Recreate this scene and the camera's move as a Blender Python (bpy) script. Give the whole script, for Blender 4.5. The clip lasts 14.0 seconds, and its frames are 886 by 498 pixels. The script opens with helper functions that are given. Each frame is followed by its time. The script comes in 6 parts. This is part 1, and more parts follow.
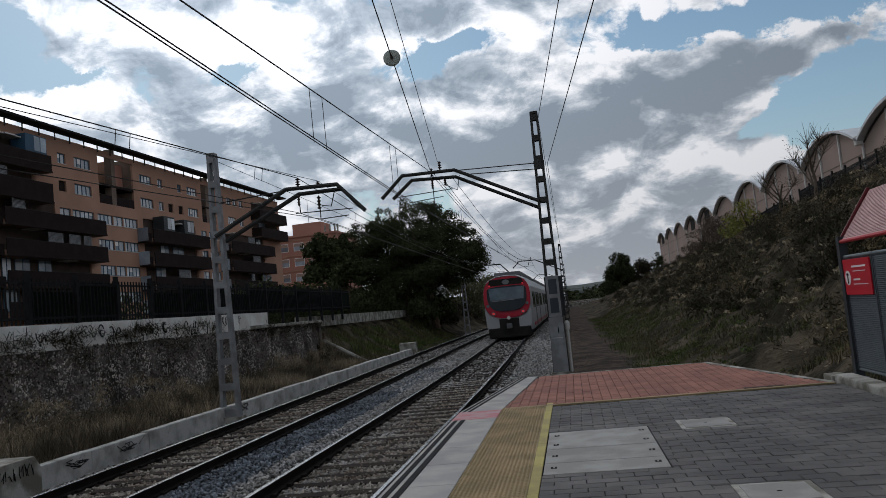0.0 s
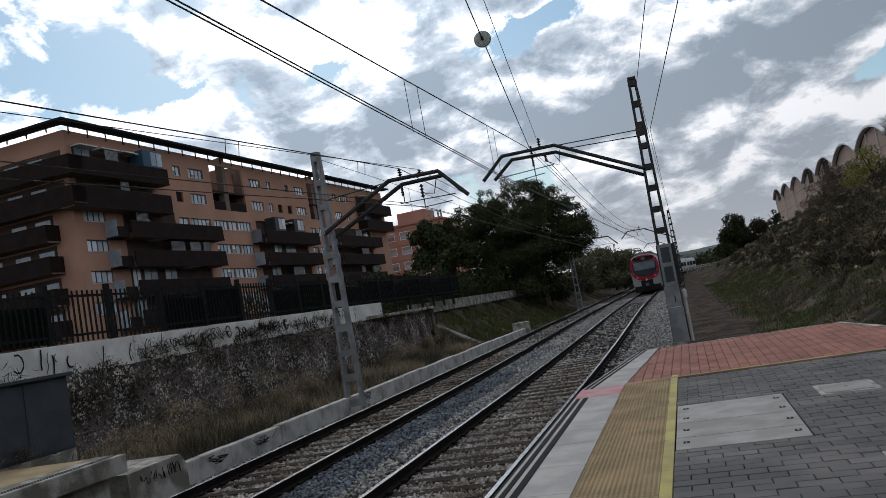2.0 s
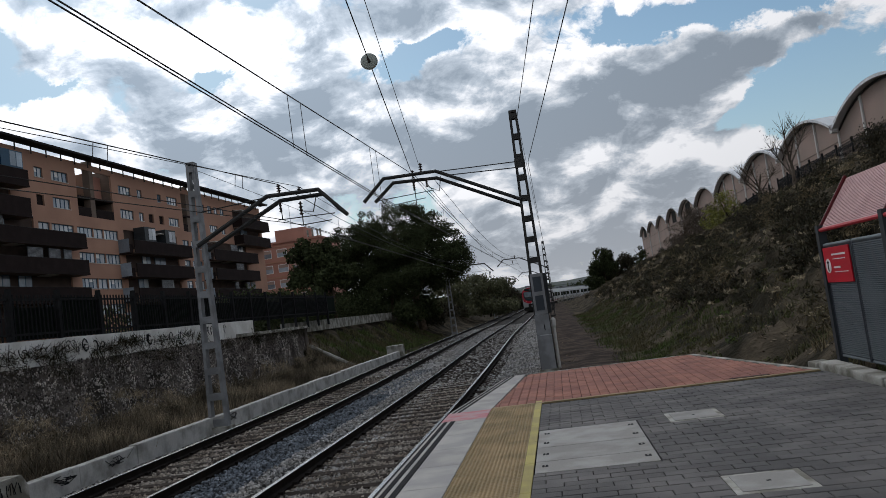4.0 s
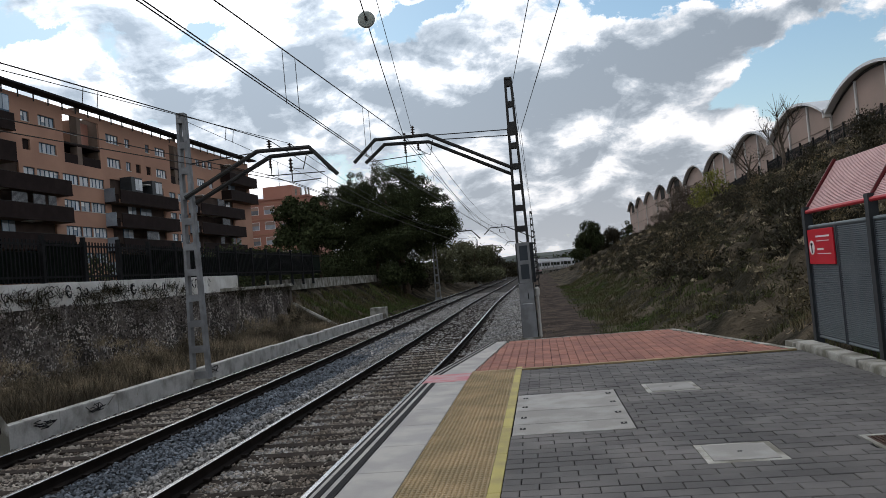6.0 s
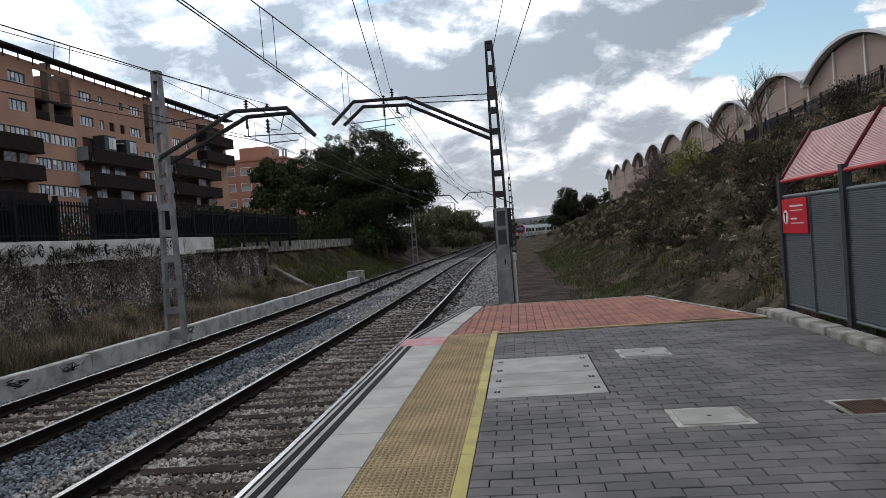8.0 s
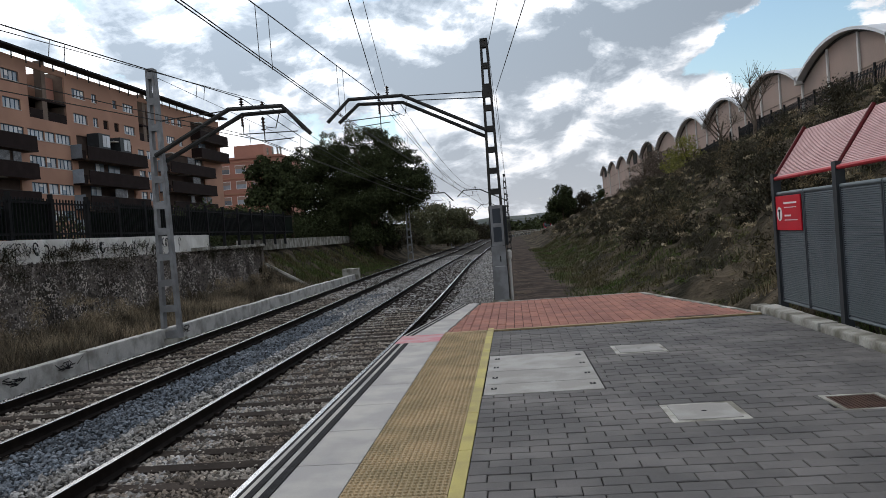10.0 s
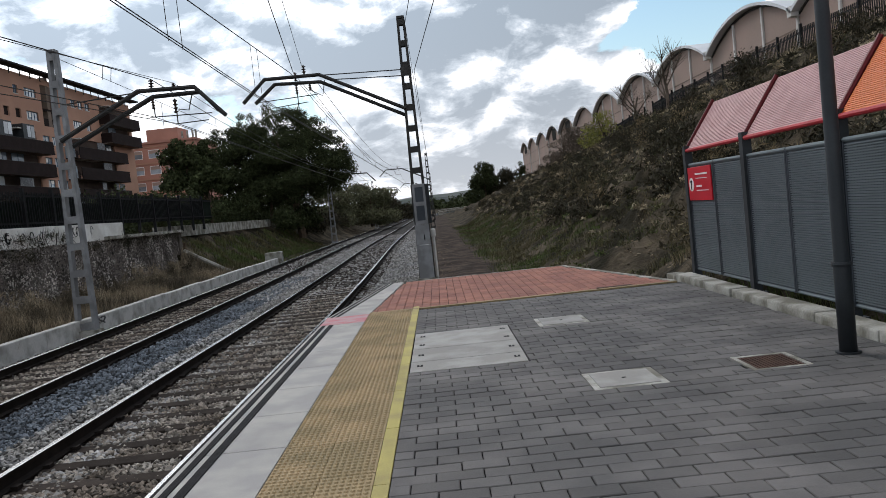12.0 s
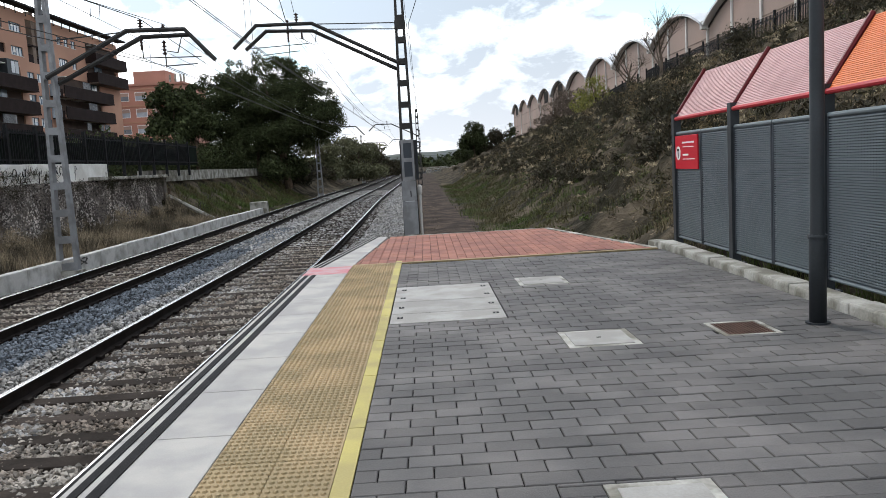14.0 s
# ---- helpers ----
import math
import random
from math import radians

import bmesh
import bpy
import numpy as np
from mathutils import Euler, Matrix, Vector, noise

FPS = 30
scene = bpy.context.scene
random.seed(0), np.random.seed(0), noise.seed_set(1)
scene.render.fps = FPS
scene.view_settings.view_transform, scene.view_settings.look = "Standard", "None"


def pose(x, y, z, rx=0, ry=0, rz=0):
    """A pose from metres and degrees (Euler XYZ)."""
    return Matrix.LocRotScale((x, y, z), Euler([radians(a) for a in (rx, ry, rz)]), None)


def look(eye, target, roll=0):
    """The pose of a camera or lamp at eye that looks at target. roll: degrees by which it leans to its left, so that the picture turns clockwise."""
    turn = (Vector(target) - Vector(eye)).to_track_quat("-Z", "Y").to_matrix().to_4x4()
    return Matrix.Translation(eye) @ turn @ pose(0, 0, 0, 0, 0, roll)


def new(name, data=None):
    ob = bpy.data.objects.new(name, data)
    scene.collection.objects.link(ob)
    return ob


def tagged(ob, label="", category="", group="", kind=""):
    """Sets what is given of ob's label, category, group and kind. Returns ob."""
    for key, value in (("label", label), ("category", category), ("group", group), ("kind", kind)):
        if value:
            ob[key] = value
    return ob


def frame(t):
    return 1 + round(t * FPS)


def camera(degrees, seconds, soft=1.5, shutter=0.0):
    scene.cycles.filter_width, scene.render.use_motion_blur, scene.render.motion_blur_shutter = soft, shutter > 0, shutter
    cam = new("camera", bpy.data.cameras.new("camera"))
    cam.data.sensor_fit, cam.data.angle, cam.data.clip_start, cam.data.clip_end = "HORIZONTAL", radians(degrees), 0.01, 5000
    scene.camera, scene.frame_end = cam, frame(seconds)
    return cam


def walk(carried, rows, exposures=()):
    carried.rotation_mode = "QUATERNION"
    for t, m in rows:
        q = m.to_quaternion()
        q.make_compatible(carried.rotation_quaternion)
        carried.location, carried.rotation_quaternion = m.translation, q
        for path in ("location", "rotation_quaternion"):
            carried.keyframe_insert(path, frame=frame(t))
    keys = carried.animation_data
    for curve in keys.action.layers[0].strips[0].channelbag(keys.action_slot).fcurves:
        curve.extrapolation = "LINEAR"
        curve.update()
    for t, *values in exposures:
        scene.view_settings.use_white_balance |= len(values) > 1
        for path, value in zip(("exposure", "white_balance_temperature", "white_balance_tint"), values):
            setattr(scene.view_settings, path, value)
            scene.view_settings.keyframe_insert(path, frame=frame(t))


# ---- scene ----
# camera
cam = camera(58.6, 14.0, soft=0.45)
PATH = [
    (0, (-0.032, -0.773, 1.361), (-0.334, 1.198, 1.517), -5.7),
    (0.5, (-0.057, -0.771, 1.386), (-0.345, 1.198, 1.582), -6.5),
    (1, (-0.074, -0.769, 1.385), (-0.47, 1.183, 1.567), -7.9),
    (1.5, (-0.073, -0.769, 1.388), (-0.617, 1.148, 1.562), -9.1),
    (2, (-0.077, -0.764, 1.391), (-0.642, 1.149, 1.535), -9.9),
    (2.5, (-0.054, -0.763, 1.392), (-0.613, 1.153, 1.534), -10.7),
    (3, (-0.019, -0.767, 1.385), (-0.408, 1.19, 1.534), -9.8),
    (3.2, (-0.021, -0.766, 1.386), (-0.346, 1.201, 1.542), -9.7),
    (5.3, (-0.053, -0.813, 1.349), (-0.295, 1.167, 1.493), -6.0),
    (5.5, (-0.056, -0.814, 1.347), (-0.297, 1.167, 1.47), -5.5),
    (6, (-0.046, -0.811, 1.346), (-0.285, 1.174, 1.409), -5.0),
    (6.5, (-0.045, -0.812, 1.347), (-0.258, 1.176, 1.377), -4.9),
    (7, (-0.046, -0.809, 1.342), (-0.249, 1.181, 1.35), -4.8),
    (7.5, (-0.047, -0.81, 1.341), (-0.247, 1.18, 1.334), -4.7),
    (8, (-0.046, -0.809, 1.342), (-0.236, 1.181, 1.311), -4.2),
    (10.3, (-0.057, -0.848, 1.344), (-0.229, 1.144, 1.305), -4.4),
    (10.5, (-0.055, -0.833, 1.34), (-0.205, 1.161, 1.3), -4.3),
    (11, (-0.039, -0.827, 1.331), (-0.119, 1.171, 1.282), -4.5),
    (11.5, (-0.03, -0.829, 1.327), (-0.044, 1.17, 1.247), -5.7),
    (12, (-0.036, -0.83, 1.33), (-0.029, 1.167, 1.223), -6.0),
    (12.5, (-0.029, -0.821, 1.325), (-0.028, 1.176, 1.204), -6.0),
    (13, (-0.02, -0.82, 1.316), (0.018, 1.175, 1.18), -6.0),
    (13.5, (-0.027, -0.845, 1.311), (0.038, 1.148, 1.154), -5.4),
    (14, (-0.029, -0.894, 1.303), (0.007, 1.094, 1.089), -3.2),
]
walk(cam, [(t, look(e, a, r)) for t, e, a, r in PATH], exposures=[(0.0, -0.90, 6420, 11), (0.5, -1.06, 6380, 11), (1.0, -0.88, 6420, 11), (2.0, -0.58, 6440, 11), (3.0, -0.90, 6420, 11), (3.2, -0.86, 6430, 11), (5.3, -0.52, 6480, 11), (6.0, -0.34, 6580, 11), (8.0, -0.20, 6580, 11), (11.0, -0.17, 6560, 11), (13.0, 0.05, 6560, 10.5), (13.5, 0.17, 6500, 10), (14.0, 0.58, 6600, 10)])

# ---- light: bright cloud, sun veiled, ahead of the camera and to its left ----
SUN_ELEVATION, SUN_AZIMUTH = radians(38), radians(-28)   # azimuth from +y, clockwise
sun_dir = Vector((math.sin(SUN_AZIMUTH) * math.cos(SUN_ELEVATION), math.cos(SUN_AZIMUTH) * math.cos(SUN_ELEVATION), math.sin(SUN_ELEVATION)))
sun = new("sun", bpy.data.lights.new("sun", "SUN"))
sun.data.energy, sun.data.angle, sun.data.color = 0.95, radians(10), (1.0, 0.95, 0.88)
sun.matrix_basis = look((0, 0, 60), Vector((0, 0, 60)) - sun_dir)


def make_world():
    world = bpy.data.worlds.new("sky")
    world.use_nodes = True
    scene.world = world
    nt = world.node_tree
    n, l = nt.nodes, nt.links
    n.clear()
    out, bg = n.new("ShaderNodeOutputWorld"), n.new("ShaderNodeBackground")
    sky = n.new("ShaderNodeTexSky")
    sky.sky_type, sky.sun_disc = "NISHITA", False
    sky.sun_elevation, sky.sun_rotation = SUN_ELEVATION, SUN_AZIMUTH
    sky.air_density, sky.dust_density = 1.2, 0.6
    tc = n.new("ShaderNodeTexCoord")

    def vm(op, a, b=None):
        q = n.new("ShaderNodeVectorMath")
        q.operation = op
        for i, v in enumerate((a, b)):
            if v is None:
                continue
            if hasattr(v, "links"):
                l.new(v, q.inputs[i])
            else:
                q.inputs[i].default_value = v
        return q.outputs["Value"] if op == "DOT_PRODUCT" else q.outputs[0]

    def m(op, a, b=0.0, clamp=False):
        q = n.new("ShaderNodeMath")
        q.operation, q.use_clamp = op, clamp
        for i, v in enumerate((a, b)):
            if hasattr(v, "links"):
                l.new(v, q.inputs[i])
            else:
                q.inputs[i].default_value = v
        return q.outputs[0]

    def fbm(vec, scale, detail, rough=0.55, dist=0.0):
        q = n.new("ShaderNodeTexNoise")
        q.inputs["Scale"].default_value, q.inputs["Detail"].default_value = scale, detail
        q.inputs["Roughness"].default_value, q.inputs["Distortion"].default_value = rough, dist
        l.new(vec, q.inputs["Vector"])
        return q.outputs["Fac"]

    def ramp(fac, stops):
        q = n.new("ShaderNodeValToRGB")
        while len(q.color_ramp.elements) < len(stops):
            q.color_ramp.elements.new(0.5)
        for e, (p, c) in zip(q.color_ramp.elements, stops):
            e.position, e.color = p, (*c, 1)
        l.new(fac, q.inputs[0])
        return q.outputs[0]

    def mix(fac, a, b):
        q = n.new("ShaderNodeMix")
        q.data_type = "RGBA"
        for i, v in ((0, fac), (6, a), (7, b)):
            if hasattr(v, "links"):
                l.new(v, q.inputs[i])
            else:
                q.inputs[i].default_value = v
        return q.outputs[2]

    d = vm("NORMALIZE", tc.outputs["Generated"])
    sep = n.new("ShaderNodeSeparateXYZ")
    l.new(d, sep.inputs[0])
    up = m("ADD", m("MAXIMUM", sep.outputs[2], 0.0), 0.42)
    flat = n.new("ShaderNodeCombineXYZ")
    l.new(m("DIVIDE", sep.outputs[0], up), flat.inputs[0])
    l.new(m("DIVIDE", sep.outputs[1], up), flat.inputs[1])
    p = vm("ADD", flat.outputs[0], CLOUD_SHIFT)
    above = vm("SCALE", flat.outputs[0])
    above.node.inputs["Scale"].default_value = 0.93
    q = vm("ADD", above, CLOUD_SHIFT)
    glow = m("POWER", m("MAXIMUM", vm("DOT_PRODUCT", d, tuple(sun_dir)), 0.0), 6.0)

    def heap(v):
        return m("ADD", m("ADD", m("MULTIPLY", fbm(v, 2.3, 3, 0.5), 0.62), m("MULTIPLY", fbm(v, 7.5, 9, 0.62, 0.4), 0.44)), m("MULTIPLY", fbm(v, 0.6, 1), 0.25))
    # the great cloud banks before the camera: middle and reach as slopes to +y, cover, shade
    ahead = m("MAXIMUM", sep.outputs[1], 0.15)
    slope = n.new("ShaderNodeCombineXYZ")
    l.new(m("DIVIDE", sep.outputs[0], ahead), slope.inputs[0])
    l.new(m("DIVIDE", sep.outputs[2], ahead), slope.inputs[1])
    stir = n.new("ShaderNodeTexNoise")
    stir.inputs["Scale"].default_value, stir.inputs["Detail"].default_value, stir.inputs["Roughness"].default_value = 7.0, 7, 0.62
    l.new(slope.outputs[0], stir.inputs["Vector"])
    stirred = vm("ADD", slope.outputs[0], vm("MULTIPLY", vm("SUBTRACT", stir.outputs["Color"], (0.5, 0.5, 0.5)), (0.17, 0.12, 0.0)))
    bank, shade = None, None
    for cx, cy, rx, ry, cov, dark in CLOUD_BANKS:
        off = vm("MULTIPLY", vm("SUBTRACT", stirred, (cx, cy, 0.0)), (1 / rx, 1 / ry, 0.0))
        g = m("EXPONENT", m("MULTIPLY", vm("DOT_PRODUCT", off, off), -1.0))
        a, b = m("MULTIPLY", g, cov), m("MULTIPLY", g, dark)
        bank = a if bank is None else m("ADD", bank, a)
        shade = b if shade is None else m("ADD", shade, b)
    low = m("MULTIPLY", m("POWER", m("SUBTRACT", 1.0, m("MAXIMUM", sep.outputs[2], 0.0)), 14.0), 0.16)
    low = m("ADD", low, bank)
    cover, higher = m("ADD", heap(p), low), m("ADD", heap(q), low)
    mask = ramp(cover, [(CLOUD_EDGE, (0, 0, 0)), (CLOUD_EDGE + 0.04, (1, 1, 1))])
    thin = ramp(cover, [(CLOUD_EDGE, (1, 1, 1)), (CLOUD_EDGE + 0.16, (0, 0, 0))])
    edge = m("MULTIPLY", m("SUBTRACT", cover, higher), 6.0)
    puffs = m("MULTIPLY", m("SUBTRACT", fbm(p, 6.5, 7, 0.55, 0.3), 0.5), 1.1)
    bright = m("ADD", m("ADD", edge, m("MULTIPLY", thin, 0.50)), m("SUBTRACT", m("ADD", puffs, 0.27), shade), True)
    cloud = ramp(bright, [(0.0, (0.295, 0.365, 0.445)), (0.34, (0.52, 0.60, 0.69)), (0.78, (1.22, 1.24, 1.28))])
    lit = vm("SCALE", cloud)
    l.new(m("ADD", 0.98, m("MULTIPLY", glow, 1.5)), lit.node.inputs["Scale"])
    blue = vm("MULTIPLY", sky.outputs[0], (0.104, 0.126, 0.132))
    haze = m("POWER", m("SUBTRACT", 1.0, m("MAXIMUM", sep.outputs[2], 0.0)), 7.0)
    base = mix(mask, blue, lit)
    base = mix(m("MULTIPLY", haze, 0.55), base, (0.88, 0.88, 0.90, 1))
    l.new(base, bg.inputs["Color"])
    bg.inputs["Strength"].default_value = 1.0
    l.new(bg.outputs[0], out.inputs[0])


CLOUD_BANKS = [
    (0.06, 0.217, 0.215, 0.061, 0.22, 0.075), (-0.23, 0.25, 0.186, 0.057, 0.2, 0.038), (-0.514, 0.296, 0.186, 0.039, 0.16, -0.02), (-0.538, 0.428, 0.165, 0.054, 0.18, -0.12),
    (-0.248, 0.387, 0.093, 0.043, 0.14, 0.09), (0.242, 0.246, 0.079, 0.05, 0.2, -0.15), (0.271, 0.14, 0.107, 0.02, 0.16, -0.1), (-0.036, 0.385, 0.086, 0.023, 0.16, -0.1),
    (0.142, 0.349, 0.02, 0.016, 0.15, -0.1), (0.352, 0.287, 0.043, 0.011, 0.13, -0.05), (0.329, 0.212, 0.079, 0.036, -0.24, 0), (0.225, 0.331, 0.158, 0.027, -0.2, 0),
    (-0.115, 0.343, 0.054, 0.019, -0.2, 0), (-0.418, 0.364, 0.043, 0.021, -0.16, 0), (-0.671, 0.387, 0.072, 0.017, -0.16, 0), (-0.748, 0.436, 0.036, 0.036, -0.16, 0),
    (0.085, 0.309, 0.079, 0.016, -0.12, 0), (0.361, 0.162, 0.05, 0.016, -0.2, 0), (0.08, 0.2, 0.122, 0.043, 0.06, 0.195), (-0.082, 0.23, 0.079, 0.036, 0.04, 0.15),
    (-0.265, 0.209, 0.136, 0.029, 0.05, 0.12), (-0.426, 0.269, 0.079, 0.026, 0.03, 0.09), (0.179, 0.226, 0.032, 0.029, 0.05, 0.112), (-0.101, 0.257, 0.024, 0.019, 0, -0.2),
    (-0.207, 0.254, 0.026, 0.013, 0, -0.18), (-0.362, 0.256, 0.021, 0.021, 0, -0.15), (0.097, 0.116, 0.136, 0.021, 0.1, -0.16), (0.174, 0.071, 0.122, 0.014, 0.1, -0.05),
    (-0.033, 0.081, 0.143, 0.025, 0.1, 0.022),
]
CLOUD_SHIFT, CLOUD_EDGE = (0.59, -0.04, 0.0), 0.60
make_world()


# ---- materials ----
def mat(name, colour, rough=0.8, vary=0.25, scale=6.0, bump=0.15, fine=60.0, metal=0.0, island=0.0, second=None, spread=(0.42, 0.62), spec=0.2, objvary=0.0, bump_dist=0.01):
    """A surface with variation at two scales, in metres; second: the colour of its stains; island, objvary: change from piece to piece."""
    mt = bpy.data.materials.new(name)
    mt.use_nodes = True
    nt = mt.node_tree
    n, l = nt.nodes, nt.links
    b = n["Principled BSDF"]
    b.inputs["Roughness"].default_value, b.inputs["Metallic"].default_value = rough, metal
    if spec is not None:
        b.inputs["Specular IOR Level"].default_value = spec
    geo, tc = n.new("ShaderNodeNewGeometry"), n.new("ShaderNodeTexCoord")
    big, small = n.new("ShaderNodeTexNoise"), n.new("ShaderNodeTexNoise")
    for t, s, dt in ((big, scale, 5), (small, fine, 4)):
        t.inputs["Scale"].default_value, t.inputs["Detail"].default_value = s, dt
        l.new(geo.outputs["Position"], t.inputs["Vector"])
    r = n.new("ShaderNodeValToRGB")
    c2 = second or tuple(c * (1 - vary) for c in colour)
    r.color_ramp.elements[0].position, r.color_ramp.elements[1].position = spread
    r.color_ramp.elements[0].color, r.color_ramp.elements[1].color = (*c2, 1), (*colour, 1)
    l.new(big.outputs["Fac"], r.inputs[0])
    hsv = n.new("ShaderNodeHueSaturation")
    l.new(r.outputs[0], hsv.inputs["Color"])
    add = n.new("ShaderNodeMath")
    add.operation = "MULTIPLY_ADD"
    l.new(small.outputs["Fac"], add.inputs[0])
    add.inputs[1].default_value, add.inputs[2].default_value = vary * 1.4, 1.0 - vary * 0.7
    last = add.outputs[0]
    for amount, socket in ((island, geo.outputs["Random Per Island"]), (objvary, None)):
        if amount:
            if socket is None:
                socket = n.new("ShaderNodeObjectInfo").outputs["Random"]
            q = n.new("ShaderNodeMath")
            q.operation = "MULTIPLY_ADD"
            l.new(socket, q.inputs[0])
            q.inputs[1].default_value, q.inputs[2].default_value = amount * 2, 1.0 - amount
            w = n.new("ShaderNodeMath")
            w.operation = "MULTIPLY"
            l.new(last, w.inputs[0]), l.new(q.outputs[0], w.inputs[1])
            last = w.outputs[0]
    l.new(last, hsv.inputs["Value"])
    l.new(hsv.outputs[0], b.inputs["Base Color"])
    if bump:
        bp = n.new("ShaderNodeBump")
        bp.inputs["Strength"].default_value, bp.inputs["Distance"].default_value = bump, bump_dist
        l.new(small.outputs["Fac"], bp.inputs["Height"])
        l.new(bp.outputs[0], b.inputs["Normal"])
    return mt


M_EARTH = mat("dry_earth", (0.098, 0.078, 0.055), 0.95, 0.8, 0.8, 1.0, 6.0, second=(0.022, 0.019, 0.012), bump_dist=0.12, spec=0.04)
M_PATH = mat("trodden_gravelly_soil", (0.082, 0.060, 0.048), 0.95, 0.6, 1.6, 1.0, 14.0, second=(0.032, 0.025, 0.020), bump_dist=0.04, spec=0.04)
M_GRASS = mat("grass_blades", (0.075, 0.105, 0.028), 0.8, 0.4, 0.5, 0, 5.0, island=0.5, second=(0.095, 0.082, 0.04))
M_DRYGRASS = mat("dry_grass", (0.22, 0.165, 0.095), 0.9, 0.4, 0.35, 0, 5.0, island=0.5, second=(0.07, 0.065, 0.035))
M_SHRUB = mat("shrub_leaves", (0.030, 0.029, 0.015), 0.8, 0.4, 2.0, 0, 8.0, island=0.6, second=(0.050, 0.040, 0.024))
M_TWIG = mat("bare_twigs", (0.14, 0.11, 0.085), 0.9, 0.3, 4.0, 0, 30)
M_PINE = mat("pine_needles", (0.062, 0.074, 0.034), 0.75, 0.4, 1.0, 0, 6.0, island=0.5, spec=0.04)
M_LEAF = mat("spring_leaves", (0.155, 0.155, 0.085), 0.7, 0.35, 1.0, 0, 6.0, island=0.45)
M_YELLOWLEAF = mat("yellow_green_leaves", (0.24, 0.24, 0.05), 0.7, 0.3, 1.0, 0, 6.0, island=0.4)
M_BARK = mat("pine_bark", (0.12, 0.085, 0.06), 0.95, 0.4, 5.0, 0.8, 25, bump_dist=0.03)
M_STONE = mat("ballast_stone", (0.36, 0.35, 0.345), 0.85, 0.2, 1.2, 0.2, 60, island=0.75, second=(0.26, 0.245, 0.225))
# blue cast of shaded stone put into the base colour
M_STONE_BLUE = mat("ballast_stone_shade_blue", (0.165, 0.183, 0.205), 0.8, 0.2, 0.9, 0.2, 60, island=0.85, second=(0.105, 0.118, 0.135))
M_STONE_BROWN = mat("ballast_stone_rusty", (0.34, 0.305, 0.265), 0.85, 0.2, 1.2, 0.2, 60, island=0.8, second=(0.19, 0.155, 0.125))
M_BED = mat("ballast_bed", (0.085, 0.08, 0.075), 0.95, 0.8, 2.0, 1.0, 18.0, second=(0.04, 0.037, 0.035), bump_dist=0.04, spec=0.04)
M_RAILSIDE = mat("rusty_rail_steel", (0.020, 0.016, 0.014), 0.8, 0.3, 5.0, 0.2, 60, spec=0.04)
M_RAILTOP = mat("polished_rail_head", (0.62, 0.61, 0.6), 0.22, 0.1, 8.0, 0, 60, metal=1.0)
M_SLEEPER = mat("weathered_sleeper", (0.048, 0.038, 0.032), 0.9, 0.35, 3.0, 0.5, 40, objvary=0.25, spec=0.04)
M_CONCRETE = mat("pale_concrete", (0.37, 0.357, 0.335), 0.85, 0.2, 3.0, 0.15, 90, second=(0.29, 0.277, 0.255), objvary=0.07)
M_LOWWALL = mat("limewashed_concrete", (0.52, 0.51, 0.485), 0.9, 0.3, 2.0, 0.4, 30, second=(0.28, 0.27, 0.245), spread=(0.34, 0.56), objvary=0.08)
M_KERB = mat("weathered_concrete", (0.43, 0.415, 0.375), 0.9, 0.35, 2.5, 0.4, 40, second=(0.17, 0.16, 0.13), objvary=0.08)
M_SLABEDGE = mat("edge_slab_concrete", (0.43, 0.408, 0.375), 0.8, 0.14, 2.5, 0.1, 120, second=(0.34, 0.325, 0.31), objvary=0.05)
M_BLACKSTRIP = mat("black_grip_strip", (0.018, 0.018, 0.02), 0.7, 0.3, 10, 0.3, 150, spec=0.04)
M_PINK = mat("faded_pink_paint", (0.50, 0.19, 0.21), 0.8, 0.2, 5, 0.1, 80, second=(0.46, 0.30, 0.30))
M_TACTILE = mat("yellow_tactile_tile", (0.38, 0.275, 0.15), 0.75, 0.25, 2.0, 0.2, 90, second=(0.27, 0.205, 0.11), objvary=0.06)
M_YELLOW = mat("yellow_line_paint", (0.44, 0.37, 0.115), 0.7, 0.2, 3.0, 0.1, 90, second=(0.35, 0.29, 0.11), objvary=0.05)
M_PAVER = mat("grey_paver", (0.158, 0.147, 0.140), 0.85, 0.2, 1.2, 0.3, 120, second=(0.102, 0.097, 0.094), objvary=0.15, island=0.0)
M_PAVER_JOINED = mat("grey_paver_field", (0.158, 0.147, 0.140), 0.85, 0.2, 1.2, 0.3, 120, second=(0.102, 0.097, 0.094), island=0.15)
M_REDPAVER = mat("red_paver", (0.33, 0.145, 0.105), 0.85, 0.25, 1.5, 0.3, 120, second=(0.25, 0.11, 0.085), island=0.13)
M_JOINT = mat("joint_sand", (0.022, 0.021, 0.02), 0.95, 0.3, 8, 0.3, 60, spec=0.04)
M_GALV = mat("galvanised_steel", (0.28, 0.285, 0.295), 0.6, 0.2, 3.0, 0.1, 50, metal=0.3, second=(0.20, 0.20, 0.205))
M_DARKSTEEL = mat("dark_weathered_steel", (0.06, 0.058, 0.056), 0.75, 0.25, 4.0, 0.1, 50, metal=0.3)
M_WIRE = mat("wire_copper_dark", (0.05, 0.045, 0.042), 0.6, 0.2, 5, 0, 50, metal=0.4)
M_INSUL = mat("brown_porcelain", (0.05, 0.03, 0.025), 0.25, 0.2, 5, 0, 50)
M_GLASSINS = mat("green_glass_insulator", (0.35, 0.38, 0.34), 0.12, 0.1, 5, 0, 50)
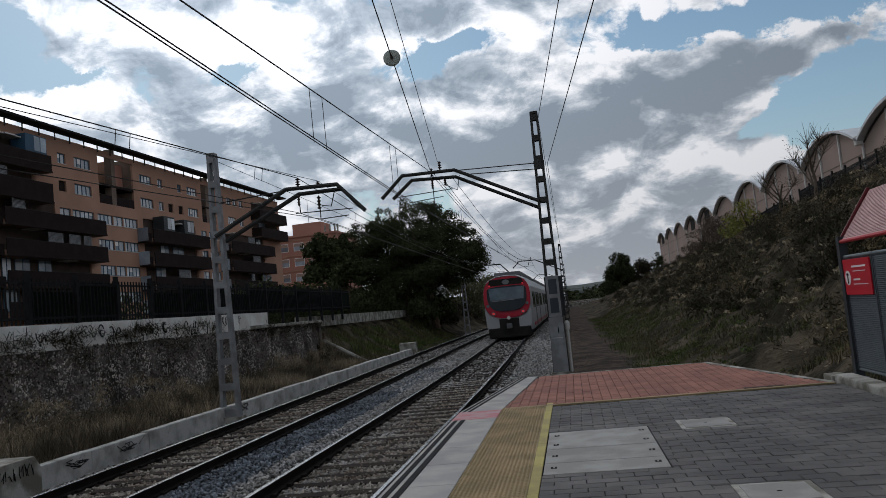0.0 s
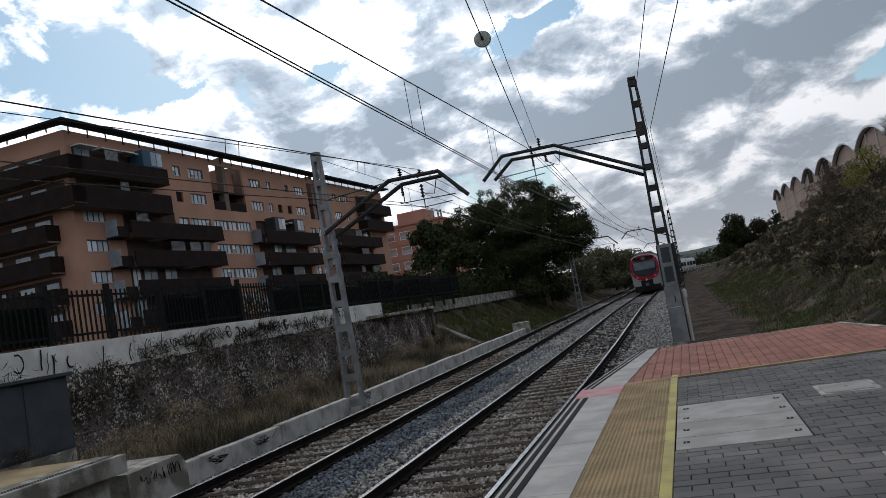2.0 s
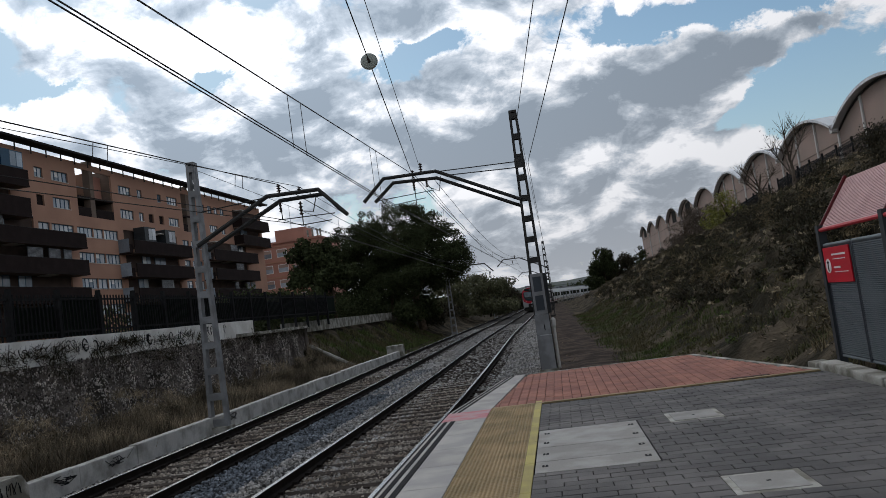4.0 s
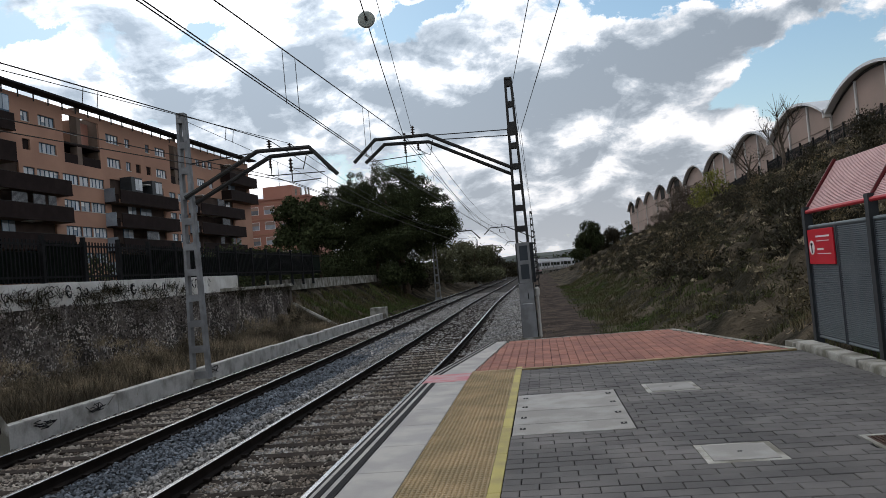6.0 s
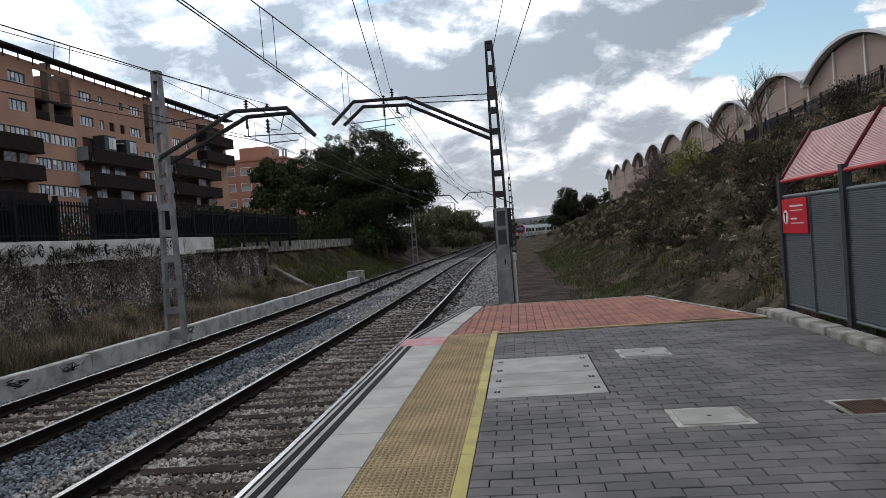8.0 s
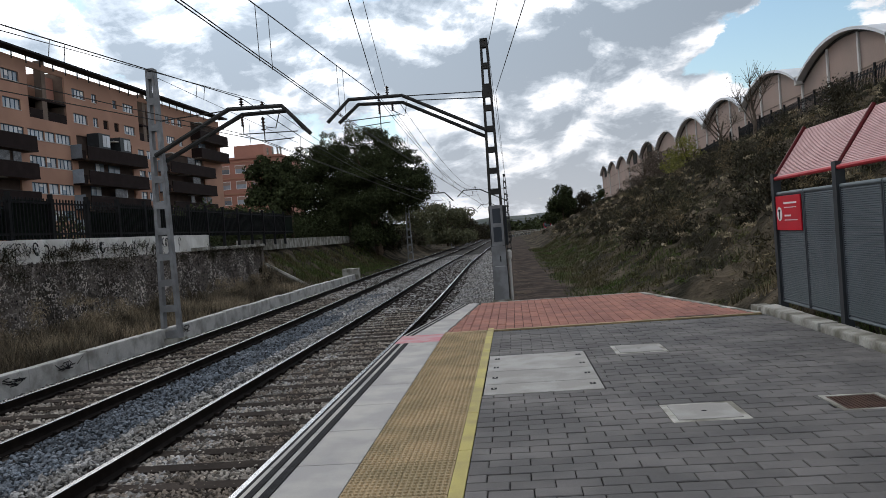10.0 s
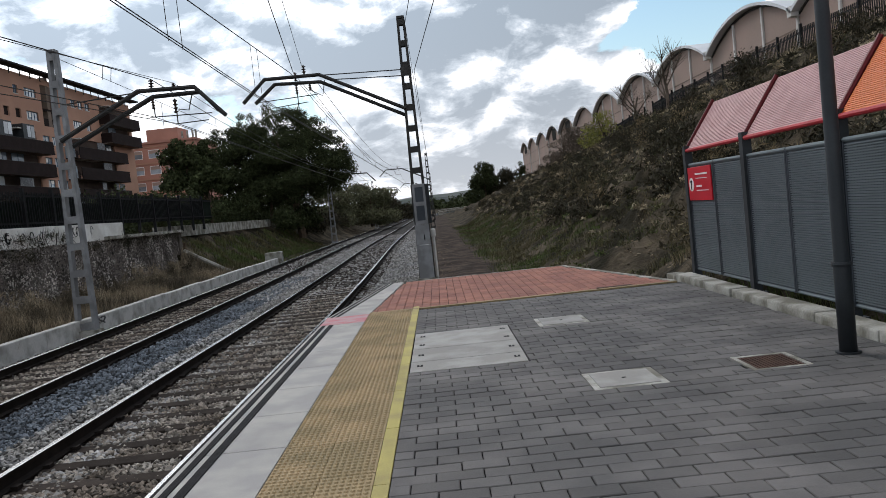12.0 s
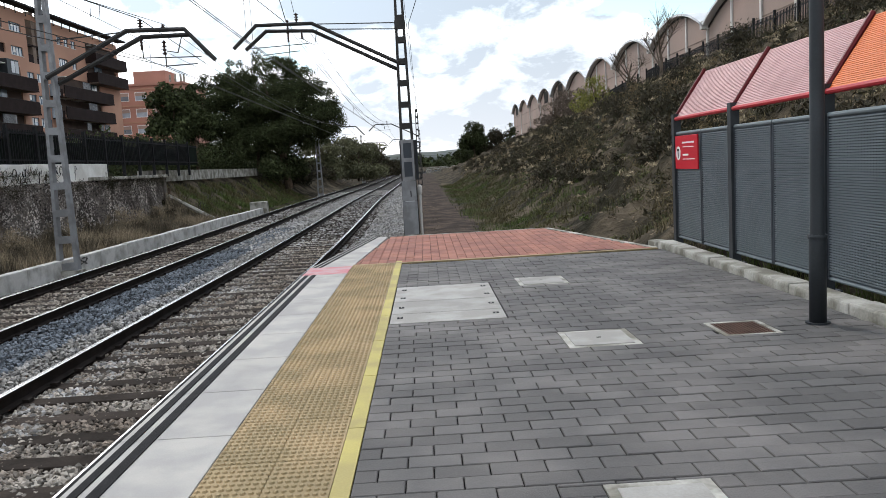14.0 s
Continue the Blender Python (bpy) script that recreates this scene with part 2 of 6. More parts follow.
M_LAMPPOST = mat("dark_grey_lamp_post", (0.045, 0.05, 0.055), 0.5, 0.2, 3, 0.05, 60, metal=0.2)
M_SCREEN = mat("blue_grey_perforated_metal", (0.158, 0.187, 0.20), 0.6, 0.12, 2.0, 0.1, 80, metal=0.3)
M_SCREENBACK = mat("perforated_backing", (0.085, 0.098, 0.113), 0.7, 0.15, 3, 0.1, 60)
# dark colour stands in for the shade inside deep loggias
M_LOGGIA_SHADE = mat("loggia_wall_in_shade", (0.085, 0.062, 0.052), 0.9, 0.2, 0.8, 0.1, 10, spec=0.04)
M_RUBBLE = mat("rubble_stone", (0.46, 0.42, 0.385), 0.95, 0.4, 1.2, 0.3, 20, island=0.9, second=(0.15, 0.13, 0.12))
M_CLOD = mat("dry_clod", (0.25, 0.19, 0.13), 0.95, 0.35, 0.5, 0.5, 15, island=0.7, second=(0.07, 0.057, 0.04))
M_WEED = mat("dry_weed", (0.36, 0.29, 0.20), 0.9, 0.4, 0.6, 0, 5.0, island=0.6, second=(0.085, 0.07, 0.048))
M_TUFT = mat("dry_tussock_grass", (0.46, 0.38, 0.26), 0.9, 0.35, 1.2, 0, 5.0, island=0.35, second=(0.17, 0.14, 0.09), spread=(0.40, 0.60))
M_SCREENDARK = mat("dark_backing", (0.06, 0.068, 0.08), 0.7, 0.2, 3, 0.1, 60)
M_RED = mat("red_painted_steel", (0.46, 0.03, 0.04), 0.5, 0.15, 4, 0.05, 60)
M_MAROON = mat("dark_maroon_steel", (0.13, 0.012, 0.016), 0.5, 0.15, 4, 0.05, 60)
# red paled in the colour for light shining through the sheet
M_REDPANEL = mat("backlit_red_canopy_sheet", (0.55, 0.31, 0.305), 0.5, 0.12, 2.5, 0.05, 60, second=(0.48, 0.26, 0.255))
M_ORANGE = mat("orange_canopy_sheet", (0.72, 0.16, 0.03), 0.5, 0.12, 2.5, 0.05, 60)
M_SIGNRED = mat("red_sign_face", (0.56, 0.02, 0.035), 0.4, 0.08, 3, 0, 60)
M_WHITE = mat("white_paint", (0.78, 0.77, 0.75), 0.6, 0.1, 4, 0.05, 60)
M_RUST = mat("rusty_cast_iron", (0.10, 0.055, 0.04), 0.8, 0.35, 8, 0.4, 60, metal=0.4)
M_GRAFFITI_WALL = mat("painted_parapet", (0.80, 0.79, 0.76), 0.85, 0.15, 1.5, 0.3, 30, second=(0.62, 0.60, 0.56))
M_BLACKPAINT = mat("black_spray_paint", (0.03, 0.03, 0.032), 0.8, 0.2, 4, 0, 60, spec=0.04)
M_ROUGHWALL = mat("dark_sprayed_stone_wall", (0.16, 0.138, 0.122), 0.95, 0.9, 0.9, 1.0, 9.0, second=(0.06, 0.052, 0.045), bump_dist=0.08, spec=0.04)
M_FENCE = mat("black_fence_paint", (0.02, 0.02, 0.021), 0.6, 0.2, 5, 0.05, 60, spec=0.04)
M_HEDGESHEET = mat("dark_green_screen_cloth", (0.012, 0.017, 0.013), 0.9, 0.35, 0.8, 0.3, 20, spec=0.04)
M_BRICK = mat("orange_brick", (0.44, 0.255, 0.18), 0.9, 0.08, 0.25, 0.15, 8.0, second=(0.385, 0.22, 0.157))
M_BRICK2 = mat("pink_brick", (0.42, 0.215, 0.165), 0.9, 0.1, 0.3, 0.15, 8.0, second=(0.37, 0.19, 0.145))
M_BALCONY = mat("dark_brown_balcony", (0.026, 0.018, 0.017), 0.7, 0.2, 1.0, 0.1, 10, spec=0.04)
# wall brown darkened to carry the shade of recesses and balcony undersides
M_SHADEWALL = mat("shade_toned_wall", (0.20, 0.15, 0.12), 0.9, 0.2, 0.8, 0.1, 10)
# pale blue base colour carries the sky reflected in the panes
M_GLASS = mat("sky_tinted_window_glass", (0.30, 0.36, 0.42), 0.06, 0.25, 0.6, 0, 5, spec=0.8, objvary=0.5)
M_NET = mat("net_curtained_glass", (0.56, 0.59, 0.62), 0.15, 0.15, 0.6, 0, 5, spec=0.5, objvary=0.35)
M_FRAME = mat("dark_blue_window_frame", (0.035, 0.085, 0.14), 0.5, 0.1, 3, 0, 20)
M_CREAM = mat("cream_panel_wall", (0.35, 0.255, 0.215), 0.85, 0.1, 0.3, 0.1, 6.0, second=(0.31, 0.235, 0.20))
M_PALEPANEL = mat("pale_panel", (0.60, 0.58, 0.55), 0.85, 0.08, 0.4, 0.1, 6.0)
M_ROOF = mat("white_vault_sheet", (0.68, 0.69, 0.70), 0.5, 0.1, 0.5, 0.05, 6.0)
# distance haze is put into this grey base colour
M_FAR = mat("haze_grey_land", (0.145, 0.15, 0.15), 0.95, 0.45, 0.01, 0, 0.08, second=(0.085, 0.10, 0.085))
M_TRAINWHITE = mat("train_white", (0.37, 0.37, 0.375), 0.4, 0.08, 1.0, 0, 20)
M_TRAINRED = mat("train_red", (0.40, 0.015, 0.035), 0.3, 0.1, 1.0, 0, 20)
M_TRAINGLASS = mat("train_dark_glass", (0.015, 0.018, 0.022), 0.12, 0.1, 1.0, 0, 20, spec=0.25)
M_TRAINGREY = mat("train_grey", (0.16, 0.165, 0.17), 0.6, 0.2, 1.0, 0.1, 20)
# blue-grey colour painted as the sky's reflection in the windscreen
M_CABREFLECTION = mat("cab_sky_reflection_tint", (0.09, 0.125, 0.155), 0.10, 0.3, 1.5, 0, 20, spec=0.5)
M_UNDER = mat("train_underframe", (0.03, 0.028, 0.026), 0.8, 0.3, 2.0, 0.2, 20, spec=0.04)


def glowing(name, colour, strength):
    mt = bpy.data.materials.new(name)
    mt.use_nodes = True
    b = mt.node_tree.nodes["Principled BSDF"]
    b.inputs["Base Color"].default_value = (*colour, 1)
    b.inputs["Emission Color"].default_value = (*colour, 1)
    b.inputs["Emission Strength"].default_value = strength
    return mt


M_TAIL = glowing("tail_lamp", (0.8, 0.04, 0.05), 0.7)


# ---- building helpers ----
def part(name, bm, material, parent=None, label="", smooth=False):
    me = bpy.data.meshes.new(name)
    bm.to_mesh(me)
    bm.free()
    me.materials.append(material)
    if smooth:
        me.shade_smooth()
    ob = new(name, me)
    if parent is not None:
        ob.parent = parent
    return tagged(ob, label)


def piece(name, data, parent, m=Matrix()):
    """Another object on shared mesh data."""
    ob = new(name, data)
    ob.parent = parent
    ob.matrix_basis = m
    return ob


def raw(name, verts, faces, material, parent=None, smooth=False):
    me = bpy.data.meshes.new(name)
    me.from_pydata([tuple(v) for v in verts], [], [tuple(f) for f in faces])
    me.materials.append(material)
    me.update()
    if smooth:
        me.shade_smooth()
    ob = new(name, me)
    if parent is not None:
        ob.parent = parent
    return ob


def thing(name, label, category, at=(0, 0, 0), group="", kind=""):
    ob = new(name)
    ob.location = at
    return tagged(ob, label, category, group, kind)


def box(bm, x0, x1, y0, y1, z0, z1, bevel=0.0):
    vs = [bm.verts.new((x, y, z)) for z in (z0, z1) for y in (y0, y1) for x in (x0, x1)]
    fs = [bm.faces.new([vs[i] for i in f]) for f in ((0, 2, 3, 1), (4, 5, 7, 6), (0, 1, 5, 4), (2, 6, 7, 3), (0, 4, 6, 2), (1, 3, 7, 5))]
    if bevel:
        es = {e for f in fs for e in f.edges}
        bmesh.ops.bevel(bm, geom=list(es), offset=bevel, segments=2, affect="EDGES", profile=0.6)
    return bm


def boxed(*a, **k):
    return box(bmesh.new(), *a, **k)


def rod(bm, p, q, r, r2=None, n=8):
    """A bar from p to q."""
    p, q = Vector(p), Vector(q)
    d = q - p
    turn = d.to_track_quat("Z", "Y").to_matrix()
    rings = []
    for c, rr in ((p, r), (q, r if r2 is None else r2)):
        rings.append([bm.verts.new(c + turn @ Vector((rr * math.cos(2 * math.pi * i / n), rr * math.sin(2 * math.pi * i / n), 0))) for i in range(n)])
    for i in range(n):
        bm.faces.new((rings[0][i], rings[0][(i + 1) % n], rings[1][(i + 1) % n], rings[1][i]))
    bm.faces.new(rings[0][::-1])
    bm.faces.new(rings[1])
    return bm


def chain(bm, pts, r, n=8):
    """A tube through several points."""
    pts = [Vector(p) for p in pts]
    rings = []
    for i, p in enumerate(pts):
        d = (pts[min(i + 1, len(pts) - 1)] - pts[max(i - 1, 0)]).normalized()
        turn = d.to_track_quat("Z", "Y").to_matrix()
        rings.append([bm.verts.new(p + turn @ Vector((r * math.cos(2 * math.pi * k / n), r * math.sin(2 * math.pi * k / n), 0))) for k in range(n)])
    for a, b in zip(rings, rings[1:]):
        for k in range(n):
            bm.faces.new((a[k], a[(k + 1) % n], b[(k + 1) % n], b[k]))
    bm.faces.new(rings[0][::-1])
    bm.faces.new(rings[-1])
    return bm


def lathe(bm, profile, at, n=16, axis="z"):
    """Turned shape: profile of (radius, height)."""
    at = Vector(at)
    rings = []
    for r, h in profile:
        ring = []
        for i in range(n):
            a = 2 * math.pi * i / n
            v = Vector((r * math.cos(a), r * math.sin(a), h))
            if axis == "y":
                v = Vector((v.x, v.z, v.y))
            elif axis == "x":
                v = Vector((v.z, v.x, v.y))
            ring.append(bm.verts.new(at + v))
        rings.append(ring)
    for a, b in zip(rings, rings[1:]):
        for i in range(n):
            bm.faces.new((a[i], a[(i + 1) % n], b[(i + 1) % n], b[i]))
    bm.faces.new(rings[0][::-1])
    bm.faces.new(rings[-1])
    bmesh.ops.recalc_face_normals(bm, faces=bm.faces[:])
    return bm


def smooth(a, b, x):
    t = min(1.0, max(0.0, (x - a) / (b - a)))
    return t * t * (3 - 2 * t)


# ---- the line of the railway: straight, then a bend to the right ----
BEND, RADIUS, AXIS, BOW = 168.0, 465.0, -3.40, 0.45


def track(s, off=0.0, z=0.0):
    """The place at s metres along the near track's axis, off metres to its right."""
    bow = BOW * smooth(16, 56, s)
    if s <= BEND:
        return Vector((AXIS + off - bow, s, z))
    a = (s - BEND) / RADIUS
    return Vector((AXIS - bow + RADIUS - (RADIUS - off) * math.cos(a), BEND + (RADIUS - off) * math.sin(a), z))


def heading(s):
    return 0.0 if s <= BEND else -math.degrees((s - BEND) / RADIUS)


def sweep(name, profile, s_list, material, parent=None, closed=True):
    """A profile of (offset, height) carried along the line."""
    k = len(profile)
    verts = [track(s, o, z) for s in s_list for o, z in profile]
    faces = []
    for i in range(len(s_list) - 1):
        for j in range(k if closed else k - 1):
            a, b = i * k + j, i * k + (j + 1) % k
            faces.append((a, b, b + k, a + k))
    if closed:
        faces += [tuple(range(k))[::-1], tuple(range((len(s_list) - 1) * k, len(s_list) * k))]
    return raw(name, verts, faces, material, parent)


STEPS = [-40, 16] + list(range(20, 60, 4)) + [62, 168] + list(range(174, 420, 6))


# ---- ground ----
def lerp_table(rows, y):
    for (a, u), (b, v) in zip(rows, rows[1:]):
        if y <= b:
            return u + (v - u) * min(1.0, max(0.0, (y - a) / (b - a)))
    return rows[-1][1]


CREST = [(-60, 6.6), (30, 6.7), (57, 6.6), (71, 6.2), (150, 5.2), (170, 3.0), (200, 1.0), (250, -0.3), (330, -0.7)]


def ground_z(x, y):
    line = track(min(y, 330)).x
    if y <= 330 and x > line + 1.5:                      # bank on the platform's side
        toe = max(3.55, line + 6.0) - 0.9 * smooth(14, 17, y)
        foot = -0.08 if y < 10 else -0.08 - 0.6 * smooth(10, 16, y)
        top = lerp_table(CREST, y)
        crest = max(17.5, toe + 9)
        if x <= toe:
            if y < 13.5:
                return -1.0 if x < 3.0 else foot - 0.25
            return -0.97 + 0.25 * smooth(line + 2.3, line + 3.6, x) + 0.07 * noise.noise((x * 0.8, y * 0.5, 3))
        t = (x - toe) / (crest - toe)
        if t < 1:
            z = foot + (top - foot) * (0.9 * t + 0.1 * smooth(0, 1, t))
            rough = min(1.0, t * 6) * min(1.0, (1 - t) * 6 + 0.3)
            z += rough * (0.55 * abs(noise.noise((x * 0.55 + y * 0.2, y * 0.42, 11))) + 0.42 * abs(noise.noise((x * 1.5 + y * 0.5, y * 0.9, 17))) + 0.25 * abs(noise.noise((x * 3.1, y * 2.2, 23))) - 0.28 + 0.32 * noise.noise((x * 0.30, y * 0.22, 0)) + 0.22 * noise.noise((x * 0.9, y * 0.7, 5)) + 0.10 * noise.noise((x * 2.4, y * 2.0, 9)))
            w = t * 11 + 1.1 * noise.noise((x * 0.25, y * 0.16, 31)) + 0.35 * noise.noise((x * 0.8, y * 0.6, 37))
            step = max(0.0, 0.55 + noise.noise((x * 0.35, y * 0.2, 41)))
            z += rough * step * 0.62 * (smooth(0.0, 0.35, w % 1.0) - (w % 1.0))   # small eroded ledges
            return z
        return top + min(0.35, (x - crest) * 0.1) + 0.1 * noise.noise((x * 0.3, y * 0.3, 2))
    if x < line - 5.9 and y < 330:                       # the side of the houses
        u = x - line
        if y < 34.5:
            if u > -8.75:
                return -0.82 + 0.25 * smooth(-5.9, -8.4, u) + 0.05 * noise.noise((x * 1.5, y * 1.5, 1))
            return 1.45
        high = 1.5 - 1.0 * smooth(90, 150, y)
        return -0.80 + (high + 0.8) * smooth(-6.0, -10.2, u) + 0.12 * noise.noise((x * 0.6, y * 0.5, 1)) * smooth(-6.0, -7.5, u)
    return -1.0 if y < 330 else -1.0


def make_ground():
    xs = [-3000, -1200, -500, -250, -140, -90, -70, -60, -52, -45, -38, -32, -27, -22, -18, -16, -15, -14, -13.2] + [-12.6 + 0.35 * i for i in range(13)] + [-8, -6, -4, -2, -1.2, -0.4, 0.6, 1.6, 2.6, 3.1] + [3.5 + 0.2 * i for i in range(76)] + [19.5, 21, 24, 28, 34, 42, 55, 80, 120, 200, 400, 1000, 3000]
    ys = [-60, -40, -25, -15, -8, -4] + [-2 + 0.28 * i for i in range(145)] + [38.7 + 0.6 * i for i in range(90)] + [93 + 2.2 * i for i in range(50)] + [206, 212, 220, 230, 245, 260, 280, 310, 329, 331, 400, 600, 1000, 1800, 3500]
    verts = [(x, y, ground_z(x, y)) for y in ys for x in xs]
    k = len(xs)
    faces = [(j * k + i, j * k + i + 1, (j + 1) * k + i + 1, (j + 1) * k + i) for j in range(len(ys) - 1) for i in range(k - 1)]
    g = raw("ground", verts, faces, M_EARTH, smooth=True)
    g.data.materials.append(M_PATH)
    for j, poly in enumerate(g.data.polygons):
        y, x = ys[j // (k - 1)], xs[j % (k - 1)]
        if 10 < y < 200 and -1 < x - track(y).x - 2 < 2.6 + 0.5 * noise.noise((x, y * 0.5, 51)):
            poly.material_index = 1
    tagged(g, "dry grassy earth banks beside the railway", "ground", kind="structure")


make_ground()


# ---- platform ----
def quad_slab(pts, z0, z1):
    b = bmesh.new()
    lo = [b.verts.new((x, y, z0)) for x, y in pts]
    hi = [b.verts.new((x, y, z1)) for x, y in pts]
    b.faces.new(hi)
    for i in range(len(pts)):
        b.faces.new((lo[i], lo[(i + 1) % len(pts)], hi[(i + 1) % len(pts)], hi[i]))
    bmesh.ops.recalc_face_normals(b, faces=b.faces[:])
    return b


def make_platform():
    p = thing("platform", "concrete railway platform paved in grey with a yellow tactile strip", "platform", kind="structure")
    bm = boxed(-1.50, 3.15, -14, 9.85, -1.0, -0.07)
    part("platform_body", bm, M_KERB, p)
    bm = bmesh.new()
    lower = [bm.verts.new((x, y, -1.0)) for x, y in ((-1.5, 9.852), (3.12, 9.852), (2.2, 13.85), (-1.0, 13.85))]
    upper = [bm.verts.new((v.co.x, v.co.y, -0.07)) for v in lower]
    bm.faces.new(upper)
    for i in range(4):
        bm.faces.new((lower[i], lower[(i + 1) % 4], upper[(i + 1) % 4], upper[i]))
    part("ramp_body", bm, M_KERB, p)
    # edge slabs
    y = -9.384
    bm = boxed(-1.64, -1.075, 0, 0.818, -0.14, 0.0, bevel=0.004)
    first = part("edge_slab", bm, M_SLABEDGE, p)
    first.location.y = y
    while y < 7.2:
        y += 0.826
        piece("edge_slab", first.data, p, Matrix.Translation((0, y, 0)))
    for x0, x1 in ((-1.518, -1.461), (-1.604, -1.56)):
        part("grip_strip", boxed(x0, x1, -9, 8.98, -0.02, 0.006), M_BLACKSTRIP, p)
    part("edge_slab", boxed(-1.64, -1.075, 8.788, 8.992, -0.14, 0.0), M_SLABEDGE, p)
    # narrow black strip outside the slabs, a little lower
    part("edge_profile", boxed(-1.70, -1.642, -9, 9.72, -0.16, -0.03, bevel=0.008), M_BLACKSTRIP, p, "black strip along the platform edge")
    bm = boxed(-1.64, -1.075, 9.0, 9.72, -0.14, 0.001)
    part("edge_slab", bm, M_PINK, p)
    # bent edge past the pink mark
    n = 5
    for i in range(n):
        a, c = i / n, (i + 0.985) / n
        L = lambda t: (-1.64 + 0.54 * t, 9.73 + 4.2 * t)
        R = lambda t: (-1.07 + 0.30 * t, 9.73 + 4.2 * t)
        part("edge_slab", quad_slab([L(a), R(a), R(c), L(c)], -0.14, 0.0), M_SLABEDGE, p)
    for o in (0.035, 0.11):
        part("grip_strip", quad_slab([(-1.64 + o, 9.73), (-1.60 + o, 9.73), (-1.07 + o, 13.93), (-1.11 + o, 13.93)], -0.02, 0.004), M_BLACKSTRIP, p)
    return p


PLATFORM = make_platform()


def make_tactile(p):
    first = None
    for side, (x0, x1) in enumerate(((-1.07, -0.782), (-0.778, -0.49))):
        y = -4.0
        while y < 9.6:
            if first is None:
                first = part("tactile_tile", boxed(0, 0.288, 0, 0.592, -0.06, -0.002, bevel=0.002), M_TACTILE, p)
                first.location = (x0, y, 0)
            else:
                piece("tactile_tile", first.data, p, Matrix.Translation((x0, y, 0)))
            y += 0.6
    # studs
    verts, faces = [], []
    ring = [(math.cos(math.pi * i / 3), math.sin(math.pi * i / 3)) for i in range(6)]
    y = 0.4
    while y < 9.75:
        for i in range(17):
            x = -1.055 + i * 0.0338
            k = len(verts)
            verts += [(x + 0.0145 * a, y + 0.017 * b, -0.0025) for a, b in ring] + [(x + 0.009 * a, y + 0.011 * b, 0.0055) for a, b in ring]
            faces += [(k + j, k + (j + 1) % 6, k + 6 + (j + 1) % 6, k + 6 + j) for j in range(6)] + [tuple(k + 6 + j for j in range(6))]
        y += 0.05
    tagged(raw("tactile_studs", verts, faces, M_TACTILE, p), kind="stuff")
    first = None
    y = -4.0
    while y < 9.6:
        if first is None:
            first = part("line_tile", boxed(-0.487, -0.405, 0, 0.994, -0.06, 0.0, bevel=0.002), M_YELLOW, p)
            first.location.y = y
        else:
            piece("line_tile", first.data, p, Matrix.Translation((0, y, 0)))
        y += 1.0
    part("line_tile", boxed(-1.07, 3.10, 9.755, 9.84, -0.06, 0.001), M_TACTILE, p, "thin yellow line across the paving")


make_tactile(PLATFORM)

# openings in the paving: x0, x1, y0, y1
COVERS = [(-0.40, 0.60, 5.58, 7.55), (0.90, 1.42, 7.22, 7.78), (0.90, 1.41, 4.40, 4.92), (2.01, 2.42, 4.48, 4.94), (0.61, 1.04, 1.62, 2.12)]


def paver_mesh(w, d, bevel=0.004, h=0.06):
    """One paving block, chamfered on top."""
    v = [(0, 0, -h), (w, 0, -h), (w, d, -h), (0, d, -h), (0, 0, -bevel), (w, 0, -bevel), (w, d, -bevel), (0, d, -bevel), (bevel, bevel, 0), (w - bevel, bevel, 0), (w - bevel, d - bevel, 0), (bevel, d - bevel, 0)]
    f = [(0, 1, 5, 4), (1, 2, 6, 5), (2, 3, 7, 6), (3, 0, 4, 7), (4, 5, 9, 8), (5, 6, 10, 9), (6, 7, 11, 10), (7, 4, 8, 11), (8, 9, 10, 11)]
    return v, f


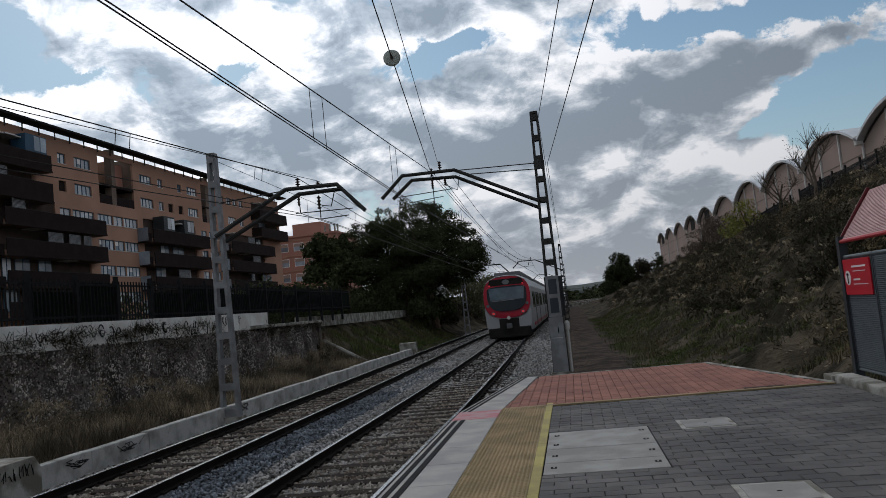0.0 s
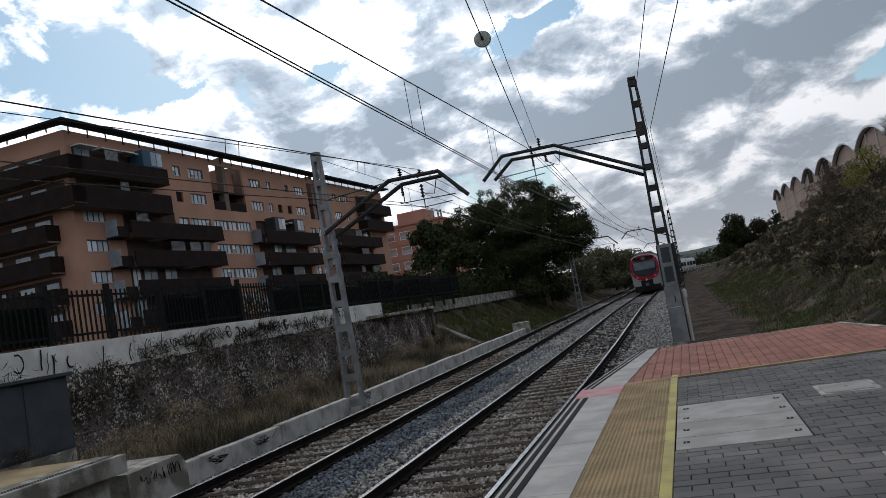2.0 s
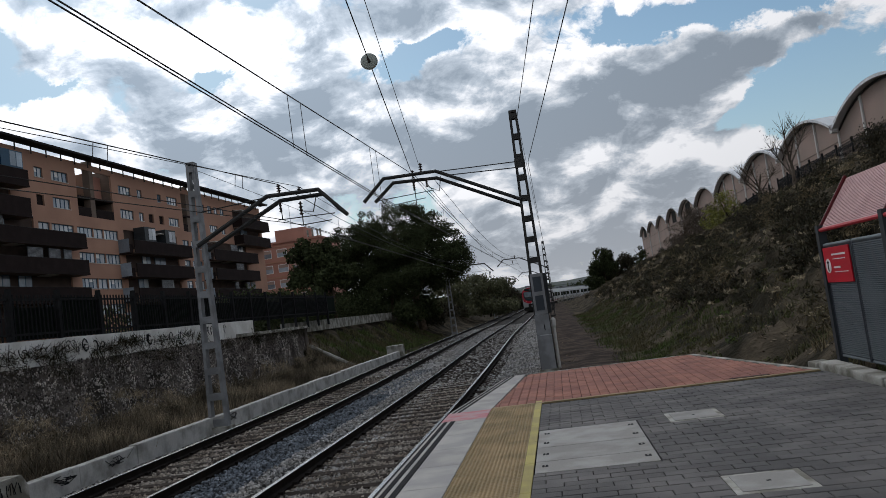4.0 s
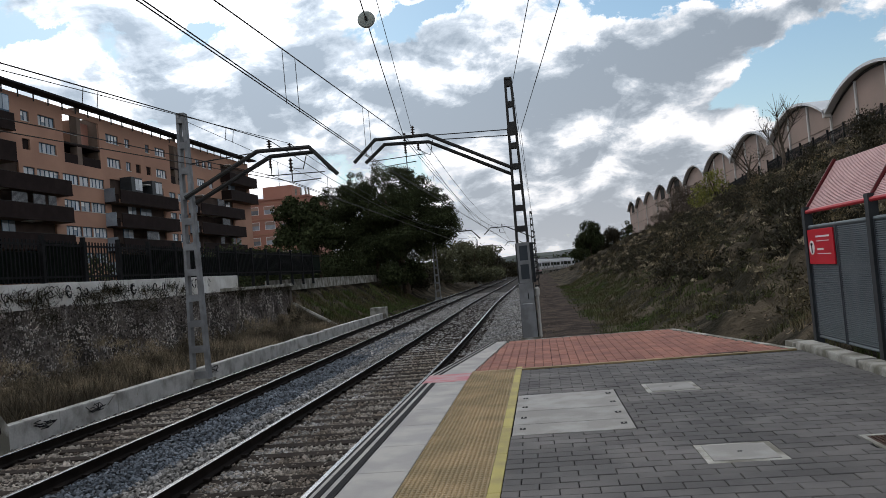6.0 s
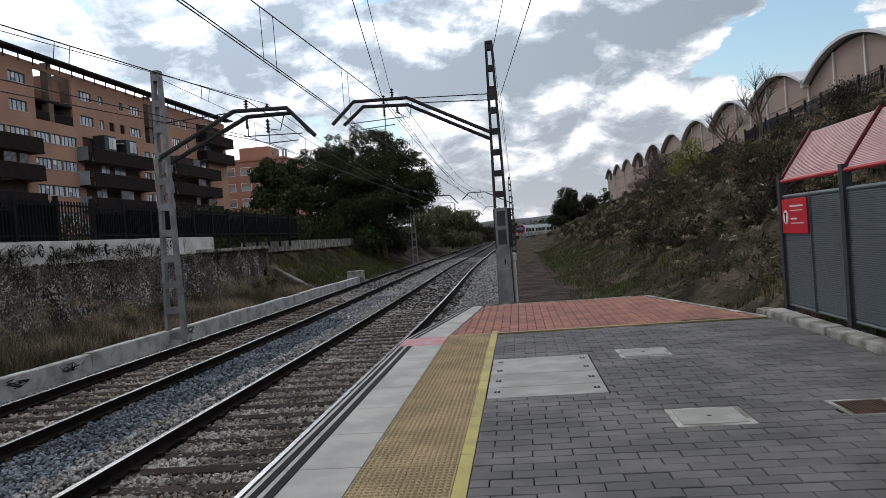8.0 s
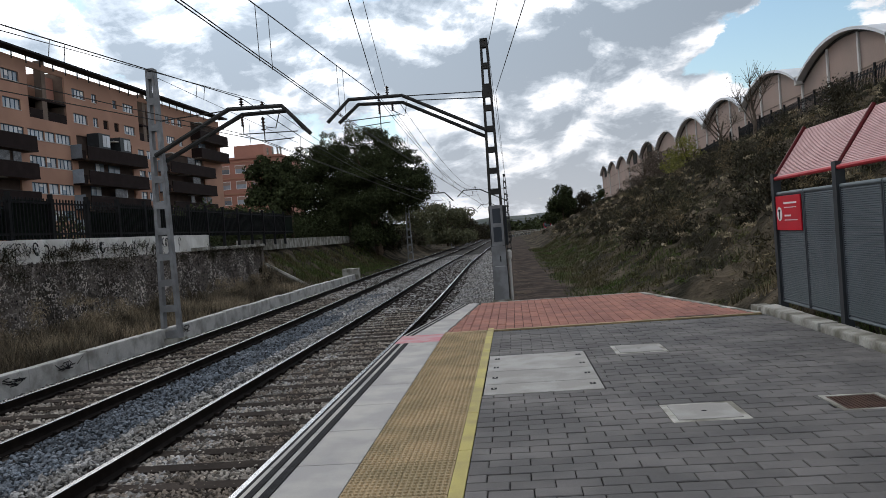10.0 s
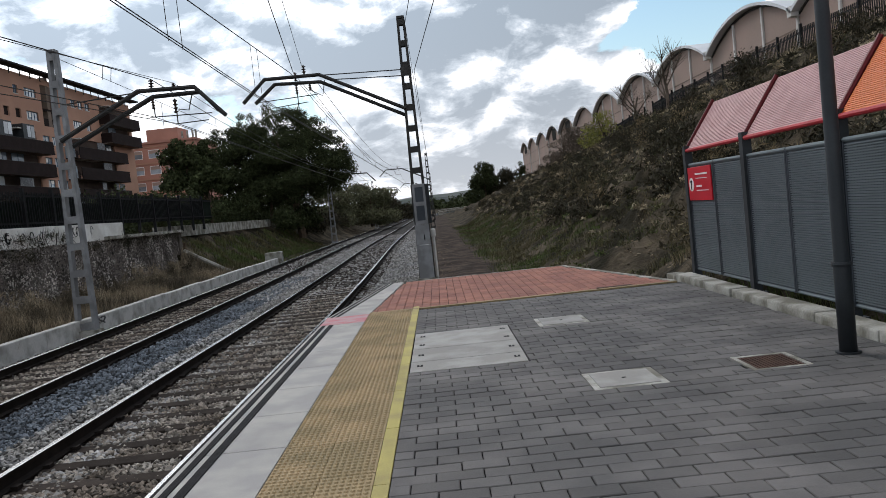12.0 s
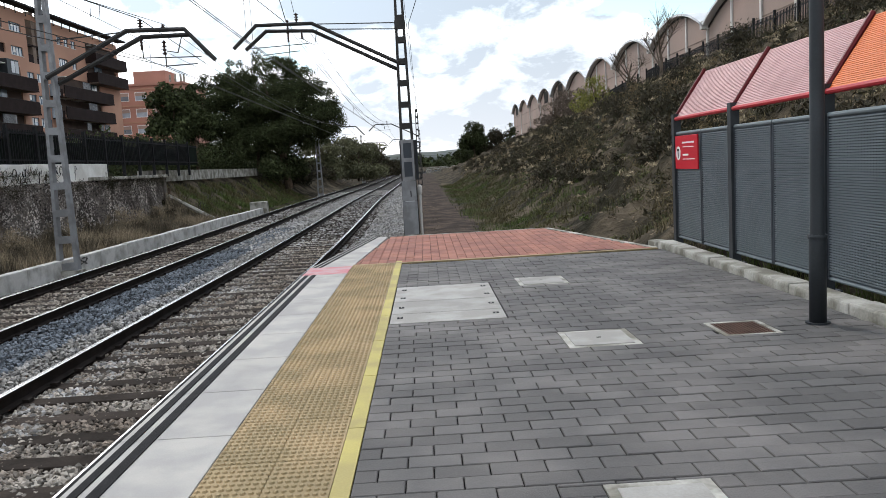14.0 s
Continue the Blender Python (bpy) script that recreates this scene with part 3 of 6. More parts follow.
def make_pavers(p):
    L, D, J = 0.240, 0.133, 0.006
    rnd = random.Random(4)
    bed = part("paving_bed", boxed(-0.404, 3.13, -13, 9.715, -0.07, -0.012), M_JOINT, p)
    single, joined_v, joined_f, count = {}, [], [], 0
    row, y = 0, -5.028
    while y + D <= 9.72:
        shift = 0.007 + (row % 2) * 0.122 + rnd.uniform(-0.012, 0.012)
        x = -0.400 - (shift % L)
        while x < 3.12:
            x0, x1 = max(x, -0.400), min(x + L - J, 3.12)
            x += L
            y0, y1 = y, y + D - J
            if x1 - x0 < 0.03:
                continue
            rects = [(x0, x1, y0, y1)]
            for a, b, c, d in COVERS:
                rest = []
                for u0, u1, w0, w1 in rects:
                    if u1 <= a or u0 >= b or w1 <= c or w0 >= d:
                        rest.append((u0, u1, w0, w1))
                        continue
                    k0, k1 = max(w0, c), min(w1, d)
                    rest += [(u0, u1, w0, c - 0.005), (u0, u1, d + 0.005, w1), (u0, a - 0.005, k0, k1), (b + 0.005, u1, k0, k1)]
                rects = [q for q in rest if q[1] - q[0] > 0.02 and q[3] - q[2] > 0.015]
            for x0, x1, y0, y1 in rects:
                dz = rnd.uniform(-0.0035, 0.0025)
                if 2.0 <= y0 <= 4.4 and x0 < 2.6 and count < 300:
                    key = (round(x1 - x0, 3), round(y1 - y0, 3))
                    if key not in single:
                        v, f = paver_mesh(x1 - x0, y1 - y0)
                        me = bpy.data.meshes.new("paver")
                        me.from_pydata(v, [], f)
                        me.materials.append(M_PAVER)
                        single[key] = me
                    piece("paver", single[key], p, Matrix.Translation((x0, y0, dz)))
                    count += 1
                else:
                    v, f = paver_mesh(x1 - x0, y1 - y0)
                    k = len(joined_v)
                    joined_v += [(a + x0, b + y0, c + dz) for a, b, c in v]
                    joined_f += [tuple(i + k for i in q) for q in f]
        y += D
        row += 1
    tagged(raw("paver_field", joined_v, joined_f, M_PAVER_JOINED, p), kind="stuff")
    # red end of the platform
    part("red_bed", boxed(-0.72, 2.1, 9.86, 13.84, -0.068, -0.015), M_JOINT, p)
    v2, f2 = [], []
    col, gx = 0, -1.10
    while gx < 3.06:
        y = 9.855 - (0.1225 if col % 2 else 0)
        while y < 13.84:
            y0, y1 = max(y, 9.855), min(y + 0.239, 13.84)
            t = (y1 - 9.85) / 4.0
            x0, x1 = max(gx, -1.06 + 0.31 * t), min(gx + 0.117, 3.06 - 0.90 * t)
            if x1 - x0 > 0.02 and y1 - y0 > 0.02:
                v, f = paver_mesh(x1 - x0, y1 - y0)
                k = len(v2)
                dz = rnd.uniform(-0.002, 0.002)
                v2 += [(a + x0, b + y0, c + dz) for a, b, c in v]
                f2 += [tuple(i + k for i in q) for q in f]
            y += 0.245
        gx += 0.1225
        col += 1
    part("ramp_edging", quad_slab([(3.04, 9.85), (3.13, 9.85), (2.24, 13.88), (2.13, 13.88)], -0.2, 0.004), M_KERB, p)
    part("ramp_edging", quad_slab([(-0.80, 13.845), (2.2, 13.845), (2.2, 13.90), (-0.80, 13.90)], -0.2, 0.003), M_KERB, p)
    part("channel_grate", boxed(2.03, 2.52, 9.86, 9.95, -0.05, 0.004), M_RUST, p, "rusty channel grate")
    tagged(raw("red_paver_field", v2, f2, M_REDPAVER, p), "faded red paving at the platform end", kind="stuff")


make_pavers(PLATFORM)


# ---- the two tracks ----
RAIL = [(-0.07, -0.855), (0.07, -0.855), (0.07, -0.843), (0.012, -0.825), (0.012, -0.742), (0.036, -0.735), (0.036, -0.704), (-0.036, -0.704), (-0.036, -0.735), (-0.012, -0.742), (-0.012, -0.825), (-0.07, -0.843)]
HEAD = [(-0.032, -0.7035), (0.032, -0.7035), (0.026, -0.699), (-0.026, -0.699)]


def make_track(name, off, last):
    t = thing(name, "broad-gauge railway track with steel rails on sleepers", "railway track", kind="structure")
    for side in (-0.872, 0.872):
        sweep("rail", [(off + side + a, z) for a, z in RAIL], STEPS, M_RAILSIDE, t)
        sweep("rail_head", [(off + side + a, z) for a, z in HEAD], STEPS, M_RAILTOP, t)
    bm = boxed(-1.30, 1.30, -0.12, 0.12, -1.05, -0.866, bevel=0.012)
    first = part("sleeper", bm, M_SLEEPER, t)
    first.location = track(-2, off)
    s = -2.0
    while s < last:
        s += 0.6
        piece("sleeper", first.data, t, Matrix.Translation(track(s, off, random.uniform(-0.012, 0.008))) @ pose(0, 0, 0, 0, 0, heading(s) + random.uniform(-0.5, 0.5)))
    # clips that hold the rails
    verts, faces = [], []
    s = -2.0
    while s < 30:
        for side in (-0.872, 0.872):
            for o in (-0.1, 0.1):
                c = track(s, off + side + o)
                k = len(verts)
                verts += [(c.x + a * 0.035, c.y + b * 0.05, z) for z in (-0.86, -0.822) for a, b in ((-1, -1), (1, -1), (1, 1), (-1, 1))]
                faces += [(k + 4, k + 5, k + 6, k + 7)] + [(k + i, k + (i + 1) % 4, k + 4 + (i + 1) % 4, k + 4 + i) for i in range(4)]
        s += 0.6
    tagged(raw("rail_clips", verts, faces, M_RAILSIDE, t), kind="stuff")


make_track("track_near", 0.0, 62)
make_track("track_far", -3.65, 62)


def make_ballast():
    bed = sweep("ballast_bed", [(-6.6, -1.05), (-5.45, -0.93), (-4.6, -0.925), (-2.6, -0.925), (-1.9, -0.875), (-1.2, -0.925), (1.2, -0.925), (2.5, -0.93), (3.4, -1.05)], STEPS, M_BED, closed=False)
    tagged(bed, "grey crushed stone ballast under the tracks", "ballast", kind="structure")
    rng = np.random.default_rng(7)
    base = np.array([(0.1, 0.0, 0.8), (0.95, 0.1, 0.2), (0.1, 0.9, 0.3), (-0.9, 0.2, 0.1), (-0.1, -0.95, 0.25), (0.0, 0.1, -0.7)])
    tri = [(0, 1, 2), (0, 2, 3), (0, 3, 4), (0, 4, 1), (5, 2, 1), (5, 3, 2), (5, 4, 3), (5, 1, 4)]

    def scatter(name, count, x0, x1, y0, y1, size, material, label, power=1.0):
        x = rng.uniform(x0, x1, count)
        y = y0 + (y1 - y0) * rng.random(count) ** power
        keep = np.ones(count, bool)
        for off in (0.0, -3.65):
            for side in (-0.872, 0.872):
                keep &= np.abs(x - (AXIS + off + side)) > 0.085
            inside = np.abs(x - (AXIS + off)) < 1.32
            ph = (y + 2.0 + 0.3) % 0.6 - 0.3
            keep &= ~(inside & (np.abs(ph) < 0.11) & (rng.random(count) < (0.80 if off == 0.0 else 0.55)))
        x, y = x[keep], y[keep]
        m = len(x)
        x = x - BOW * np.clip((y - 16) / 40, 0, 1) ** 2 * (3 - 2 * np.clip((y - 16) / 40, 0, 1))
        z = -0.908 + rng.uniform(-0.02, 0.032, m)
        z += np.where(np.abs(x - (AXIS - 1.82)) < 0.75, 0.055, 0)
        r = size * rng.uniform(0.6, 1.25, m)
        ang = rng.uniform(0, 2 * np.pi, m)
        tilt = rng.uniform(-0.9, 0.9, m)
        sc = rng.uniform(0.65, 1.3, (m, 3))
        v = base[None] * sc[:, None, :]
        ct, st = np.cos(tilt)[:, None], np.sin(tilt)[:, None]
        v = np.stack([v[..., 0], v[..., 1] * ct - v[..., 2] * st, v[..., 1] * st + v[..., 2] * ct], -1)
        ca, sa = np.cos(ang)[:, None], np.sin(ang)[:, None]
        v = np.stack([v[..., 0] * ca - v[..., 1] * sa, v[..., 0] * sa + v[..., 1] * ca, v[..., 2]], -1)
        v = v * r[:, None, None] + np.stack([x, y, z], -1)[:, None, :]
        f = (np.array(tri)[None] + (np.arange(m) * len(base))[:, None, None]).reshape(-1, 3)
        ob = raw(name, v.reshape(-1, 3).tolist(), f.tolist(), material)
        tagged(ob, label, "ballast", kind="stuff")
    near, far = AXIS, AXIS - 3.65
    scatter("ballast_stones", 42000, near - 0.8, near + 0.8, 3.2, 24, 0.030, M_STONE_BROWN, "loose grey and brown stones between the rails", 1.5)
    scatter("ballast_stones", 7000, near - 0.75, near - 0.2, 4.0, 24, 0.034, M_STONE, "loose pale stones between the rails", 1.5)
    scatter("ballast_stones", 9000, near - 1.65, near - 0.95, 4.0, 26, 0.032, M_STONE, "pale grey stones beside the near rail", 1.5)
    # stones between the tracks, their shade given by the bluish colour
    scatter("ballast_stones", 20000, near - 2.75, near - 1.6, 4.5, 30, 0.031, M_STONE_BLUE, "bluish grey stones between the two tracks, tinted as in shade", 1.4)
    scatter("ballast_stones", 24000, far - 0.8, far + 0.8, 8, 34, 0.032, M_STONE_BROWN, "brownish stones inside the far track", 1.3)
    scatter("ballast_stones", 5000, far - 1.7, far - 0.95, 9, 34, 0.032, M_STONE, "grey stones beside the far rail", 1.3)
    scatter("ballast_stones", 17000, near - 2.9, near + 0.85, 22, 75, 0.05, M_STONE, "grey stones farther along the near track", 1.2)
    scatter("ballast_stones", 10000, far - 1.6, far + 0.9, 30, 75, 0.05, M_STONE, "grey stones farther along the far track", 1.2)
    scatter("ballast_stones", 7000, near + 0.95, near + 2.7, 38, 85, 0.055, M_STONE, "grey stones farther beside the near track", 1.1)
    scatter("ballast_stones", 9000, near + 0.95, near + 3.0, 14, 40, 0.04, M_STONE, "grey stones past the platform end", 1.2)


make_ballast()


# ---- covers let into the paving ----
def make_covers():
    c = thing("cable_duct_cover", "pale concrete duct covers with black lifting slots in the paving", "duct cover")
    part("frame", boxed(-0.402, 0.602, 5.575, 7.555, -0.065, -0.012), M_JOINT, c)
    for y0, y1, slots in ((5.585, 6.003, (5.82,)), (6.013, 6.624, (6.31,)), (6.634, 7.547, (6.84, 7.34))):
        slab = part("slab", boxed(-0.392, 0.592, y0, y1, -0.05, 0.003, bevel=0.004), M_CONCRETE, c)
        for x in (-0.335, 0.495):
            for y in slots:
                part("lifting_slot", boxed(x, x + 0.05, y - 0.035, y + 0.035, -0.01, 0.0045), M_BLACKSTRIP, slab)
                part("slot_bar", boxed(x + 0.018, x + 0.030, y - 0.02, y + 0.02, 0.0, 0.0055), M_CONCRETE, slab)
    for x0, x1, y0, y1, label in ((0.90, 1.42, 7.22, 7.78, "square pale concrete inspection cover"), (0.90, 1.41, 4.40, 4.92, "square pale concrete inspection cover in a cement rim"), (0.61, 1.04, 1.62, 2.12, "pale concrete inspection cover with a grooved top")):
        c = thing("inspection_cover", label, "inspection cover", group="inspection covers")
        part("rim", boxed(x0, x1, y0, y1, -0.065, -0.002), M_KERB, c)
        lid = part("lid", boxed(x0 + 0.045, x1 - 0.045, y0 + 0.05, y1 - 0.05, -0.05, 0.003, bevel=0.004), M_CONCRETE, c)
        part("lifting_hole", boxed((x0 + x1) / 2 - 0.015, (x0 + x1) / 2 + 0.015, (y0 + y1) / 2 - 0.01, (y0 + y1) / 2 + 0.01, 0.0, 0.005), M_BLACKSTRIP, lid)
    g = thing("drain_grate", "rusty brown iron drain grate in a pale cement rim", "drain grate")
    bm = bmesh.new()
    for x0, x1, y0, y1 in ((2.01, 2.42, 4.48, 4.515), (2.01, 2.42, 4.905, 4.94), (2.01, 2.045, 4.515, 4.905), (2.385, 2.42, 4.515, 4.905)):
        box(bm, x0, x1, y0, y1, -0.065, -0.001)
    part("rim", bm, M_KERB, g)
    part("pit", boxed(2.045, 2.385, 4.515, 4.905, -0.06, -0.03), M_JOINT, g)
    for i in range(12):
        x = 2.05 + i * 0.028
        part("bar", boxed(x, x + 0.017, 4.517, 4.903, -0.03, -0.003), M_RUST, g)


make_covers()


# ---- kerb, screen with canopy, lamp post ----
def make_kerb():
    k = thing("platform_kerb", "weathered concrete kerb along the back of the platform", "kerb", kind="structure")
    bm = boxed(3.15, 3.37, 0.0, 0.99, -0.3, 0.075, bevel=0.02)
    first = part("kerb_stone", bm, M_KERB, k)
    first.location.y = -6.0
    for i in range(1, 16):
        piece("kerb_stone", first.data, k, Matrix.Translation((random.uniform(-0.01, 0.01), -6 + i * 1.0, random.uniform(-0.008, 0.008))) @ pose(0, 0, 0, 0, 0, random.uniform(-0.4, 0.4)))
    piece("kerb_stone", first.data, k, Matrix.Translation((-0.02, 10.0, -0.02)) @ Matrix.Diagonal((1, 0.35, 1, 1)))
    return k


make_kerb()


def make_screen():
    s = thing("platform_screen", "blue-grey metal windscreen with a pale red sloping canopy on dark posts", "windscreen")
    bays = [9.96, 7.95, 5.90, 3.85, 1.80, -0.25, -2.30]
    for y in bays:
        post = part("post", boxed(3.40, 3.50, y - 0.05, y + 0.05, 0.02, 1.80), M_LAMPPOST, s)
        part("foot_plate", boxed(3.36, 3.54, y - 0.1, y + 0.1, 0.0, 0.02), M_LAMPPOST, post)
        bm = bmesh.new()
        rod(bm, (3.42, y, 1.72), (3.86, y, 2.385), 0.026, n=6)
        part("canopy_rafter", bm, M_MAROON, s, "dark maroon sloping rafter")
    for i, (ya, yb) in enumerate(zip(bays, bays[1:])):
        mid = (ya + yb) / 2
        for a, b in ((ya - 0.06, mid + 0.012), (mid - 0.012, yb + 0.06)):
            pn = part("panel", boxed(3.452, 3.466, b, a, 0.13, 1.545), M_SCREENBACK, s)
            bm = bmesh.new()
            z = 0.16
            while z < 1.50:
                box(bm, 3.434, 3.451, b + 0.02, a - 0.02, z, z + 0.013)
                z += 0.0225
            y = b + 0.045
            while y < a - 0.03:
                box(bm, 3.437, 3.451, y, y + 0.007, 0.16, 1.50)
                y += 0.042
            tagged(part("louvre_field", bm, M_SCREEN, pn), kind="stuff")
            for q in ((b, b + 0.02), (a - 0.02, a)):
                part("panel_edge", boxed(3.428, 3.47, q[0], q[1], 0.12, 1.52), M_SCREENDARK, pn)
            part("top_rail", rod(bmesh.new(), (3.45, b, 1.535), (3.45, a, 1.535), 0.024, n=10), M_SCREEN, pn)
            part("bottom_rail", rod(bmesh.new(), (3.45, b, 0.125), (3.45, a, 0.125), 0.018, n=8), M_SCREEN, pn)
        m = M_REDPANEL if i < 2 else M_ORANGE
        bm = bmesh.new()
        for j in range(34):
            t0, t1 = j / 34, (j + 0.66) / 34
            pts = []
            for t in (t0, t1):
                pts.append((3.44 + 0.42 * t, 1.745 + 0.615 * t))
            vs = [bm.verts.new((x, y, z)) for y in (yb + 0.04, ya - 0.04) for x, z in (pts[0], pts[1], (pts[1][0] + 0.012, pts[1][1] - 0.012), (pts[0][0] + 0.012, pts[0][1] - 0.012))]
            for f in ((0, 1, 5, 4), (1, 2, 6, 5), (2, 3, 7, 6), (3, 0, 4, 7), (0, 3, 2, 1), (4, 5, 6, 7)):
                bm.faces.new([vs[k] for k in f])
        bmesh.ops.recalc_face_normals(bm, faces=bm.faces[:])
        cp = part("canopy_panel", bm, m, s, "red slatted canopy panel, paled for light shining through" if i < 2 else "bright orange slatted canopy panel")
        bm = bmesh.new()
        vs = [bm.verts.new((x, y, z)) for y in (yb + 0.05, ya - 0.05) for x, z in ((3.462, 1.745), (3.872, 2.345))]
        bm.faces.new((vs[0], vs[1], vs[3], vs[2]))
        bmesh.ops.solidify(bm, geom=bm.faces[:], thickness=0.006)
        part("canopy_sheet", bm, m, cp)
        bm = bmesh.new()
        rod(bm, (3.435, yb, 1.735), (3.435, ya, 1.735), 0.026, n=8)
        part("canopy_beam", bm, M_RED, s, "red canopy edge beam")
    sign = thing("warning_sign", "red notice board with a round white symbol and pale bars", "sign")
    part("board", boxed(3.412, 3.428, 9.02, 9.90, 1.06, 1.50, bevel=0.003), M_SIGNRED, sign)
    bm = lathe(bmesh.new(), [(0.09, -0.002), (0.09, 0.002)], (3.409, 9.76, 1.27), 24, "x")
    disc = part("symbol_disc", bm, M_WHITE, sign)
    bm = box(bmesh.new(), 3.404, 3.4065, 9.745, 9.775, 1.20, 1.33)
    box(bm, 3.4042, 3.4067, 9.725, 9.795, 1.30, 1.325)
    part("symbol", bm, M_BLACKSTRIP, disc)
    for y0, y1, z, h in ((9.14, 9.60, 1.395, 0.022), (9.16, 9.58, 1.345, 0.010), (9.36, 9.58, 1.235, 0.022), (9.12, 9.58, 1.185, 0.010)):
        part("lettering_bar", boxed(3.4085, 3.411, y0, y1, z, z + h), M_WHITE, sign)


make_screen()


def make_lamp_post():
    p = thing("lamp_post", "slender dark grey steel lamp post standing in the paving", "lamp post")
    bm = lathe(bmesh.new(), [(0.060, 0.0), (0.060, 0.62), (0.052, 0.66), (0.047, 3.0), (0.040, 6.0)], (2.77, 4.70, 0), 20)
    part("shaft", bm, M_LAMPPOST, p, smooth=True)
    part("collar", lathe(bmesh.new(), [(0.066, 0.62), (0.070, 0.635), (0.066, 0.65)], (2.77, 4.70, 0), 20), M_LAMPPOST, p)
    part("base_ring", lathe(bmesh.new(), [(0.085, 0.0), (0.085, 0.012)], (2.77, 4.70, 0), 20), M_LAMPPOST, p)


make_lamp_post()


# ---- masts and overhead line ----
def insulator(bm, x, y, z0, z1, r=0.06, sheds=4):
    prof = [(0.02, z0)]
    h = (z1 - z0) / sheds
    for i in range(sheds):
        z = z0 + i * h
        prof += [(0.025, z + 0.1 * h), (r, z + 0.35 * h), (r * 0.8, z + 0.55 * h), (0.025, z + 0.65 * h)]
    prof.append((0.02, z1))
    lathe(bm, prof, (x, y, 0), 12)


def make_mast(x, y, z0, z1, wb, wt, metal, side, arms, label, stays=(), posts_in=(), low=(), name="catenary_mast", pitch=0.62):
    m = thing(name, label, "catenary mast", group="catenary masts")
    for sgn in (-1, 1):
        bm = bmesh.new()
        ring = []
        for z, w in ((z0, wb), (z1, wt)):
            t = 0.042 if z == z0 else 0.036
            xo = x + sgn * w / 2
            d = 0.10
            ring.append([bm.verts.new((a, b, z)) for a, b in ((xo - t, y - d), (xo + t, y - d), (xo + t, y + d), (xo - t, y + d))])
        for i in range(4):
            bm.faces.new((ring[0][i], ring[0][(i + 1) % 4], ring[1][(i + 1) % 4], ring[1][i]))
        bm.faces.new(ring[1])
        bmesh.ops.recalc_face_normals(bm, faces=bm.faces[:])
        part("leg", bm, metal, m)
    n = int((z1 - z0) / pitch)
    for i in range(n + 1):
        z = z0 + 0.12 + (z1 - z0 - 0.25) * i / n
        w = wb + (wt - wb) * (z - z0) / (z1 - z0)
        part("batten", boxed(x - w / 2 - 0.01, x + w / 2 + 0.01, y - 0.108, y - 0.098, z - 0.085, z + 0.085), metal, m)
        part("batten", boxed(x - w / 2 - 0.01, x + w / 2 + 0.01, y + 0.098, y + 0.108, z - 0.085, z + 0.085), metal, m)
    part("mast_cap", boxed(x - wt / 2 - 0.03, x + wt / 2 + 0.03, y - 0.11, y + 0.11, z1 - 0.02, z1 + 0.05), metal, m)
    part("footing", boxed(x - wb / 2 - 0.09, x + wb / 2 + 0.09, y - 0.2, y + 0.2, z0 - 0.3, z0 + 0.02), M_KERB, m)
    for k, (dy, pts) in enumerate(arms):
        bm = chain(bmesh.new(), [(a, y + dy, b) for a, b in pts], 0.058, 6)
        part("bracket_arm", bm, M_DARKSTEEL, m, "dark bent steel bracket arm")
    for a, b in stays:
        part("stay_rod", rod(bmesh.new(), (a[0], y, a[1]), (b[0], y, b[1]), 0.016, n=6), M_DARKSTEEL, m)
    for a, b0, b1, r in posts_in:
        bm = bmesh.new()
        insulator(bm, a, y, b0, b1, r)
        part("insulator", bm, M_INSUL, m, smooth=False)
    for pts in low:
        part("registration_arm", chain(bmesh.new(), [(a, y + 0.05, b) for a, b in pts], 0.014, 6), M_DARKSTEEL, m)
    return m


NEAR_ARMS = [(-0.12, [(-0.62, 4.35), (-3.07, 5.60), (-4.70, 5.62), (-5.40, 4.98)]), (0.14, [(-0.62, 4.17), (-3.09, 5.43), (-4.46, 5.49), (-5.10, 4.97)])]
mast = make_mast(-0.50, 23.0, -0.78, 7.03, 0.41, 0.17, M_DARKSTEEL, -1, NEAR_ARMS, "tall dark lattice mast beside the platform end, with a cable box",
                 [((-3.05, 5.60), (-0.62, 5.52)), ((-2.75, 5.44), (-0.62, 5.34))],
                 [(-3.53, 5.64, 5.95, 0.07), (-3.80, 5.50, 5.76, 0.06), (-3.80, 5.12, 5.42, 0.055), (-3.40, 5.18, 5.44, 0.05)],
                 [[(-5.0, 4.99), (-3.2, 5.06)], [(-4.6, 4.78), (-3.5, 4.86)], [(-3.8, 5.15), (-3.8, 4.55)], [(-3.4, 5.2), (-3.05, 5.0), (-2.95, 5.45)]], pitch=0.61)
part("cable_box", boxed(-0.735, -0.195, 23.12, 23.42, 0.87, 2.07, bevel=0.01), M_LAMPPOST, mast, "dark box behind the mast legs")
part("box_frame", boxed(-0.69, -0.31, 22.884, 22.896, 0.86, 2.08), M_GALV, mast, "grey steel frame round two dark openings")
for z in (0.98, 1.54):
    part("box_door", boxed(-0.62, -0.375, 22.872, 22.883, z, z + 0.44), M_SCREENDARK, mast)
part("mast_plate", boxed(-0.72, -0.30, 22.888, 22.900, 0.25, 0.85), M_GALV, mast, "galvanised plate at the mast's foot")
part("handle", boxed(-0.48, -0.45, 22.87, 22.888, 0.38, 0.55), M_BLACKSTRIP, mast)
part("mast_plinth", boxed(-0.73, -0.29, 22.86, 23.16, -0.80, 0.24, bevel=0.01), M_GALV, mast)
bm = lathe(bmesh.new(), [(0.045, -0.8), (0.045, 0.42), (0.075, 0.48), (0.08, 0.66), (0.03, 0.72)], (-0.20, 23.1, 0), 12)
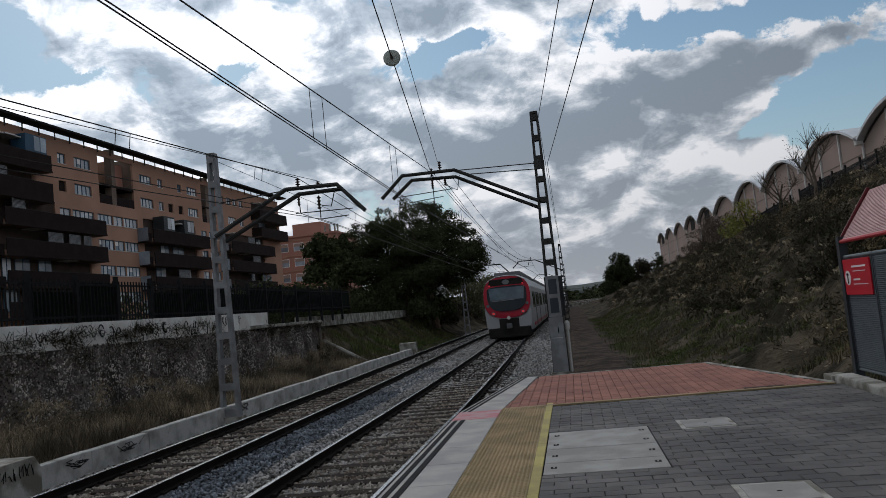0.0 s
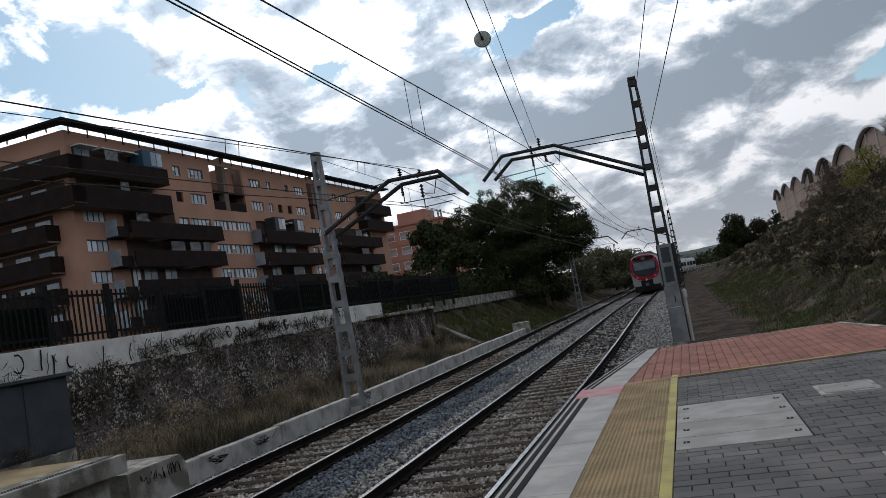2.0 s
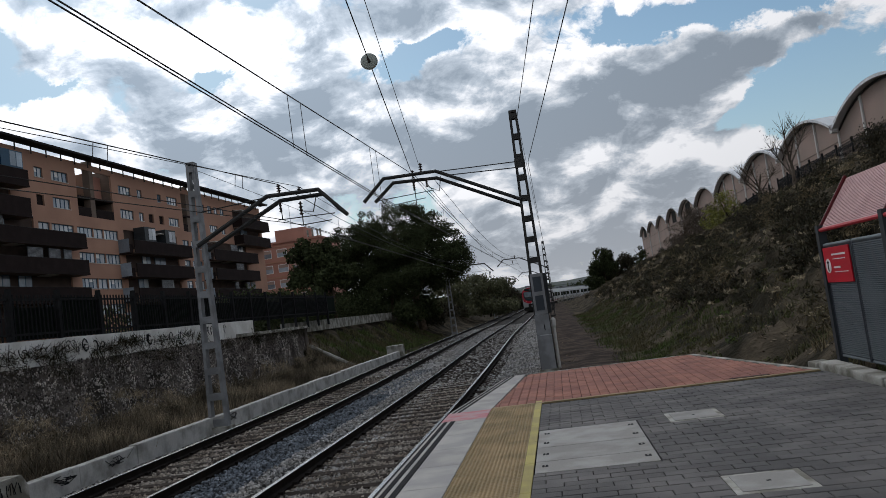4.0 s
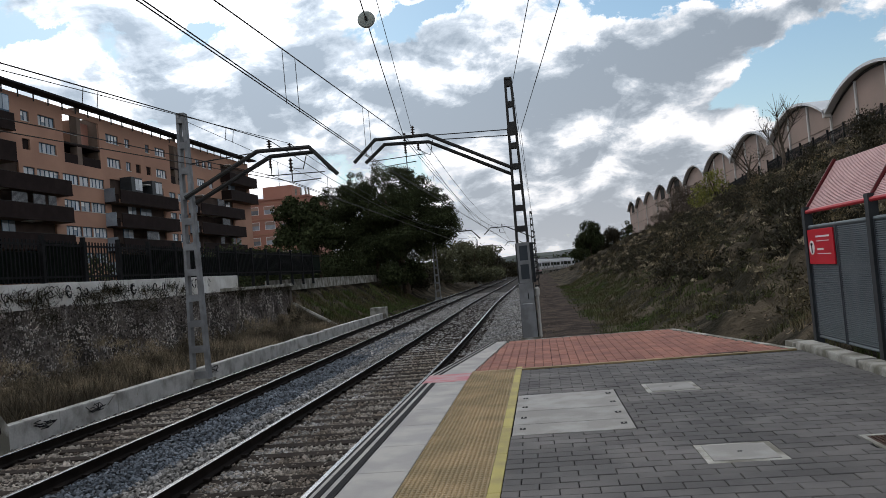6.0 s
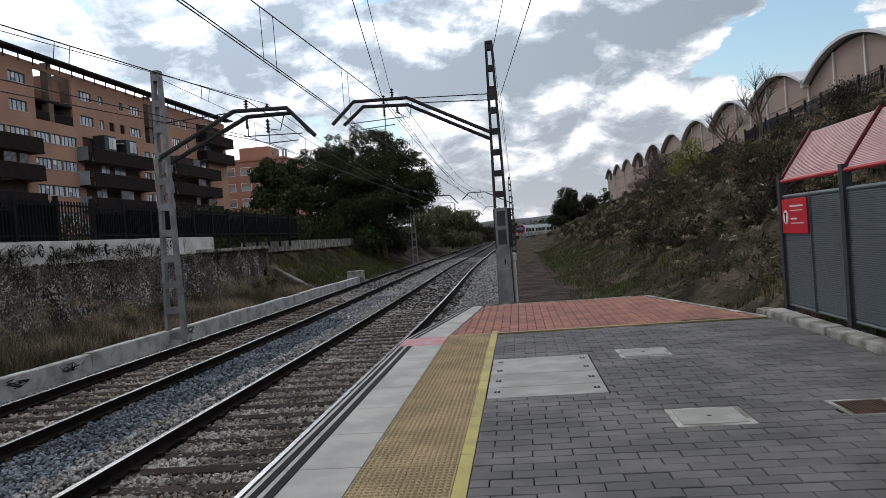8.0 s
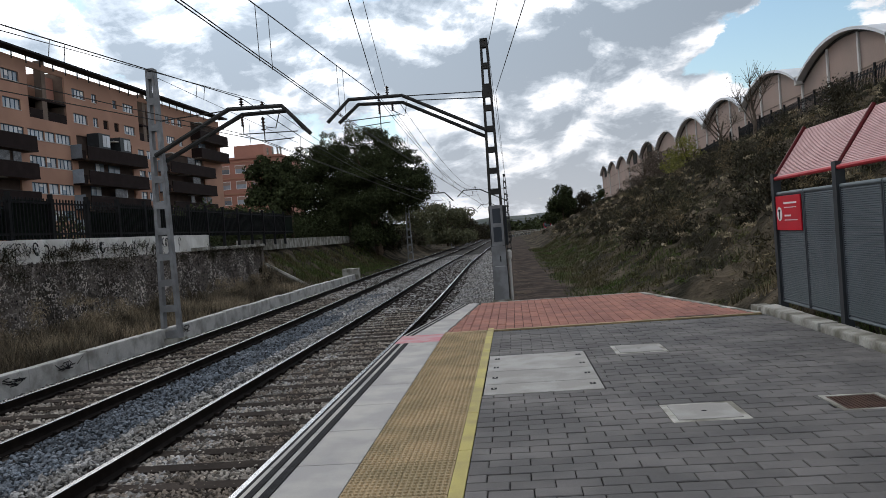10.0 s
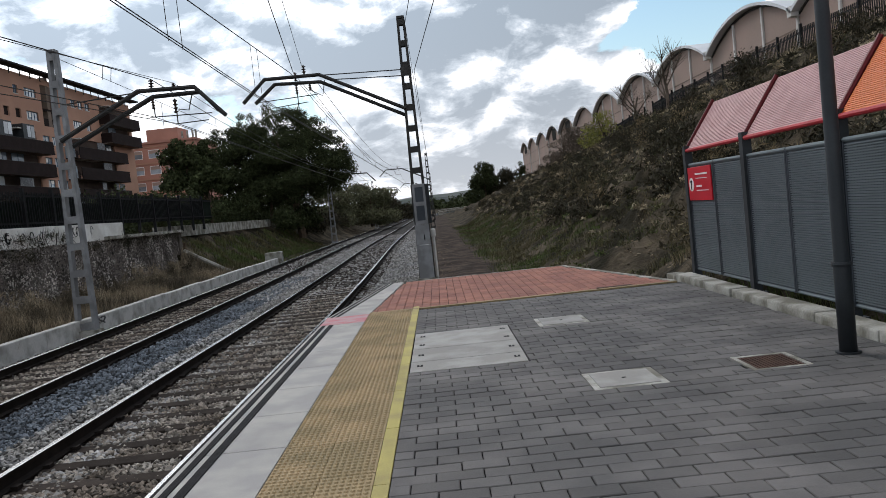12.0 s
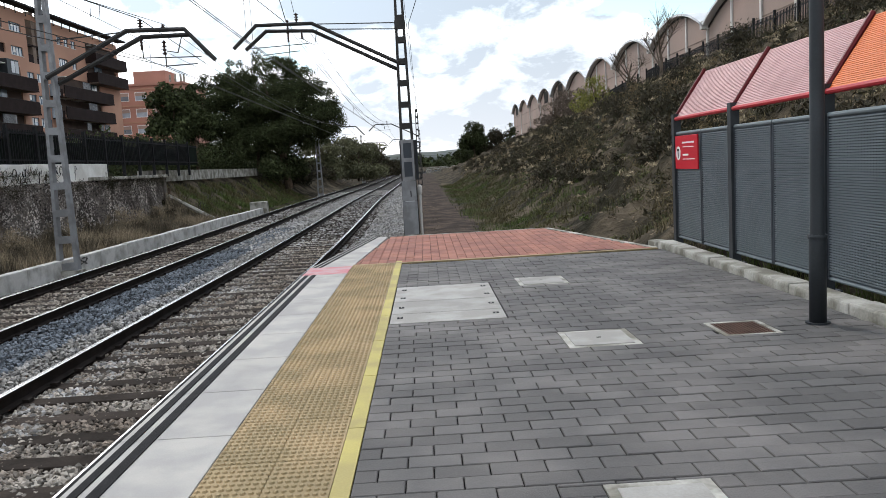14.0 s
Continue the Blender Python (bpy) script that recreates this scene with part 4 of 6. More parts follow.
part("cable_head", bm, M_PALEPANEL, mast, "white cable end on a short tube")
part("earthing_bracket", boxed(-0.66, -0.34, 22.87, 22.888, 5.30, 5.56), M_DARKSTEEL, mast)

LEFT_ARMS = [(-0.12, [(-8.85, 3.85), (-6.86, 4.84), (-5.51, 4.81), (-4.83, 4.06)]), (0.14, [(-8.70, 3.72), (-6.60, 4.72), (-5.45, 4.72), (-5.05, 4.25)])]
make_mast(-8.84, 18.5, -0.80, 6.0, 0.42, 0.15, M_GALV, 1, LEFT_ARMS, "grey galvanised lattice mast beside the far track",
          [((-6.86, 4.84), (-8.8, 4.72))],
          [(-6.57, 4.86, 5.12, 0.07), (-6.04, 4.80, 4.98, 0.06), (-6.58, 4.40, 4.68, 0.045), (-6.05, 4.25, 4.6, 0.06)],
          [[(-6.7, 4.22), (-5.2, 4.18)], [(-6.05, 4.0), (-5.3, 4.02)], [(-6.58, 4.5), (-6.58, 4.22)], [(-6.05, 4.3), (-6.05, 3.98)], [(-6.0, 4.35), (-5.75, 4.3), (-5.62, 4.72)]])
make_mast(-0.50, 80.0, -0.80, 6.9, 0.41, 0.17, M_DARKSTEEL, -1, NEAR_ARMS[:1], "dark lattice mast farther along the line", [((-3.05, 5.60), (-0.62, 5.52))], [(-3.53, 5.64, 5.95, 0.07), (-3.80, 5.12, 5.42, 0.055)], [[(-5.0, 4.99), (-3.2, 5.06)]])
make_mast(-8.84, 66.0, -0.80, 6.0, 0.42, 0.15, M_GALV, 1, LEFT_ARMS[:1], "grey lattice mast farther along the far track", [], [(-6.57, 4.86, 5.12, 0.07), (-6.04, 4.80, 4.98, 0.06)], [[(-6.7, 4.22), (-5.2, 4.18)]])
make_mast(-8.84, 114.0, -0.80, 6.0, 0.42, 0.15, M_GALV, 1, LEFT_ARMS[:1], "grey lattice mast far along the far track", [], [(-6.57, 4.86, 5.12, 0.07)], [[(-6.7, 4.22), (-5.2, 4.18)]])
make_mast(-0.50, 127.0, -0.80, 6.9, 0.41, 0.17, M_DARKSTEEL, -1, NEAR_ARMS[:1], "dark lattice mast far along the line", [], [(-3.53, 5.64, 5.95, 0.07)], [[(-5.0, 4.99), (-3.2, 5.06)]])


def make_wire(pts, r, label, sag=0.0, name="overhead_wire"):
    out = []
    for a, b in zip(pts, pts[1:]):
        a, b = Vector(a), Vector(b)
        n = 8 if sag else 1
        for i in range(n):
            t = i / n
            p = a.lerp(b, t)
            p.z -= sag * 4 * t * (1 - t)
            out.append(p)
    out.append(Vector(pts[-1]))
    w = part(name, chain(bmesh.new(), out, r, 5), M_WIRE)
    return tagged(w, label, "overhead wire", group="overhead wires")


def back(a, b, y):
    """The line from a through b carried on to y."""
    a, b = Vector(a), Vector(b)
    return tuple(a + (b - a) * ((y - a.y) / (b.y - a.y)))


def near_line():
    a, b = (-3.93, 23, 5.75), (-3.84, 7.06, 5.0)
    make_wire([back(a, b, -12), b, a], 0.011, "carrying wire over the near track")
    make_wire([a, (-3.55, 80, 5.75)], 0.011, "carrying wire over the near track", 1.0)
    make_wire([(-3.55, 80, 5.75), (-3.6, 127, 5.7)], 0.011, "carrying wire over the near track", 0.8)
    for o in (-0.028, 0.028):
        c, d = (-3.87 + o, 17.06, 4.3), (-3.70 + o, 5.43, 4.3)
        make_wire([back(c, d, -12), d, c, (-3.9 + o, 23, 4.35), (-3.3 + o, 80, 4.3), (-3.4 + o, 127, 4.3)], 0.009, "contact wire over the near track")
    for y in (11.5, 12.2, 17.6, 18.3, 3.2, 30, 36, 44, 52, 60):
        z1 = back(a, b, y)[2] if y < 23 else 5.75 - 4 * ((y - 23) / 57) * (1 - (y - 23) / 57)
        x1 = back(a, b, y)[0] if y < 23 else -3.93 + 0.38 * (y - 23) / 57
        make_wire([(x1, y, z1), (x1, y + 0.03, 4.31)], 0.006, "thin dropper between two wires", name="dropper")
    for a, b in (((-3.84, 23, 5.74), (-2.66, 11.45, 6.5)), ((-3.575, 23, 5.93), (-2.38, 11.56, 6.5))):
        make_wire([back(a, b, -4), b, a], 0.011 if a[0] < -3.7 else 0.007, "wire rising to a far anchor")
    for a, b in (((-3.84, 23, 5.74), (-3.3, 80, 5.4)), ((-3.4, 23, 5.3), (-3.7, 80, 5.05)), ((-3.2, 23, 5.45), (-3.2, 80, 5.85))):
        make_wire([a, b], 0.009, "wire of the overlapping span", 0.9)
    # insulator let into the rising wire
    m = thing("section_insulator", "green glass insulator in the rising wire", "insulator")
    at = Vector(back((-3.84, 23, 5.74), (-2.66, 11.45, 6.5), 14.0))
    bm = lathe(bmesh.new(), [(0.03, -0.22), (0.085, -0.17), (0.095, -0.03), (0.03, 0.0)], (0, 0, 0), 20)
    cap = part("cap", bm, M_INSUL, m)
    bm = lathe(bmesh.new(), [(0.03, 0.0), (0.15, 0.02), (0.17, 0.05), (0.12, 0.06), (0.03, 0.05)], (0, 0, 0), 24)
    part("glass_shed", bm, M_GLASSINS, m, "pale green glass shed", smooth=True)
    part("pin", lathe(bmesh.new(), [(0.03, 0.05), (0.025, 0.18)], (0, 0, 0), 12), M_INSUL, m)
    m.matrix_basis = Matrix.Translation(at) @ Vector((0.10, -1.0, 0.066)).to_track_quat("Z", "Y").to_matrix().to_4x4()
    # wires on the mast's own side
    a, b = (-0.38, 23, 6.87), (0.345, 12.71, 6.5)
    make_wire([back(a, b, -8), b, a], 0.009, "earth wire to the mast top")
    make_wire([a, (-0.38, 80, 6.75), (-0.4, 127, 6.7)], 0.008, "earth wire along the mast tops", 0.7)
    a, b = (-0.25, 23, 5.46), (0.752, 10.19, 5.46)
    make_wire([back(a, b, -8), b, a], 0.009, "feeder wire along the masts")
    make_wire([a, (-0.3, 80, 5.5)], 0.008, "feeder wire along the masts", 0.6)


near_line()


def far_line():
    for a, b, c, r in (((-6.57, 18.5, 5.12), (-6.87, 8.12, 4.6), (-6.57, 66, 5.12), 0.011), ((-6.04, 18.5, 4.98), (-7.10, 8.4, 4.6), (-6.04, 66, 4.98), 0.007)):
        make_wire([back(a, b, 0.5), b, a], r, "carrying wire over the far track")
        make_wire([a, c], r, "carrying wire over the far track", 0.8)
        make_wire([c, (c[0], 114, 5.05)], r, "carrying wire over the far track", 0.7)
    for a, b, c in (((-6.60, 18.5, 4.22), (-7.25, 8.55, 4.0), (-7.3, 66, 4.2)), ((-6.05, 18.5, 4.0), (-7.5, 8.9, 3.9), (-7.0, 66, 4.1))):
        make_wire([back(a, b, 0.5), b, a, c, (-7.2, 114, 4.2)], 0.009, "contact wire over the far track")
    for y in (10.6, 11.0, 15.9, 16.3, 24, 30, 38, 46):
        z = back((-6.57, 18.5, 5.12), (-6.87, 8.12, 4.6), y)[2] if y < 18.5 else 5.12 - 3.2 * ((y - 18.5) / 47.5) * (1 - (y - 18.5) / 47.5)
        x = back((-6.57, 18.5, 5.12), (-6.87, 8.12, 4.6), y)[0] if y < 18.5 else -6.57
        make_wire([(x, y, z), (x - 0.05, y + 0.02, z - (0.28 if y < 18 else 0.6))], 0.007, "thin dropper between two wires", name="dropper")
    make_wire([(-8.84, 18.5, 5.9), (-6.5, 30, 4.4)], 0.007, "stay wire from the mast")


far_line()


# ---- low white wall, retaining wall, parapet and fence of the houses' side ----
def make_low_wall():
    w = thing("low_trackside_wall", "low weathered white concrete wall beside the far track", "low wall", kind="structure")
    first = part("wall_block", boxed(-9.20, -8.98, 0, 1.99, -1.0, -0.53, bevel=0.03), M_LOWWALL, w)
    first.location.y = 10.75
    for i in range(1, 16):
        piece("wall_block", first.data, w, Matrix.Translation((random.uniform(-0.01, 0.01), 10.75 + 2 * i, random.uniform(-0.015, 0.015))))
    end = part("end_block", boxed(-9.75, -8.85, 42.9, 43.6, -1.0, -0.22, bevel=0.03), M_KERB, w)
    rnd = random.Random(3)
    for y in (13.9, 19.6, 12.3):
        for i in range(7):
            pts = [(-8.974, y + rnd.uniform(-0.35, 0.35), -0.68 + rnd.uniform(-0.09, 0.09)) for _ in range(3)]
            part("spray_mark", chain(bmesh.new(), pts, 0.008, 4), M_BLACKPAINT, w)


make_low_wall()


def make_far_platform():
    p = thing("far_platform", "end of the opposite platform in weathered concrete", "platform", kind="structure")
    part("platform_deck", boxed(-11.6, -8.42, -14, 9.12, -0.2, 0.05, bevel=0.02), M_TACTILE, p)
    part("platform_edge", boxed(-8.98, -8.40, -14, 9.16, -0.21, 0.06, bevel=0.02), M_KERB, p)
    part("platform_wall", boxed(-11.5, -8.6, -14, 8.95, -1.05, -0.21), M_KERB, p)
    for x in (-8.52, -8.60):
        part("grip_strip", boxed(x, x + 0.035, -14, 9.1, 0.04, 0.064), M_BLACKSTRIP, p)
    b = thing("ramp_block", "sloping concrete block with black spray marks at the platform end", "concrete block")
    bm = bmesh.new()
    prof = [(9.3, -1.0), (10.75, -1.0), (10.75, -0.45), (10.6, -0.26), (9.3, -0.28)]
    rows = [[bm.verts.new((x, y, z)) for y, z in prof] for x in (-9.9, -8.55)]
    bm.faces.new(rows[0]), bm.faces.new(rows[1][::-1])
    for i in range(5):
        bm.faces.new((rows[0][i], rows[1][i], rows[1][(i + 1) % 5], rows[0][(i + 1) % 5]))
    bmesh.ops.recalc_face_normals(bm, faces=bm.faces[:])
    part("block", bm, M_KERB, b)
    rnd = random.Random(9)
    for i in range(14):
        y = 9.62 + 0.07 * i
        pts = [(-8.545, y + rnd.uniform(-0.05, 0.05), rnd.uniform(-0.55, -0.34)) for _ in range(3)]
        part("spray_mark", chain(bmesh.new(), pts, 0.009, 4), M_BLACKPAINT, b)
    c = thing("equipment_cabinet", "dark grey metal equipment cabinet on the opposite platform", "cabinet")
    part("cabinet_body", boxed(-11.5, -10.9, 8.0, 10.9, 0.05, 1.34, bevel=0.01), M_SCREENDARK, c)
    part("cabinet_roof", boxed(-11.58, -10.80, 7.95, 10.96, 1.34, 1.40, bevel=0.01), M_SCREENDARK, c)
    part("cabinet_plinth", boxed(-11.5, -10.9, 9.12, 10.9, -0.6, 0.05), M_KERB, c)
    for y in (8.9, 9.9):
        part("cabinet_door", boxed(-10.9, -10.885, y, y + 0.94, 0.1, 1.3), M_SCREENDARK, c)


make_far_platform()


def make_retaining_wall():
    ys = [8 + 0.16 * i for i in range(170)]
    zs = [-0.9 + 0.16 * i for i in range(15)]
    verts, faces = [], []
    for y in ys:
        for z in zs:
            z2 = min(z, 1.42 + 0.05 * noise.noise((y * 0.5, 0, 4)))
            d = 0.09 * noise.noise((y * 1.3, z * 1.6, 0)) + 0.06 * noise.noise((y * 3.7, z * 4.1, 3))
            verts.append((-11.72 + d - 0.05 * (z2 + 0.9), y, z2))
        verts.append((-12.4, y, 1.44))
    k = len(zs) + 1
    for j in range(len(ys) - 1):
        for i in range(k - 1):
            faces.append((j * k + i, (j + 1) * k + i, (j + 1) * k + i + 1, j * k + i + 1))
    w = raw("retaining_wall", verts, faces, M_ROUGHWALL, smooth=True)
    tagged(w, "dark rough stone retaining wall below the houses", "retaining wall", kind="structure")
    e = part("wall_end", boxed(-12.9, -11.70, 34.9, 35.25, -0.9, 1.48, bevel=0.03), M_ROUGHWALL, w)
    cap = part("wall_coping", boxed(-12.1, -11.62, 27.2, 35.25, 1.40, 1.52, bevel=0.02), M_KERB, w)
    t = part("timber", rod(bmesh.new(), (-11.7, 35.3, 0.55), (-9.6, 35.0, -0.62), 0.10, n=6), M_KERB)
    tagged(t, "grey sloping timber at the end of the retaining wall", "timber")
    part("timber_post", rod(bmesh.new(), (-11.68, 35.45, -0.3), (-11.68, 35.45, 0.9), 0.07, n=6), M_BARK, t)


make_retaining_wall()


def make_rubble():
    """Separate stones standing out of the retaining wall."""
    rng = np.random.default_rng(17)
    n = 22000
    y, z = rng.uniform(8.2, 34.8, n), -0.75 + 2.15 * rng.random(n) ** 0.8
    base = np.array([(1, 0, 0.1), (0.15, 0.8, 0.2), (0.1, -0.75, 0.25), (0.1, 0.1, 0.85), (0.12, -0.1, -0.8), (-0.6, 0, 0)])
    tri = np.array([(0, 1, 3), (0, 3, 2), (0, 2, 4), (0, 4, 1), (5, 3, 1), (5, 2, 3), (5, 4, 2), (5, 1, 4)])
    s = rng.uniform(0.018, 0.05, n)
    a = rng.uniform(-0.8, 0.8, n)
    v = base[None] * rng.uniform(0.6, 1.3, (n, 1, 3)) * s[:, None, None]
    ca, sa = np.cos(a)[:, None], np.sin(a)[:, None]
    v = np.stack([v[..., 0] * 0.7, v[..., 1] * ca - v[..., 2] * sa, v[..., 1] * sa + v[..., 2] * ca], -1)
    x = np.array([-11.72 + 0.09 * noise.noise((b * 1.3, c * 1.6, 0)) + 0.06 * noise.noise((b * 3.7, c * 4.1, 3)) - 0.05 * (c + 0.9) for b, c in zip(y, z)])
    v += np.stack([x, y, z], -1)[:, None, :]
    f = (tri[None] + (np.arange(n) * 6)[:, None, None]).reshape(-1, 3)
    tagged(raw("wall_rubble", v.reshape(-1, 3).tolist(), f.tolist(), M_RUBBLE), "rough grey stones of the retaining wall", "wall stones", kind="stuff")


make_rubble()


def make_parapet():
    p = thing("parapet", "white painted parapet covered in black spray marks", "parapet", kind="structure")
    first = part("parapet_block", boxed(-12.08, -11.83, 0, 2.99, 1.30, 1.90, bevel=0.015), M_GRAFFITI_WALL, p)
    first.location.y = 2.0
    for i in range(1, 9):
        piece("parapet_block", first.data, p, Matrix.Translation((random.uniform(-0.01, 0.01), 2 + 3 * i, 0.012 * i)))
    rnd = random.Random(12)
    for i in range(60):
        y, zc = rnd.uniform(8.5, 26.6), 1.62 + rnd.uniform(-0.08, 0.1)
        r, a0, ext = rnd.uniform(0.07, 0.19), rnd.uniform(0, 6.28), rnd.uniform(1.5, 5.2)
        if rnd.random() < 0.3:
            c = [(-11.824, y + rnd.uniform(-0.04, 0.04) + 0.02 * k, zc - 0.2 + 0.13 * k) for k in range(4)]
        else:
            c = [(-11.824, y + r * 0.8 * math.cos(a0 + ext * k / 7), 0.012 * (y - 2) / 3 + zc + r * math.sin(a0 + ext * k / 7)) for k in range(8)]
        part("spray_mark", chain(bmesh.new(), c, rnd.choice((0.009, 0.013, 0.018)), 4), M_BLACKPAINT, p)
    low = part("boundary_wall", boxed(-13.0, -12.75, 35.3, 60, 1.2, 1.75), M_KERB)
    tagged(low, "low pale boundary wall above the green slope", "low wall", kind="structure")


make_parapet()


def make_fence():
    f = thing("boundary_fence", "black metal paling fence backed with dark green cloth", "fence")
    x, z0, z1 = -11.95, 1.96, 3.02
    pale = None
    y = 3.0
    post = None
    i = 0
    while y < 41:
        if post is None:
            post = part("post", boxed(x - 0.05, x + 0.05, -0.05, 0.05, 1.45, z1 + 0.12), M_FENCE, f)
            post.location.y = y
        else:
            piece("post", post.data, f, Matrix.Translation((0, y, 0)))
        for z in (z0 + 0.12, z1 - 0.14):
            part("fence_rail", boxed(x - 0.015, x + 0.015, y, y + 1.75, z, z + 0.05), M_FENCE, f)
        clear = 10.2 < y < 14.6 or 17.0 < y < 19.4
        for k in range(1, 12):
            yy = y + 1.75 * k / 12
            if pale is None:
                pale = part("pale", boxed(x - 0.014, x + 0.014, -0.016, 0.016, z0, z1), M_FENCE, f)
                pale.location.y = yy
            elif i < 21:
                piece("pale", pale.data, f, Matrix.Translation((0, yy, 0)))
        if not clear:
            part("cloth", boxed(x - 0.05, x - 0.04, y + 0.06, y + 1.70, z0 + 0.02, z1 - 0.05 - 0.25 * (i % 3 == 1)), M_HEDGESHEET, f, "dark green fence cloth")
        y += 1.75
        i += 1


make_fence()


# ---- apartment building ----
def wall_sheet(name, x, y0, y1, z0, z1, holes, material, parent, depth=0.22, label=""):
    """A wall that faces +x at x, with openings (y0, y1, z0, z1) that go in by depth."""
    ys = sorted({y0, y1} | {v for h in holes for v in h[:2]})
    zs = sorted({z0, z1} | {v for h in holes for v in h[2:]})
    bm = bmesh.new()
    vs = {}

    def v(q, y, z):
        key = (q, round(y, 3), round(z, 3))
        if key not in vs:
            vs[key] = bm.verts.new((x - q, y, z))
        return vs[key]
    for ya, yb in zip(ys, ys[1:]):
        for za, zb in zip(zs, zs[1:]):
            my, mz = (ya + yb) / 2, (za + zb) / 2
            if not any(h[0] < my < h[1] and h[2] < mz < h[3] for h in holes):
                bm.faces.new((v(0, ya, za), v(0, yb, za), v(0, yb, zb), v(0, ya, zb)))
    for a, b, c, d in holes:
        ring = [(a, c), (b, c), (b, d), (a, d)]
        for (p, q), (r, t) in zip(ring, ring[1:] + ring[:1]):
            bm.faces.new([bm.verts.new(w) for w in ((x, p, q), (x - depth, p, q), (x - depth, r, t), (x, r, t))])
    bmesh.ops.recalc_face_normals(bm, faces=bm.faces[:])
    for f in bm.faces:
        if abs(f.normal.x) > 0.9 and f.normal.x < 0:
            f.normal_flip()
    return part(name, bm, material, parent, label)


def make_window(parent, x, y0, y1, z0, z1, panes, rnd, depth=0.18):
    """A blue-framed window set back in a wall that faces +x at x; some casements with white blinds."""
    x -= depth
    w = part("window", boxed(x - 0.06, x - 0.03, y0, y1, z0, z1), M_FRAME, parent)
    bm = bmesh.new()
    d = (y1 - y0) / panes
    for i in range(panes + 1):
        y = min(max(y0 + i * d, y0 + 0.045), y1 - 0.045)
        box(bm, x - 0.03, x + 0.03, y - 0.045, y + 0.045, z0, z1)
    for za, zb in ((z0, z0 + 0.08), (z1 - 0.08, z1)):
        box(bm, x - 0.03, x + 0.027, y0 + 0.004, y1 - 0.004, za, zb)
    part("frame", bm, M_FRAME, w, "blue window frame")
    for i in range(panes):
        a, b = y0 + i * d + 0.07, y0 + (i + 1) * d - 0.07
        k = rnd.random()
        lit = k < 0.72
        part("pane", boxed(x - 0.03, x - 0.012, a, b, z0 + 0.09, z1 - 0.09), M_NET if lit else M_GLASS, w)
        if k > 0.86:
            part("blind", boxed(x - 0.012, x + 0.004, a, b, z0 + (z1 - z0) * rnd.uniform(0.35, 0.7), z1 - 0.09), M_WHITE, w)
    part("sill", boxed(x, x + depth + 0.06, y0 - 0.04, y1 + 0.04, z0 - 0.05, z0 + 0.012), M_PALEPANEL, w)
    return w


def make_balcony(parent, x, y0, y1, top, height=1.48, depth=1.7, glass_end=0.0):
    """A balcony whose solid front ends at the height top; glass_end: a glazed return at its start."""
    z = top - height
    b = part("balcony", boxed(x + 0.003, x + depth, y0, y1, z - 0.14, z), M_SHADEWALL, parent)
    bm = bmesh.new()
    box(bm, x + depth - 0.10, x + depth, y0, y1, z + 0.002, top)
    box(bm, x + 0.003, x + depth - 0.102, y1 - 0.1, y1, z + 0.002, top)
    if not glass_end:
        box(bm, x + 0.003, x + depth - 0.102, y0, y0 + 0.1, z + 0.002, top)
    box(bm, x + depth + 0.002, x + depth + 0.05, y0 - 0.03, y1 + 0.03, z - 0.16, z + 0.02)
    part("balustrade", bm, M_BALCONY, b, "dark brown balcony front")
    part("handrail", boxed(x + depth - 0.11, x + depth + 0.012, y0 + 0.01, y1 - 0.01, top + 0.001, top + 0.035), M_DARKSTEEL, b)
    if glass_end:
        part("glazed_return", boxed(x + 0.01, x + depth - 0.3, y0 - glass_end, y0 - glass_end + 0.04, z, top + 0.15), M_GLASS, b, "glazed balcony end")
        part("return_floor", boxed(x + 0.003, x + depth - 0.3, y0 - glass_end, y0 - 0.002, z - 0.14, z), M_BALCONY, b)
        part("return_front", boxed(x + depth - 0.36, x + depth - 0.3, y0 - glass_end + 0.05, y0 - 0.002, z, top - 0.55), M_BALCONY, b)
    return b


